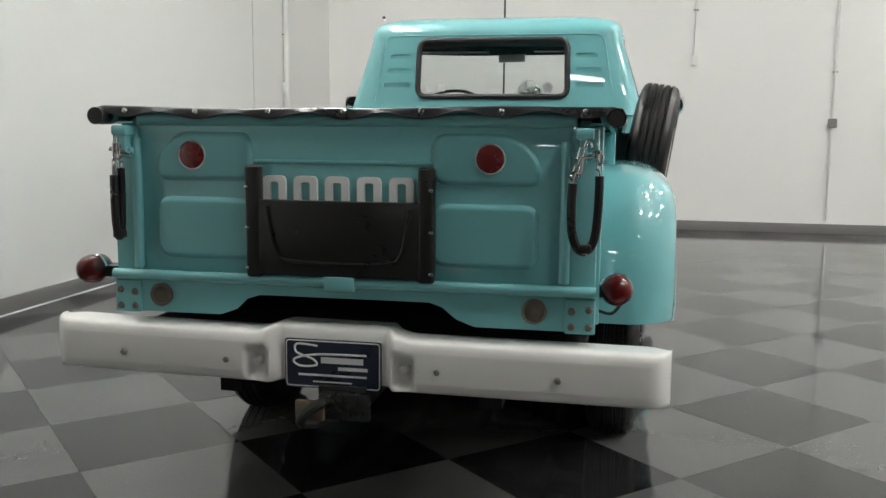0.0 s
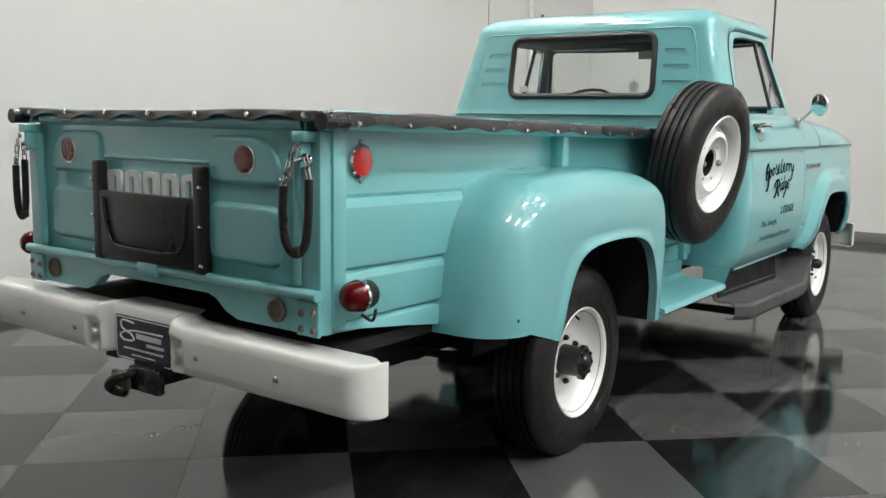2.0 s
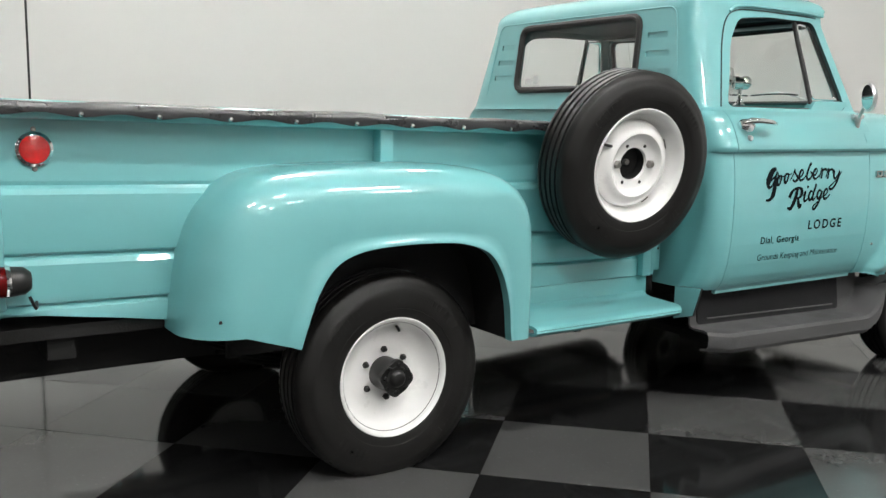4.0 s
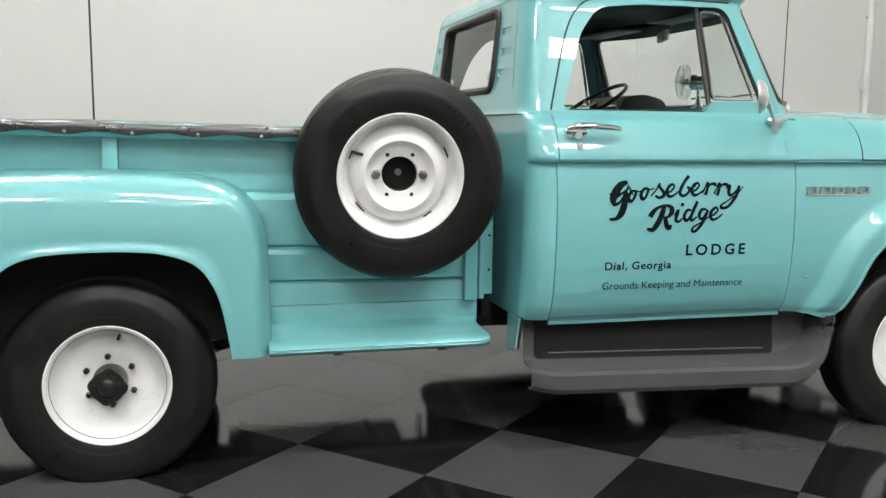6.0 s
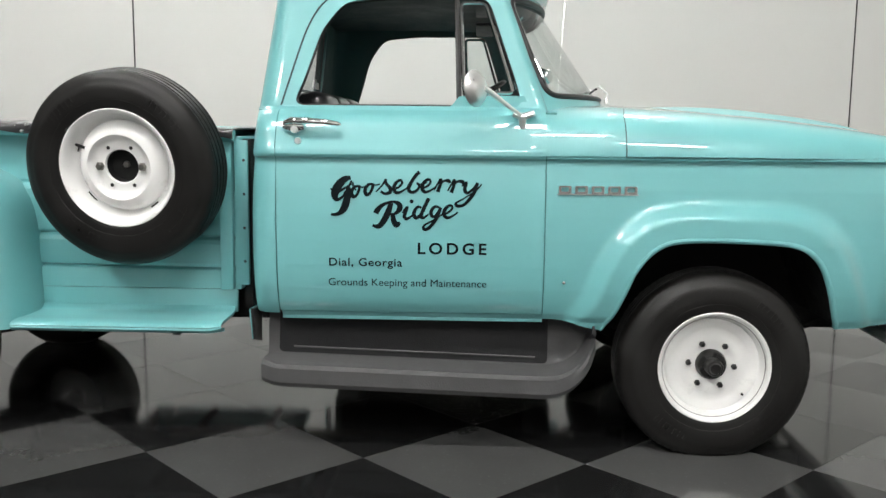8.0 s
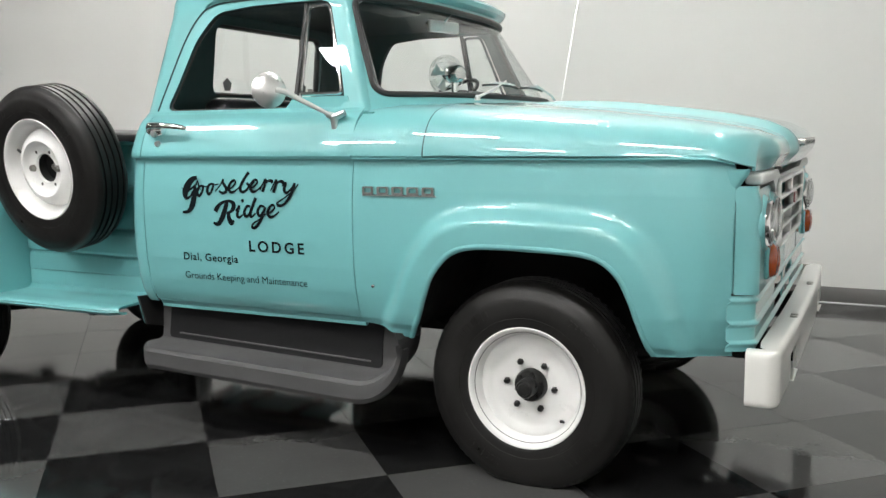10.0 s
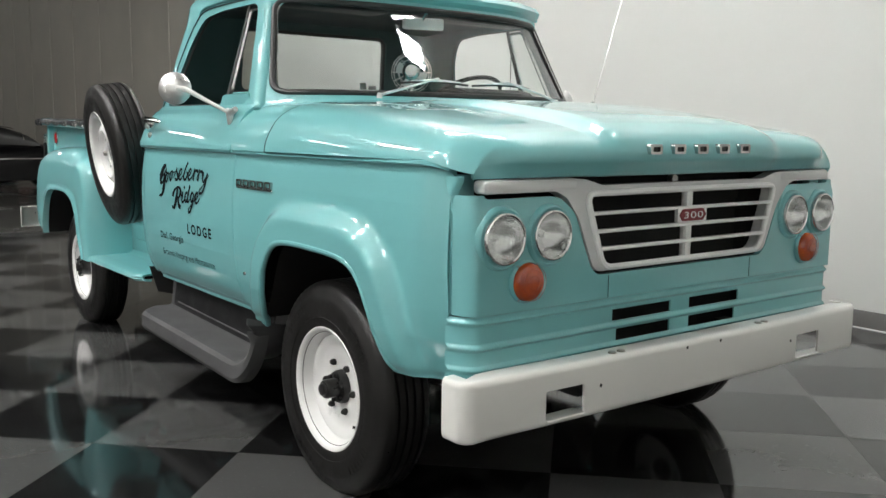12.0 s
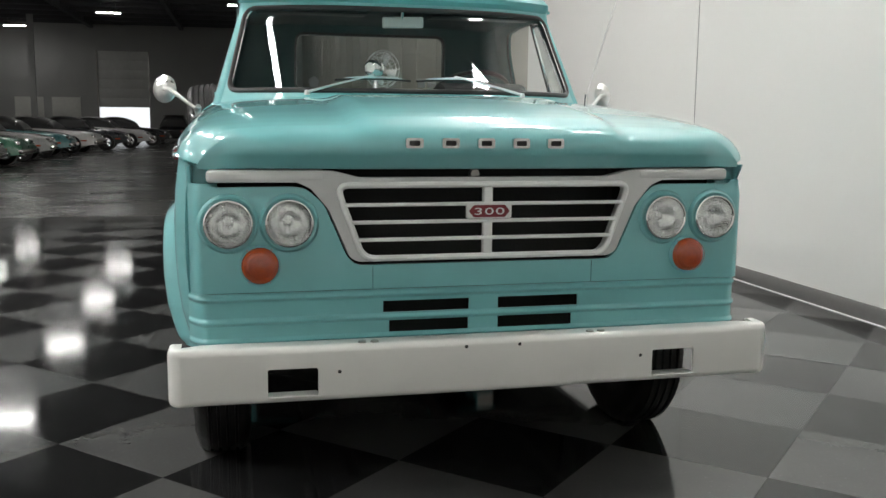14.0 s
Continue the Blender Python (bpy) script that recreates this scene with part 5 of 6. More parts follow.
# black plate holder
holder = part("plate_holder", rbox(-0.262, 0.232, gate_y - 0.045, gate_y - 0.014, 0.826, 1.048, 0.006), BLACK, tailgate, "black sheet metal plate holder")
for x0, x1 in ((-0.300, -0.252), (0.222, 0.270)):
    bar = part("holder_bar", rbox(x0, x1, gate_y - 0.046, gate_y - 0.010, 0.816, 1.150, 0.010, 3), BLACK, holder)
    for z in (0.845, 0.965, 1.085):
        part("stud", lathe(bmesh.new(), [(0.0, -0.008), (0.006, -0.006), (0.007, 0.0)], (x1 - 0.008 if x0 > 0 else x0 + 0.008, gate_y - 0.046, z), "y", 10), CHROME, bar)
loop = spline([(-0.232, gate_y - 0.047, 1.03), (-0.222, gate_y - 0.049, 0.965), (-0.205, gate_y - 0.049, 0.90), (-0.165, gate_y - 0.049, 0.872), (0.0, gate_y - 0.049, 0.866), (0.135, gate_y - 0.049, 0.872), (0.175, gate_y - 0.049, 0.90), (0.190, gate_y - 0.049, 0.965), (0.200, gate_y - 0.047, 1.03)], 5)
part("pressed_loop", tube(bmesh.new(), loop, 0.006, 8), BLACK, holder)

# tailgate chains in black sleeves, each looped aslant between gate and post
for s in (1, -1):
    centre, across = Vector((s * 0.692, -1.412, 0.0)), Vector((0.94, 0.35, 0.0)) if s > 0 else Vector((0.06, 0.42, 0.0))

    def hang(u, z, c=centre, a=across):
        return tuple(c + a * u + Vector((0, 0, z)))
    loop = spline([hang(-0.034, 1.115), hang(-0.037, 1.04), hang(-0.032, 0.975), hang(-0.014, 0.936), hang(0.010, 0.932), hang(0.030, 0.965), hang(0.038, 1.04), hang(0.040, 1.135)], 6)
    chain = part("sleeve", tube(bmesh.new(), loop, 0.0125, 10), BLACK, truck, "black rubber chain sleeve")
    part("sleeve_joint", rbox(*[v for c, w in zip(hang(0.006, 0.938), (0.016, 0.016, 0.012)) for v in (c - w, c + w)], 0.005), SEAL, chain)
    for a, b in ((hang(-0.034, 1.115), hang(-0.010, 1.205)), (hang(0.040, 1.135), hang(0.032, 1.200))):
        va, vb = Vector(a), Vector(b)
        for i in range(4):
            p, q = va.lerp(vb, i / 4), va.lerp(vb, (i + 1.2) / 4)
            w = (Vector((1, 0, 0)) if i % 2 else Vector((0, 1, 0))) * 0.007
            part("chain_link", tube(bmesh.new(), [p - w, p + w, q + w, q - w], 0.0030, 6, True), CHROME, chain)
    part("hook", tube(bmesh.new(), spline([hang(-0.030, 1.118), hang(-0.042, 1.132), hang(-0.028, 1.146), hang(-0.016, 1.134), hang(-0.002, 1.215), hang(0.010, 1.225), hang(0.016, 1.212)], 6), 0.0042, 8), CHROME, chain, "bright steel snap hook")
    part("eye_hook", tube(bmesh.new(), spline([hang(0.016, 1.195), hang(0.034, 1.200), hang(0.046, 1.188), hang(0.044, 1.170), hang(0.034, 1.164)], 6), 0.0045, 8), CHROME, chain, "bright steel eye")

# vinyl cover, drawn over the rails and buttoned down
def cover(x, y):
    e = abs(x)
    sag = 0.006 * math.cos(y * 3.1) * (1 - (e / 0.78) ** 2) + 0.003 * math.sin(9 * y + 4 * x) + 0.0015 * math.sin(23 * y - 11 * x)
    z = 1.301 + rake(y) + sag - 0.008 * (1 - e)
    return z


snaps_y = spread(-1.264, 1.44, 13)[:-1]
snaps_x = spread(-0.685, 0.686, 7)


def drape(u, v):
    """u across from -1 to 1, v along from 0 at the tailgate to 1; the outer bands hang down as the edge."""
    x, y = 0.785 * max(-1, min(1, u)), -1.360 + 2.765 * max(0.0, v)
    z = cover(x, y)
    if abs(u) > 1:
        d = (abs(u) - 1)
        wave = 0.5 + 0.5 * math.cos((y - snaps_y[0]) / (snaps_y[1] - snaps_y[0]) * math.tau)
        z = 1.295 + rake(y) - d * (0.030 + 0.012 * wave)
        x = (0.785 + 0.010 * math.sin(min(1, d) * 2.2) * (1 - 0.5 * wave)) * (1 if u > 0 else -1)
    elif abs(u) > 0.94:
        z = min(z, 1.305 + rake(y) - 0.012 * ((abs(u) - 0.94) / 0.06) ** 2)
    if v < 0:
        wave = 0.5 + 0.5 * math.cos((x - snaps_x[0]) / (snaps_x[1] - snaps_x[0]) * math.tau)
        y = -1.362 - (0.004 + 0.008 * (1 - wave)) * min(1, -v)
        z = min(z, 1.330) + v * (0.012 + 0.020 * wave) * (1 if abs(u) < 0.97 else 0.2)
    return (x, y, z)


bm = sheet(drape, [-2, -1.6, -1.3, -1.1] + spread(-1, 1, 64) + [1.1, 1.3, 1.6, 2], [-1, -0.7, -0.4, -0.15] + spread(0, 1, 110))
tarp = part("bed_cover", thick(bm, 0.004), VINYL, truck, "black vinyl bed cover with a scalloped snapped edge", sharp=80)
for s in (1, -1):
    for y in snaps_y:
        part("snap", lathe(bmesh.new(), [(0.0, 0.006), (0.006, 0.005), (0.009, 0.0)], (s * 0.791, y, 1.263 + rake(y)), "x", 12, s), CHROME, tarp)
    bm = bmesh.new()
    tube(bm, [(s * 0.770, -1.392, 1.290), (s * 0.770, -1.30, 1.290)], 0.026, 18)
    part("rail_end", bm, VINYL, tarp, "open rolled rail end")
    part("rail_hole", lathe(bmesh.new(), [(0.0, 0.0), (0.021, 0.0)], (s * 0.770, -1.3925, 1.290), "y", 20), SEAL, tarp)
for x in snaps_x:
    part("snap", lathe(bmesh.new(), [(0.0, -0.006), (0.006, -0.005), (0.009, 0.0)], (x, -1.370, 1.306), "y", 12), CHROME, tarp)

# -- rear fenders: tall rounded steps --
OUT = spline([(-0.790, 0.600), (-0.780, 0.70), (-0.755, 0.85), (-0.700, 0.985), (-0.590, 1.085), (-0.430, 1.120), (-0.20, 1.130), (0.05, 1.130), (0.25, 1.118), (0.40, 1.088), (0.500, 1.020), (0.548, 0.90), (0.560, 0.70), (0.565, 0.462)], 6)
INN = spline([(-0.440, 0.545), (-0.415, 0.630), (-0.375, 0.730), (-0.315, 0.808), (-0.220, 0.848), (-0.080, 0.860), (0.060, 0.860), (0.180, 0.850), (0.290, 0.812), (0.350, 0.740), (0.385, 0.640), (0.415, 0.466)], 6)
NP = 72
OUT, INN = resample(OUT, NP), resample(INN, NP)
STEPS = [("o", 0.700, 0.0), ("o", 0.760, 0.0), ("o", 0.805, 0.0)] + [("r", a, 0.0) for a in spread(6, 90, 12)] + [("f", t, 0.0) for t in (0.12, 0.28, 0.45, 0.6, 0.72, 0.82, 0.90, 0.96, 1.0)] + [("lip", 0.0, 0.0)]


def fender_point(i, j):
    o, a = Vector(OUT[i]), Vector(INN[i])
    kind, t, _ = STEPS[j]
    p, q = Vector(OUT[max(0, i - 1)]), Vector(OUT[min(NP - 1, i + 1)])
    d = (q - p).normalized()
    nin = Vector((d.y, -d.x))
    R = 0.150
    low = ease(0.45, 0.75, o.y)
    side = 0.985 - 0.012 * (1 - low)
    if i < 3 or i > NP - 3:
        nin = Vector((1, 0)) if i < 3 else Vector((-1, 0))
    rin = R * (0.50 + 0.35 * (1 - ease(0.25, 0.45, o.x)) + 0.30 * (1 - ease(-0.78, -0.42, o.x)))
    edge = o + nin * rin
    if kind == "o":
        return (t, o.x, o.y)
    if kind == "r":
        w = radians(t)
        pos = o + nin * rin * (1 - math.cos(w))
        return (0.805 + (side - 0.805) * math.sin(w), pos.x, pos.y)
    if kind == "f":
        pos = edge.lerp(a, t)
        bulge = 0.006 * math.sin(t * math.pi) + 0.015 * ease(0.80, 0.97, t)
        return (side + bulge, pos.x, pos.y)
    return (side - 0.022, a.x, a.y)


for s in (1, -1):
    bm = sheet(lambda i, j: (s * fender_point(i, j)[0], fender_point(i, j)[1], fender_point(i, j)[2]), range(NP), range(len(STEPS)))
    fender = part("rear_fender", thick(bm, 0.008), TEAL, truck, "tall rounded turquoise rear fender", sharp=60)
    part("wheel_well", sheet(lambda i, x: (s * x, *(Vector(INN[i]) + (Vector(INN[i]) - Vector((-0.01, 0.50))).normalized() * 0.012)), range(NP), (0.60, 0.80, 0.972)), DARK, fender)
    part("well_back", prism([(-0.60, 0.48), (-0.60, 0.74), (-0.50, 0.92), (-0.34, 0.98), (0.28, 0.98), (0.42, 0.88), (0.46, 0.70), (0.46, 0.48)], "x", s * 0.732, s * 0.740), DARK, fender)
    for y, z in ((-0.70, 0.66), (-0.50, 0.57)):
        part("bolt", lathe(bmesh.new(), [(0.0, 0.004), (0.005, 0.003), (0.006, 0.0)], (s * 0.978, y, z), "x", 10, s), SEAL, fender)
    # step between fender and cab
    sec = [(0.715, 0.535), (0.735, 0.512), (0.76, 0.505), (0.90, 0.502), (0.955, 0.500), (0.975, 0.494), (0.980, 0.486), (0.974, 0.482), (0.980, 0.476), (0.974, 0.470), (0.965, 0.462), (0.93, 0.458)]

    def step_point(y, j):
        x, z = sec[j]
        end = 0.035 * ease(1.33, 1.385, y) ** 2
        return (s * (x - (end if x > 0.85 else 0)), y, z)
    bm = sheet(step_point, spread(0.545, 1.385, 24), range(len(sec)))
    st = part("bed_step", thick(bm, 0.012), TEAL, truck, "turquoise ribbed side step", sharp=60)
    for y in (0.8, 1.2):
        part("step_bracket", boxes((min(s * 0.45, s * 0.93), max(s * 0.45, s * 0.93), y - 0.015, y + 0.015, 0.445, 0.475)), DARK, st)

# -- rear bumper: white, moulded, with a raised middle for the plate --
def rear_bumper(i, j):
    x = BX[i]
    e, m = abs(x), abs(x + 0.031)
    mid = 1 - ease(0.168, 0.240, m)
    w = 0.942
    z1, z0 = 0.662 + 0.016 * mid - 0.010 * x, 0.506 - 0.004 * mid - 0.010 * x
    tip = max(0.0, (e - (w - 0.070)) / 0.070)
    y = -1.434 + 0.052 * (1 - ease(0.158, 0.196, m)) + 0.012 * (e / w) ** 2
    y += 0.090 * (1 - math.sqrt(max(0.0, 1 - min(1, tip) ** 2)))
    zm, h = (z0 + z1) / 2, (z1 - z0) / 2
    d, zz = BS[j]
    d *= 1 - 0.85 * min(1.0, tip) ** 2
    # a hollow pocket on either side of the plate
    dip = (1 - ease(0.016, 0.040, abs(m - 0.222))) * (1 - ease(0.10, 0.55, zz)) * ease(-0.98, -0.62, zz)
    return (x, y + d + 0.034 * dip, zm + h * zz)


BX = sorted(set([q * v for q in (1, -1) for v in (0.942, 0.9415, 0.940, 0.937, 0.931, 0.922, 0.910, 0.895, 0.875)] + spread(-0.85, -0.34, 12) + spread(-0.33, -0.17, 25) + spread(-0.16, 0.10, 8) + spread(0.11, 0.27, 25) + spread(0.28, 0.85, 12)))
BS = [(0.120, 0.96), (0.040, 1.0), (0.020, 0.985), (0.009, 0.94), (0.002, 0.86), (0.0, 0.70)] + [(-0.004 * (1 - v * v), v) for v in spread(0.6, -0.6, 17)] + [(0.0, -0.70), (0.001, -0.78), (0.003, -0.86), (0.009, -0.94), (0.020, -0.985), (0.040, -1.0), (0.120, -0.96)]
bm = sheet(rear_bumper, range(len(BX)), range(len(BS)))
bm.verts.ensure_lookup_table()
for i in (0, len(BX) - 1):
    bm.faces.new([bm.verts[i * len(BS) + j] for j in range(len(BS))])
rb = part("rear_bumper", bm, WHITE, truck, "white moulded rear bumper with a raised middle", sharp=60)
for x, z in ((-0.681, 0.580), (-0.347, 0.575), (0.292, 0.573), (0.634, 0.570)):
    part("bolt", lathe(bmesh.new(), [(0.0, -0.010), (0.008, -0.009), (0.011, 0.0)], (x, -1.432, z), "y", 12), STEEL, rb)
for x in (-0.254, 0.192):
    part("pocket_bolt", lathe(bmesh.new(), [(0.0, -0.020), (0.010, -0.018), (0.015, -0.006), (0.016, 0.0)], (x, -1.414, 0.574), "y", 14), SATIN, rb, "bright bumper bolt")
plate = part("licence_plate", prism(rounded([(-0.157, 0.500), (0.140, 0.500), (0.140, 0.648), (-0.157, 0.648)], 0.010, 3), "y", -1.425, -1.418), NAVY, rb, "navy plate with a white swoosh and plain bars")
part("plate_border", outline(rounded([(-0.152, 0.505), (0.135, 0.505), (0.135, 0.643), (-0.152, 0.643)], 0.010, 3), lambda x, z: (x, -1.4255, z), 0.0016, 5), INK, plate)
plate.location = (-0.022, 0.034, -0.008)
sw = spline([(-0.055, 0.628), (-0.118, 0.632), (-0.120, 0.606), (-0.070, 0.588), (-0.060, 0.570), (-0.110, 0.566), (-0.128, 0.585), (-0.06, 0.602), (0.095, 0.606)], 6)
part("swoosh", tube(bmesh.new(), [(x, -1.4255, z) for x, z in sw], 0.0035, 5), INK, plate, "white swoosh")
for x0, x1, z, h in ((-0.045, 0.085, 0.586, 0.018), (0.008, 0.098, 0.562, 0.010), (-0.115, 0.095, 0.540, 0.006), (-0.07, 0.05, 0.520, 0.004)):
    part("plain_bar", boxes((x0, x1, -1.4262, -1.4252, z - h / 2, z + h / 2)), INK, plate)
for s in (1, -1):
    part("bumper_bracket", boxes((s * 0.36 - 0.03, s * 0.36 + 0.03, -1.40, -1.0, 0.54, 0.63)), DARK, rb)
# tow hitch
hitch = part("tow_hitch", rbox(-0.075, 0.075, -1.40, -1.15, 0.435, 0.505, 0.008), DARK, truck, "dark tow hitch with a hook")
part("hitch_plate", rbox(-0.06, 0.09, -1.43, -1.40, 0.41, 0.49, 0.006), BLACK, hitch)
part("pintle", tube(bmesh.new(), spline([(-0.03, -1.42, 0.47), (-0.06, -1.47, 0.46), (-0.095, -1.48, 0.43), (-0.10, -1.46, 0.405), (-0.06, -1.44, 0.40)], 5), 0.016, 10), BLACK, hitch, "black steel hook")
part("eye_plate", rbox(-0.13, -0.04, -1.45, -1.43, 0.41, 0.47, 0.008), RUST, hitch, "rusty steel eye plate")

# -- wheels --
def wheel(front, s, lip=0.2221, tread=0.381):
    """Built round the origin with its outer face towards s along x; lip and tread are the radii of the rim and the tyre; a loaded tyre stands flat."""
    bm = bmesh.new()
    R, w = 0.378, 0.205
    prof = [(0.208, -0.080), (0.222, -0.094), (0.262, -0.1035), (0.310, -0.1025), (0.345, -0.094), (0.362, -0.086), (0.370, -0.078), (0.3765, -0.060)]
    for g in (-0.048, -0.016, 0.016, 0.048):
        prof += [(0.3775, g - 0.0135), (0.3775, g - 0.006), (0.3690, g - 0.0045), (0.3690, g + 0.0045), (0.3775, g + 0.006), (0.3775, g + 0.0135)]
    prof += [(0.3765, 0.060), (0.370, 0.078), (0.362, 0.086), (0.345, 0.094), (0.330, 0.0985), (0.327, 0.1005), (0.310, 0.1035), (0.285, 0.1050), (0.262, 0.1040), (0.247, 0.0995), (0.240, 0.0998), (0.232, 0.0965), (0.222, 0.092), (0.208, 0.080)]
    lathe(bm, [(r * lip / 0.2315 if r < 0.2315 else lip + (r - 0.2315) * (tread - lip) / 0.146, h) for r, h in prof], (0, 0, 0), "x", 144, s)
    if front is not None:
        for v in bm.verts:
            if 0.056 < abs(v.co.x) < 0.092 and math.hypot(v.co.y, v.co.z) > tread - 0.022:
                k = round(math.atan2(v.co.z, v.co.y) / math.tau * 144)
                if k % 2:
                    q = 1 - 0.0042 / math.hypot(v.co.y, v.co.z)
                    v.co.y, v.co.z = v.co.y * q, v.co.z * q
        for v in bm.verts:
            v.co.z = max(v.co.z, -0.3590)
    return bm


def sidewall_marks(tyre, s, seed, near=0.2221):
    """Raised moulded bars and a rib round the outer sidewall."""
    rng = random.Random(seed)
    r0 = near + 0.031
    part("sidewall_rib", tube(bmesh.new(), [(s * 0.1032, r0 * math.cos(a), r0 * math.sin(a)) for a in [k * math.tau / 96 for k in range(96)]], 0.0016, 5, True), RUBBER, tyre)
    for a0 in (0.55, 2.1, 3.9, 5.3):
        bm = bmesh.new()
        for i in range(7):
            a = a0 + i * 0.075
            w, h = rng.uniform(0.018, 0.026), rng.uniform(0.011, 0.015)
            lo, hi = 0.297 - h, 0.297 + h
            q = [(s * 0.1056, rr * math.cos(a + t), rr * math.sin(a + t)) for rr, t in ((lo, -w), (hi, -w), (hi, w), (lo, w))]
            g = [(s * 0.1035, y, z) for x, y, z in q]
            vq, vg = [bm.verts.new(p) for p in q], [bm.verts.new(p) for p in g]
            bm.faces.new(vq)
            for k in range(4):
                bm.faces.new((vg[k], vg[(k + 1) % 4], vq[(k + 1) % 4], vq[k]))
        mk = part("moulded_relief", bm, RUBBER, tyre)
        tagged(mk, kind="stuff")


def rim_mesh(depth, size=0.9594):
    prof = [(0.216, 0.076), (0.228, 0.086), (0.2315, 0.0935), (0.228, 0.0985), (0.221, 0.0975), (0.212, 0.086), (0.203, 0.066), (0.194, 0.046), (0.180, depth + 0.020), (0.160, depth + 0.010)]
    prof = [(r * size, h) for r, h in prof]
    return prof + [(0.140, depth + 0.007), (0.120, depth + 0.008), (0.100, depth + 0.010), (0.088, depth + 0.006), (0.062, depth + 0.004), (0.058, depth - 0.01)]


def make_wheel(name, x, y, s, depth, front):
    wh = part(name, wheel(front, s), RUBBER, truck, "black tyre on a white steel wheel", sharp=40)
    wh.location = (x, y, 0.3595)
    sidewall_marks(wh, s, 3 if front else 5)
    rim = part("rim", lathe(bmesh.new(), rim_mesh(depth), (0, 0, 0), "x", 64, s), RIM, wh, "white enamelled steel rim", sharp=50)
    part("rim_barrel", lathe(bmesh.new(), [(0.21, 0.07), (0.19, 0.0), (0.20, -0.085)], (0, 0, 0), "x", 48, s), DARK, wh)
    for i in range(6):
        a = math.pi / 2 + (0.44 if front else 0.06) + i * math.tau / 6
        c = (s * (depth + 0.008), 0.0905 * math.cos(a), 0.0905 * math.sin(a))
        part("lug_nut", lathe(bmesh.new(), [(0.0, 0.020), (0.007, 0.019), (0.0115, 0.012), (0.0125, 0.0)], c, "x", 6, s), BLACK, rim)
    if front:
        hub = [(0.0, 0.088), (0.020, 0.087), (0.024, 0.078), (0.030, 0.076), (0.034, 0.070), (0.034, 0.030), (0.054, 0.026), (0.059, 0.018), (0.060, 0.0)]
    else:
        hub = [(0.0, 0.118), (0.020, 0.117), (0.028, 0.112), (0.032, 0.104), (0.044, 0.103), (0.050, 0.090), (0.057, 0.086), (0.060, 0.050), (0.061, 0.010), (0.060, 0.0)]
    hb = part("hub", lathe(bmesh.new(), [(r, depth + h * 1.0) for r, h in hub], (0, 0, 0), "x", 32, s), BLACK, wh, "black wheel hub")
    if not front:
        ring = [(0.060 + 0.009 * max(0.0, math.cos(4 * (a + 0.12))), a) for a in [k * math.tau / 64 for k in range(64)]]
        x0, x1 = sorted((s * (depth + 0.080), s * (depth + 0.099)))
        part("axle_flange", prism([(r * math.cos(a), r * math.sin(a)) for r, a in ring], "x", x0, x1), BLACK, hb, "black lobed axle flange")
    for i in range(6 if front else 8):
        a = 0.3 + i * math.tau / 6 if front else -0.12 + i * math.tau / 8
        rr, hh = (0.046, 0.028) if front else (0.050, 0.098)
        part("hub_bolt", lathe(bmesh.new(), [(0.0, 0.010), (0.007, 0.009), (0.009, 0.0)], (s * (depth + hh), rr * math.cos(a), rr * math.sin(a)), "x", 6, s), DARK, hb)
    va = 1.35 if not front else -0.75
    bm = bmesh.new()
    tube(bm, [(s * 0.035, 0.180 * math.cos(va), 0.180 * math.sin(va)), (s * 0.062, 0.165 * math.cos(va), 0.165 * math.sin(va))], 0.0055, 8)
    part("valve", bm, SEAL, rim)
    part("paint_mark", sheet(lambda a, r: (s * (0.0 + depth + 0.0075), r * math.cos(a), r * math.sin(a)), spread(-1.62 if not front else -0.22, -1.48 if not front else -0.10, 4), (0.158, 0.168)), material("red_mark", (0.6, 0.25, 0.25), 0.6) if "red_mark" not in bpy.data.materials else bpy.data.materials["red_mark"], rim, "faint red stamp")
    return wh


for s in (1, -1):
    make_wheel("front_wheel", s * 0.8665, 3.333, s, 0.030, True)
    make_wheel("rear_wheel", s * 0.7705, -0.018, s, 0.012, False)

# spare wheel on the bed side
tyre_bm = wheel(None, 1, 0.2340, 0.3820)
for v in tyre_bm.verts:
    v.co.z -= 0.011 * ease(0.24, 0.30, math.hypot(v.co.y, v.co.z))
spare = part("spare_wheel", tyre_bm, RUBBER, truck, "black spare tyre on a white wheel", sharp=40)
sidewall_marks(spare, 1, 8, 0.2340)
spare.matrix_local = pose(0.922, 1.023, 1.126, 0, 8.5, -4.0)
prof = [(0.216, 0.076), (0.228, 0.086), (0.2315, 0.0935), (0.228, 0.0985), (0.221, 0.0975), (0.208, 0.080), (0.203, 0.056), (0.192, 0.030), (0.179, 0.025), (0.174, 0.042), (0.160, 0.060), (0.145, 0.072), (0.128, 0.076), (0.120, 0.070), (0.112, 0.058), (0.095, 0.052), (0.068, 0.050), (0.064, 0.040)]
rim = part("rim", lathe(bmesh.new(), prof, (0, 0, 0), "x", 64), RIM, spare, "white enamelled steel rim", sharp=50)
part("hub_hole", lathe(bmesh.new(), [(0.066, 0.044), (0.064, 0.0), (0.0, 0.0)], (0, 0, 0), "x", 32), DARK, spare, "dark open hub hole")
part("clamp_bolt", lathe(bmesh.new(), [(0.0, 0.016), (0.012, 0.014), (0.014, 0.0)], (0.0, 0, 0), "x", 6), STEEL, spare)
part("rim_barrel", lathe(bmesh.new(), [(0.21, 0.07), (0.19, 0.0), (0.20, -0.085), (0.1, -0.085)], (0, 0, 0), "x", 48), DARK, spare)
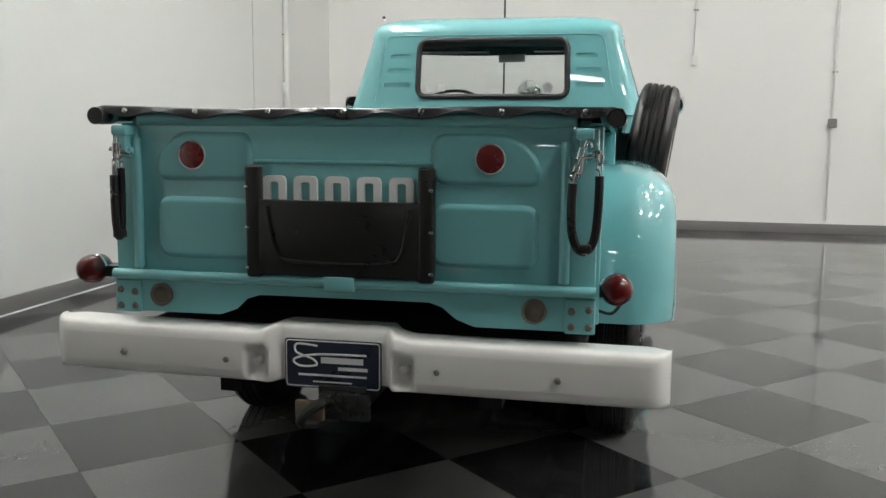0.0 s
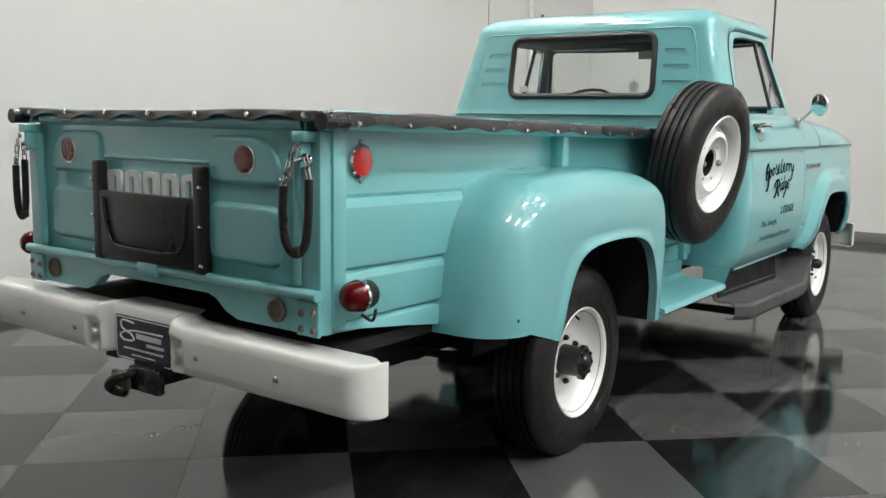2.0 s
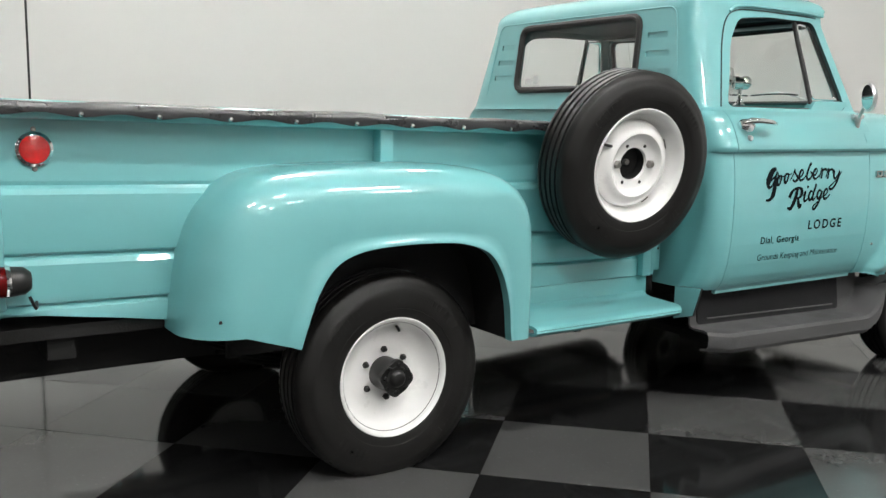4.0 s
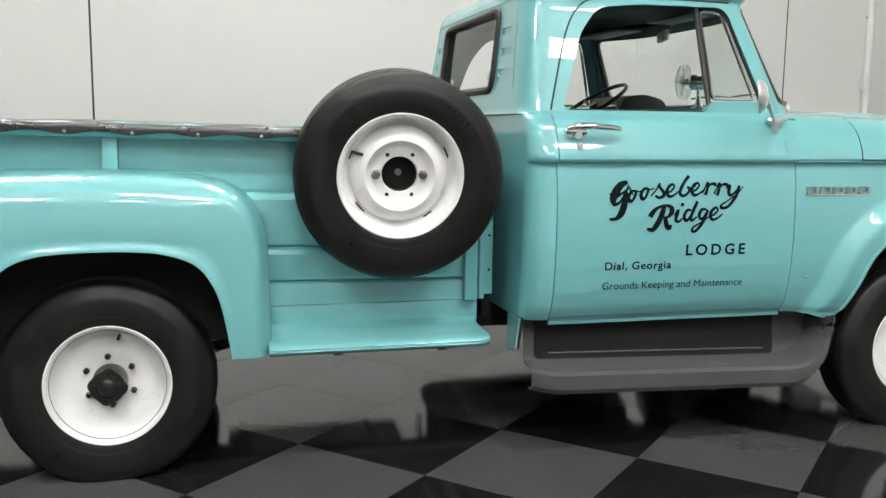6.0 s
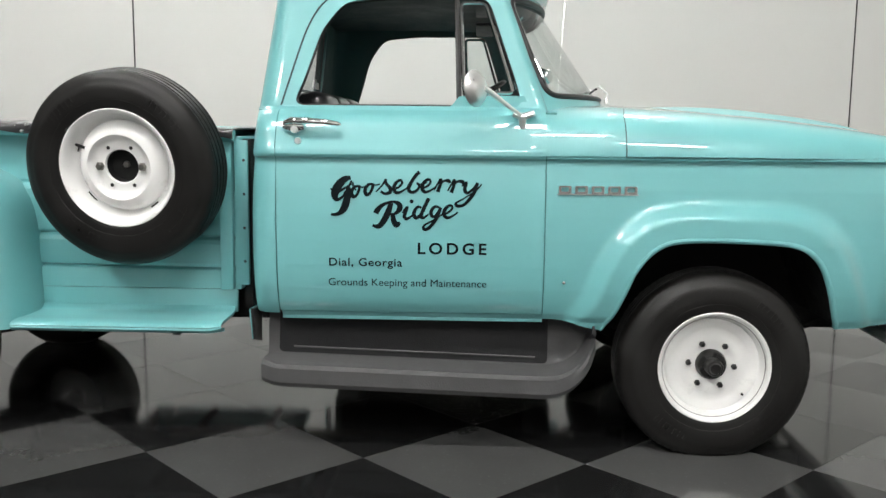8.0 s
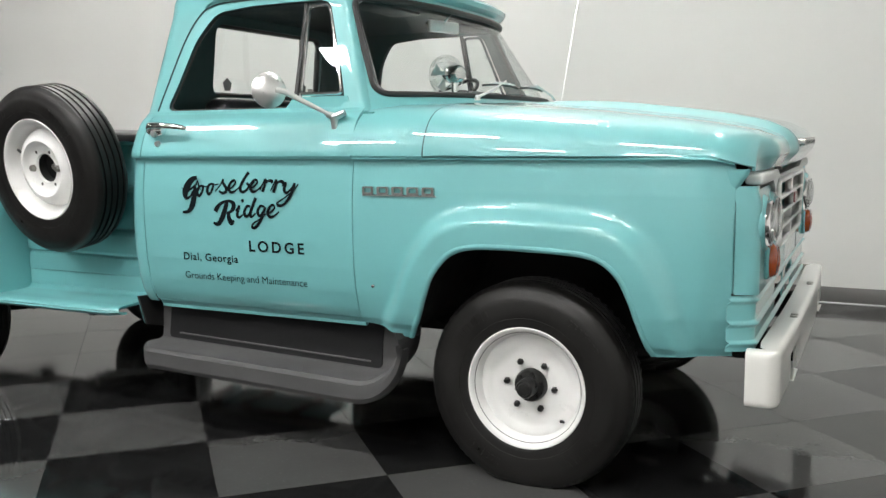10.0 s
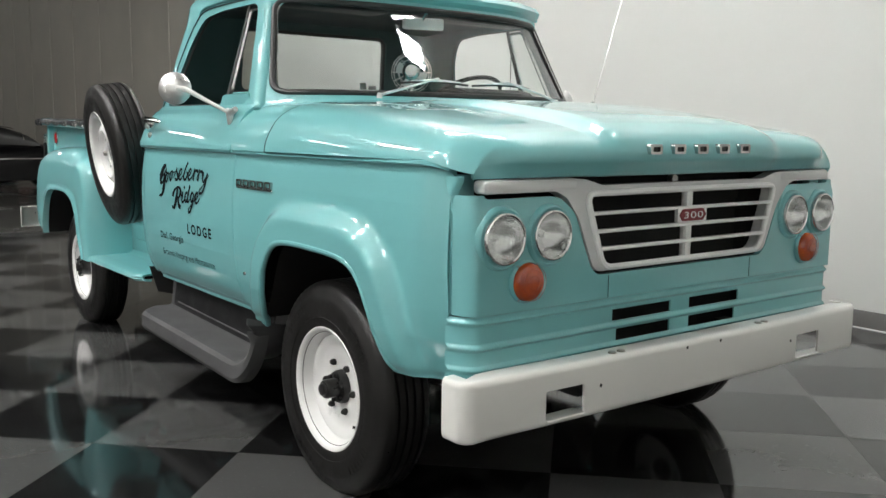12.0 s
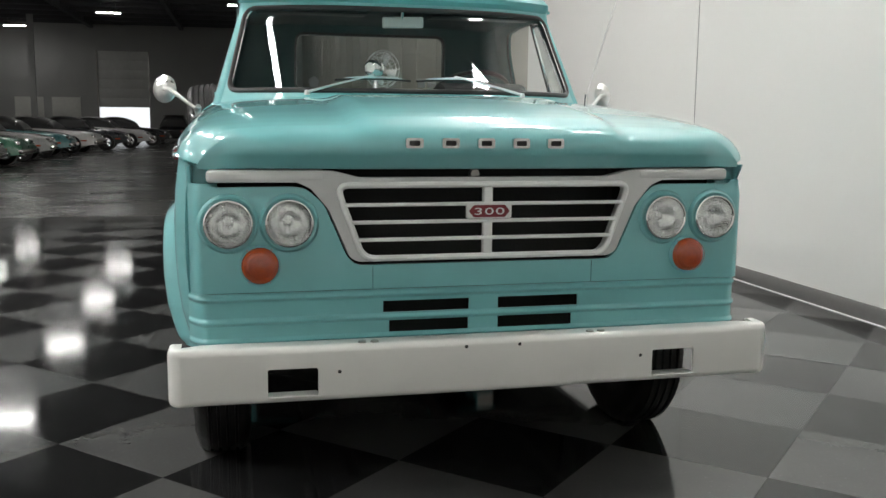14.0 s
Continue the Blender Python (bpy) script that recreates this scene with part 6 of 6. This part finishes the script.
for dy in (-0.086, 0.086):
    part("lug_nut", lathe(bmesh.new(), [(0.0, 0.020), (0.012, 0.018), (0.017, 0.010), (0.018, 0.0)], (0.050, dy, 0.0), "x", 6), STEEL, rim, "dull steel lug nut")
for i in range(4):
    a = math.radians((58, 122, 238, 302)[i])
    part("bolt_hole", lathe(bmesh.new(), [(0.0, 0.0), (0.0075, 0.0)], (0.0528, 0.086 * math.cos(a), 0.086 * math.sin(a)), "x", 12), SEAL, rim)
for a0, a1 in ((0.32, 0.55), (2.7, 2.86), (-2.55, -2.3), (-1.05, -0.85)):
    part("rim_slot", sheet(lambda a, r: (0.0305, r * math.cos(a), r * math.sin(a)), spread(a0, a1, 6), (0.186, 0.193)), SEAL, rim)
bm = bmesh.new()
tube(bm, [(0.050, -0.176, 0.083), (0.066, -0.135, 0.075)], 0.006, 8)
part("valve", bm, SEAL, rim)
part("carrier", boxes((0.70, 0.86, 0.99, 1.05, 0.98, 1.24)), BLACK, truck, "black spare wheel carrier")

# -- mirrors, aerial, wipers --
for s in (1, -1):
    bm = bmesh.new()
    c = Vector((s * 1.119, 2.386, 1.421))
    back = lathe(bm, [(0.0, 0.030), (0.030, 0.027), (0.055, 0.014), (0.066, 0.0), (0.066, -0.006), (0.060, -0.008), (0.0, -0.007)], (0, 0, 0), "y", 36)
    head = part("side_mirror", bm, SATIN, truck, "round chrome side mirror on a white arm")
    part("mirror_glass", lathe(bmesh.new(), [(0.0, -0.0085), (0.058, -0.0085), (0.0585, -0.006)], (0, 0, 0), "y", 36), MIRROR, head, "round mirror glass")
    stand = Matrix.Translation(c) @ pose(0, 0, 0, 4, 0, -34 * s)
    head.matrix_local = stand
    bm = bmesh.new()
    base = Vector((s * 0.962, 2.565, 1.322)) - c
    inv = stand.to_3x3().inverted()
    pts = [inv @ Vector(p) for p in ((0, 0.025, 0.0), (-s * 0.03, 0.045, -0.005), tuple(base))]
    tube(bm, [tuple(p) for p in pts], [0.013, 0.011, 0.007], 10)
    part("mirror_arm", bm, WHITE, head, "white mirror arm")
    bm = bmesh.new()
    for d in ((0.0, -0.035, 0.012), (0.0, 0.045, 0.016), (s * 0.004, 0.0, -0.045)):
        tube(bm, [tuple(inv @ base), tuple(inv @ (base + Vector((-s * 0.006, 0, 0)) + Vector(d)))], [0.016, 0.011], 10)
    part("mirror_foot", bm, SATIN, head, "bright three-legged foot")
bm = bmesh.new()
tube(bm, [(-0.835, 2.86, 1.345), (-0.842, 2.85, 1.41)], 0.009, 8)
aerial = part("aerial_base", bm, CHROME, truck)
bm = bmesh.new()
tube(bm, [(-0.842, 2.85, 1.41), (-1.030, 2.90, 2.085)], 0.0026, 6)
part("aerial_mast", bm, SATIN, aerial, "thin steel aerial")
part("aerial_tip", lathe(bmesh.new(), [(0.0, 0.014), (0.010, 0.009), (0.014, 0.0), (0.010, -0.009), (0.0, -0.014)], (-1.030, 2.90, 2.087), "z", 12), SEAL, aerial, "small dark bead")
for s, xa, xb in ((1, 0.365, 0.030), (-1, -0.340, 0.005)):
    pv = (s * 0.490, front_y(0.490, 1.40) + 0.045, 1.400)
    bl = [(x, front_y(x, 1.455) + 0.020, 1.452 + 0.010 * math.cos((x - (xa + xb) / 2) * 8)) for x in spread(xa, xb, 9)]
    wp = part("wiper_blade", tube(bmesh.new(), bl, 0.0050, 6), BLACK, truck, "black wiper blade on a bright arm")
    part("blade_spine", tube(bmesh.new(), [(x, y + 0.008, z + 0.007) for x, y, z in bl[1:-1]], [0.002, 0.004, 0.005, 0.006, 0.005, 0.004, 0.002], 6), SATIN, wp, "bright blade spine")
    mid = bl[4]
    part("wiper_arm", tube(bmesh.new(), [pv, (pv[0] * 0.6 + mid[0] * 0.4, pv[1] + 0.018, 1.433), (mid[0], mid[1] + 0.018, mid[2] + 0.016)], [0.0065, 0.005, 0.004], 8), SATIN, wp, "bright wiper arm")
    part("pivot", lathe(bmesh.new(), [(0.0, 0.010), (0.009, 0.008), (0.013, -0.012)], pv, "z", 16), SATIN, wp)

# -- inside the cab --
part("cab_floor", boxes((-0.88, 0.88, 1.56, 2.75, 0.56, 0.60)), DARK, truck)
part("firewall", boxes((-0.85, 0.85, 2.72, 2.75, 0.56, 1.30)), DARK, truck)
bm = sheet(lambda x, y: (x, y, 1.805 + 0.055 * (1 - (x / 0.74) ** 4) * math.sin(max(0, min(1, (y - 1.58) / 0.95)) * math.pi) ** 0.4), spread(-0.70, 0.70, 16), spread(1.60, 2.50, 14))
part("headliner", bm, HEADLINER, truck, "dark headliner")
seat = part("bench_seat", rbox(-0.76, 0.76, 1.66, 2.14, 0.86, 1.02, 0.05, 4), VINYL, truck, "black vinyl bench seat")
for x0, x1 in ((-0.60, -0.205), (-0.20, 0.20), (0.205, 0.60)):
    bm = rbox(x0, x1, 1.60, 1.76, 0.98, 1.430, 0.060, 5)
    part("backrest", bm, VINYL, seat, "black vinyl backrest")
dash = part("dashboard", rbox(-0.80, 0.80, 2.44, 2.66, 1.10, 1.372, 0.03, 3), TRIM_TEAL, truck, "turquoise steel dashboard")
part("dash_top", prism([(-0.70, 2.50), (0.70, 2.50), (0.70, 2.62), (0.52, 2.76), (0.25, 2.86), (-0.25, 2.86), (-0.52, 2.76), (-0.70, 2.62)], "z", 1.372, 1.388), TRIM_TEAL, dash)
pod = part("gauge_pod", prism(rounded([(2.455, 1.24), (2.425, 1.405), (2.450, 1.452), (2.56, 1.470), (2.68, 1.440), (2.72, 1.30), (2.70, 1.24)], 0.04, 5), "x", -0.60, -0.19), DASH, dash, "black hooded gauge pod")
part("gauge_face", boxes((-0.56, -0.23, 2.425, 2.445, 1.27, 1.395)), BLACK, pod)
part("gauge_bezel", outline(rounded([(-0.575, 1.275), (-0.215, 1.275), (-0.225, 1.408), (-0.565, 1.408)], 0.02, 4), lambda x, z: (x, 2.452 - 0.18 * (z - 1.24), z), 0.006), SATIN, pod, "bright gauge bezel")
for x in (-0.46, -0.32):
    part("gauge", lathe(bmesh.new(), [(0.0, -0.004), (0.05, -0.004), (0.055, 0.0)], (x, 2.424, 1.33), "y", 28), INK if x < -0.4 else CHROME, pod)
wheel_c, tilt = Vector((-0.40, 2.362, 1.418)), radians(58)
bm = bmesh.new()
tube(bm, [tuple(wheel_c + Vector((0.200 * math.cos(a), 0.200 * math.sin(a) * math.sin(tilt), 0.200 * math.sin(a) * math.cos(tilt)))) for a in [k * math.tau / 40 for k in range(40)]], 0.011, 8, True)
sw_ob = part("steering_wheel", bm, BLACK, truck, "thin black steering wheel")
bm = bmesh.new()
for a in (0.2, math.pi - 0.2, -math.pi / 2):
    tube(bm, [tuple(wheel_c + Vector((0, 0.016, -0.025))), tuple(wheel_c + Vector((0.195 * math.cos(a), 0.195 * math.sin(a) * math.sin(tilt), 0.195 * math.sin(a) * math.cos(tilt))))], 0.008, 6)
tube(bm, [tuple(wheel_c + Vector((0, 0.0, 0.0))), (-0.40, 2.60, 1.04)], 0.022, 10)
part("column", bm, BLACK, sw_ob)
# small desk fan on the dash
fan = part("dash_fan", lathe(bmesh.new(), [(0.0, 0.118), (0.026, 0.114), (0.038, 0.098), (0.040, 0.070), (0.034, 0.066), (0.034, 0.050), (0.040, 0.046), (0.038, 0.020), (0.016, 0.008), (0.014, -0.03), (0.0, -0.034)], (0, 0, 0), "y", 28), CHROME, truck, "chrome caged dash fan")
fan.matrix_local = Matrix.Translation((0.115, 2.635, 1.520)) @ pose(0, 0, 0, 0, 0, -36)
TURN = [k * math.tau / 36 for k in range(36)]
for r, dy in ((0.090, -0.015), (0.080, 0.004), (0.055, 0.014), (0.080, -0.034), (0.060, -0.046), (0.036, -0.051)):
    part("cage_ring", tube(bmesh.new(), [(r * math.cos(a), dy, r * math.sin(a)) for a in TURN], 0.0015, 5, True), SATIN, fan)
for k in range(14):
    a = k * math.tau / 14
    part("cage_wire", tube(bmesh.new(), [(r * math.cos(a), dy, r * math.sin(a)) for r, dy in ((0.034, 0.016), (0.055, 0.014), (0.080, 0.004), (0.090, -0.015), (0.080, -0.034), (0.060, -0.046), (0.030, -0.052))], 0.0011, 4), SATIN, fan)
for k in range(4):
    a = k * math.tau / 4
    part("blade", sheet(lambda t, r: (r * math.cos(a + t), -0.022 + 0.018 * (t - 0.3), r * math.sin(a + t)), spread(0, 0.75, 5), (0.016, 0.045, 0.072)), SATIN, fan)
part("fan_stand", tube(bmesh.new(), [(0, 0.058, -0.03), (0, 0.058, -0.09), (0, 0.058, -0.115), (0, 0.058, -0.132)], [0.012, 0.014, 0.022, 0.042], 14), CHROME, fan)
# pale back; the same paint stands for the bright reflection in the glass
bm = rbox(-0.100, 0.100, -0.012, 0.012, -0.027, 0.027, 0.01, 3)
bm.transform(pose(-0.005, 2.556, 1.749, 0, 0, -17))
mirror_in = part("inside_mirror", bm, material("pale_mirror_reflection", (0.75, 0.76, 0.75), 0.4), truck, "pale inside mirror with its reflection put in the paint")
bm = bmesh.new()
tube(bm, [(0.0, 2.56, 1.765), (0.0, 2.60, 1.81)], 0.007, 6)
part("mirror_stem", bm, CHROME, mirror_in)
for s in (1, -1):
    part("sun_visor", rbox(s * 0.42 - 0.26, s * 0.42 + 0.26, 2.38, 2.52, 1.785, 1.80, 0.006), DASH, truck, "dark sun visor")

# -- underneath --
for s in (1, -1):
    part("frame_rail", boxes((s * 0.42 - 0.035, s * 0.42 + 0.035, -1.25, 4.05, 0.42, 0.56)), DARK, truck)
    for y in (3.333, -0.018):
        bm = bmesh.new()
        for i in range(5):
            tube(bm, [(s * 0.50, y + q * (0.62 - 0.09 * i), 0.33 + 0.13 * (q * (0.62 - 0.09 * i) / 0.62) ** 2 - 0.012 * i + 0.03) for q in spread(-1, 1, 9)], 0.012, 6)
        part("leaf_spring", bm, DARK, truck)
for y, x in ((3.333, -0.18), (-0.018, 0.0)):
    bm = bmesh.new()
    tube(bm, [(-0.76, y, 0.3595), (0.76, y, 0.3595)], 0.045, 14)
    axle = part("axle", bm, DARK, truck, "black steel axle")
    part("differential", lathe(bmesh.new(), [(0.0, -0.16), (0.08, -0.14), (0.13, -0.06), (0.14, 0.0), (0.13, 0.06), (0.07, 0.13), (0.0, 0.15)], (x, y, 0.3595), "y", 24), DARK, axle)
bm = bmesh.new()
tube(bm, [(0.0, 0.1, 0.38), (0.05, 1.6, 0.44), (-0.15, 3.2, 0.40)], 0.035, 10)
part("drive_shaft", bm, DARK, truck)
part("engine_block", boxes((-0.38, 0.38, 2.80, 3.88, 0.42, 1.05), (-0.25, 0.25, 1.7, 2.8, 0.38, 0.62)), DARK, truck)
part("fuel_tank", rbox(-0.36, 0.36, -1.15, -0.45, 0.42, 0.60, 0.04, 3), DARK, truck)
bm = bmesh.new()
tube(bm, spline([(-0.30, 2.2, 0.40), (-0.36, 1.0, 0.40), (-0.45, 0.45, 0.46), (-0.52, -0.9, 0.44)], 5), 0.03, 10)
part("exhaust_pipe", bm, RUST, truck)


# ---- floor tiles, laid cornerwise ----
TX, TY, TH = 1.08, 6.735, 0.431
floor_ob = bpy.data.objects["floor"]


def tile_mesh(name, mat):
    h = TH - 0.0007
    bm = bmesh.new()
    lo = [bm.verts.new(p) for p in ((h, 0, -0.0055), (0, h, -0.0055), (-h, 0, -0.0055), (0, -h, -0.0055))]
    md = [bm.verts.new(p) for p in ((h, 0, -0.0006), (0, h, -0.0006), (-h, 0, -0.0006), (0, -h, -0.0006))]
    k = h - 0.0005
    hi = [bm.verts.new(p) for p in ((k, 0, 0), (0, k, 0), (-k, 0, 0), (0, -k, 0))]
    bm.faces.new(hi)
    for a, b in ((lo, md), (md, hi)):
        for i in range(4):
            bm.faces.new((a[i], a[(i + 1) % 4], b[(i + 1) % 4], b[i]))
    return finish(bm, name, mat, 0)


meshes = {0: tile_mesh("light_tile", TILE_LIGHT), 1: tile_mesh("dark_tile", TILE_DARK)}
centres = []
for i in range(-12, 38):
    for j in range(-18, 16):
        if (i + j) % 2:
            x, y = TX + TH * i, TY + TH * j
            if WX + 0.40 < x < EAST and END + 0.35 < y < WY - 0.40:
                centres.append((x, y, i % 2))
centres.sort(key=lambda c: (c[0] - 1.2) ** 2 + (c[1] - 6.3) ** 2)
for x, y, kind in centres[:298]:
    t = new("tile", meshes[kind])
    t.location = (x, y, random.uniform(-0.0003, 0.0003))
    t.rotation_euler = (random.gauss(0, 0.0006), random.gauss(0, 0.0006), 0)
    t.parent = floor_ob


def tile_rest(rows, kind, mat):
    v, f = [], []
    for x, y, k in rows:
        if k != kind:
            continue
        h = TH - 0.0007
        n = len(v)
        z = random.uniform(-0.0003, 0.0003)
        v += [(x + h, y, z), (x, y + h, z), (x - h, y, z), (x, y - h, z), (x + h, y, -0.0055), (x, y + h, -0.0055), (x - h, y, -0.0055), (x, y - h, -0.0055)]
        f += [(n, n + 1, n + 2, n + 3)] + [(n + i, n + 4 + i, n + 4 + (i + 1) % 4, n + (i + 1) % 4) for i in range(4)]
    me = bpy.data.meshes.new("far_tiles")
    me.from_pydata(v, [], f)
    me.materials.append(mat)
    ob = new("far_tiles", me)
    ob.parent = floor_ob
    return tagged(ob, kind="stuff")


tile_rest(centres[298:], 0, TILE_LIGHT)
tile_rest(centres[298:], 1, TILE_DARK)


# cut tiles along the walls: the lattice carried on, clipped at the wall and at the booth's edge
def clip(poly, axis, value, keep_above):
    out = []
    for i in range(len(poly)):
        a, b = poly[i - 1], poly[i]
        ina, inb = (a[axis] >= value) == keep_above, (b[axis] >= value) == keep_above
        if ina != inb:
            t = (value - a[axis]) / (b[axis] - a[axis])
            out.append(tuple(a[k] + (b[k] - a[k]) * t for k in (0, 1)))
        if inb:
            out.append(b)
    return out


have = {(round(x, 3), round(y, 3)) for x, y, k in centres}
for kind, mat in ((0, TILE_LIGHT), (1, TILE_DARK)):
    v, f = [], []
    for i in range(-13, 39):
        for j in range(-19, 17):
            x, y = TX + TH * i, TY + TH * j
            if (i + j) % 2 == 0 or i % 2 != kind or (round(x, 3), round(y, 3)) in have:
                continue
            h = TH - 0.0007
            poly = [(x + h, y), (x, y + h), (x - h, y), (x, y - h)]
            for axis, value, above in ((0, WX + 0.0, True), (0, EAST, False), (1, END, True), (1, WY, False)):
                if poly:
                    poly = clip(poly, axis, value, above)
            if len(poly) > 2:
                n = len(v)
                v += [(a, b, 0.0) for a, b in poly]
                f.append(tuple(range(n, n + len(poly))))
    me = bpy.data.meshes.new("edge_tiles")
    me.from_pydata(v, [], f)
    me.materials.append(mat)
    ob = new("edge_tiles", me)
    ob.parent = floor_ob
    tagged(ob, kind="stuff")


# ---- cars parked further down the hall ----
def car_paint(name, colour):
    return material(name, colour, 0.3, coat=1.0, coat_rough=0.03, vary=0.05)


def parked_car(m, paint, label, length=4.5, width=1.75, height=1.30, overhang=0.85):
    """A coupe: y runs forward from its middle."""
    car = thing("parked_car", m, label, "car", "cars parked in the hall")
    L, W = length / 2, width / 2
    body_top = [(-L, 0.72), (-L + 0.15, 0.86), (-0.9, 0.92), (0.3, 0.93), (0.75, 0.90), (L - 0.5, 0.80), (L - 0.12, 0.70), (L, 0.55)]
    ys = spread(-L, L, 34)

    def skin(y, k):
        top = float(np.interp(y, [a for a, b in body_top], [b for a, b in body_top]))
        bot = 0.24 + 0.10 * ease(L - 0.7, L, abs(y))
        w = W * (1 - 0.16 * ease(L - 0.9, L, abs(y)) ** 2)
        ang = math.pi * k
        cx, sx = math.cos(ang), math.sin(ang)
        x = w * math.copysign(abs(cx) ** 0.35, cx)
        z = bot + (top - bot) * abs(sx) ** 0.5
        return (x, y, z)
    bm = sheet(skin, ys, spread(0, 1, 26))
    ends = [[v for v in bm.verts if abs(v.co.y - e) < 1e-5] for e in (-L, L)]
    for e in ends:
        bm.faces.new(sorted(e, key=lambda v: math.atan2(v.co.z - 0.5, v.co.x)))
    wy = (L - overhang, -L + 0.85)
    cut = []
    for y in wy:
        for s in (1, -1):
            cut.append(lathe(bmesh.new(), [(0.0, 0.0), (0.36, 0.0), (0.36, 0.5), (0.0, 0.5)], (s * (W - 0.24), y, 0.33), "x", 28, s))
    bmesh.ops.holes_fill(bm, edges=bm.edges[:])
    carve("body", bm, cut, paint, car, sharp=35)
    def top(y, k):
        t = (y + 1.15) / 2.05
        h = 0.90 + (height - 0.90) * max(0.0, math.sin(math.pi * t)) ** 0.55
        ang = math.pi * k
        w = (W - 0.16) * (1 - 0.20 * (h - 0.9) / (height - 0.9))
        return (w * math.copysign(abs(math.cos(ang)) ** 0.45, math.cos(ang)), y, 0.88 + (h - 0.88) * math.sin(ang) ** 0.5)
    part("cabin", sheet(top, spread(-1.15, 0.90, 22), spread(0, 1, 22)), SEAL, car, "dark cabin windows")
    part("roof", sheet(lambda y, x: (x, y, height - 0.012 - 0.05 * (x / 0.6) ** 2 - 0.06 * ((y + 0.25) / 0.55) ** 2 + 0.02), spread(-0.72, 0.22, 10), spread(-0.56, 0.56, 10)), paint, car)
    part("windscreen_trim", tube(bmesh.new(), [top(0.62, k) for k in spread(0.06, 0.94, 12)], 0.014, 6), CHROME, car)
    part("rear_trim", tube(bmesh.new(), [top(-0.86, k) for k in spread(0.06, 0.94, 12)], 0.012, 6), CHROME, car)
    for y in wy:
        for s in (1, -1):
            wh = part("wheel", lathe(bmesh.new(), [(0.20, -0.10), (0.31, -0.10), (0.325, -0.07), (0.325, 0.07), (0.31, 0.10), (0.21, 0.10)], (s * (W - 0.12), y, 0.325), "x", 32, s), RUBBER, car)
            part("rim", lathe(bmesh.new(), [(0.212, 0.10), (0.20, 0.07), (0.17, 0.05), (0.06, 0.06), (0.05, 0.085), (0.0, 0.09)], (s * (W - 0.12), y, 0.325), "x", 28, s), CHROME, wh)
            for k in range(5):
                a = k * math.tau / 5
                part("spoke_gap", lathe(bmesh.new(), [(0.0, 0.068), (0.035, 0.066), (0.04, 0.05)], (s * (W - 0.12), y + 0.12 * math.cos(a), 0.325 + 0.12 * math.sin(a)), "x", 10, s), SEAL, wh)
    for s in (1, -1):
        part("headlamp", lathe(bmesh.new(), [(0.0, 0.05), (0.06, 0.04), (0.085, 0.0), (0.085, -0.08)], (s * (W - 0.28), L - 0.10, 0.60), "y", 20), REFLECTOR, car, "bright headlamp")
        part("tail_light", rbox(s * (W - 0.35) - 0.15, s * (W - 0.35) + 0.15, -L - 0.01, -L + 0.08, 0.58, 0.68, 0.015), RED, car)
        part("side_marker", rbox(min(s * (W - 0.10), s * (W + 0.004)), max(s * (W - 0.10), s * (W + 0.004)), L - 0.50, L - 0.30, 0.45, 0.50, 0.008), AMBER, car)
    part("front_bumper", rbox(-W + 0.12, W - 0.12, L - 0.06, L + 0.05, 0.36, 0.47, 0.02), CHROME, car)
    part("side_strip", boxes((-W - 0.002, -W + 0.04, -1.1, 0.9, 0.64, 0.655), (W - 0.04, W + 0.002, -1.1, 0.9, 0.64, 0.655)), CHROME, car)
    return car


RED_CAR, BLACK_CAR = car_paint("red_car_paint", (0.25, 0.012, 0.02)), material("black_car_paint", (0.005, 0.005, 0.006), 0.22, vary=0.05, spec=0.25)
parked_car(pose(-0.40, -8.15, 0, rz=-86), BLACK_CAR, "low black coupe with chrome wheels and amber marker lamps", 4.9, 1.74, 1.27, 1.25)
parked_car(pose(0.10, -11.4, 0, rz=-84), RED_CAR, "dark red coupe with chrome bumper", 4.7, 1.80, 1.36)
parked_car(pose(-0.55, -14.9, 0, rz=-85), car_paint("cream_car_paint", (0.62, 0.61, 0.57)), "pale cream coupe beside the red one", 4.6, 1.80, 1.34)
row = [((0.45, 0.45, 0.44), "pale silver coupe"), ((0.05, 0.16, 0.10), "green metallic coupe"), ((0.30, 0.31, 0.30), "silver coupe"), ((0.05, 0.17, 0.17), "dark teal coupe"), ((0.60, 0.60, 0.58), "white coupe"), ((0.03, 0.035, 0.04), "dark grey coupe"), ((0.55, 0.55, 0.54), "white coupe"), ((0.012, 0.012, 0.014), "black coupe")]
for i, (c, lab) in enumerate(row):
    parked_car(pose((8.5, 8.55, 8.6, 8.6, 8.2, 7.6, 7.05, 6.5)[i], -10.6 - 3.3 * i, 0, rz=90 + (4, -3, 5, 2, -4, 3, 1, 6)[i]), car_paint("row_paint", c), lab + " in a row of parked cars", 4.6, 1.8, 1.35)
parked_car(pose(4.4, -40.0, 0, rz=180), BLACK_CAR, "black car parked near the far wall", 4.5, 1.8, 1.5)
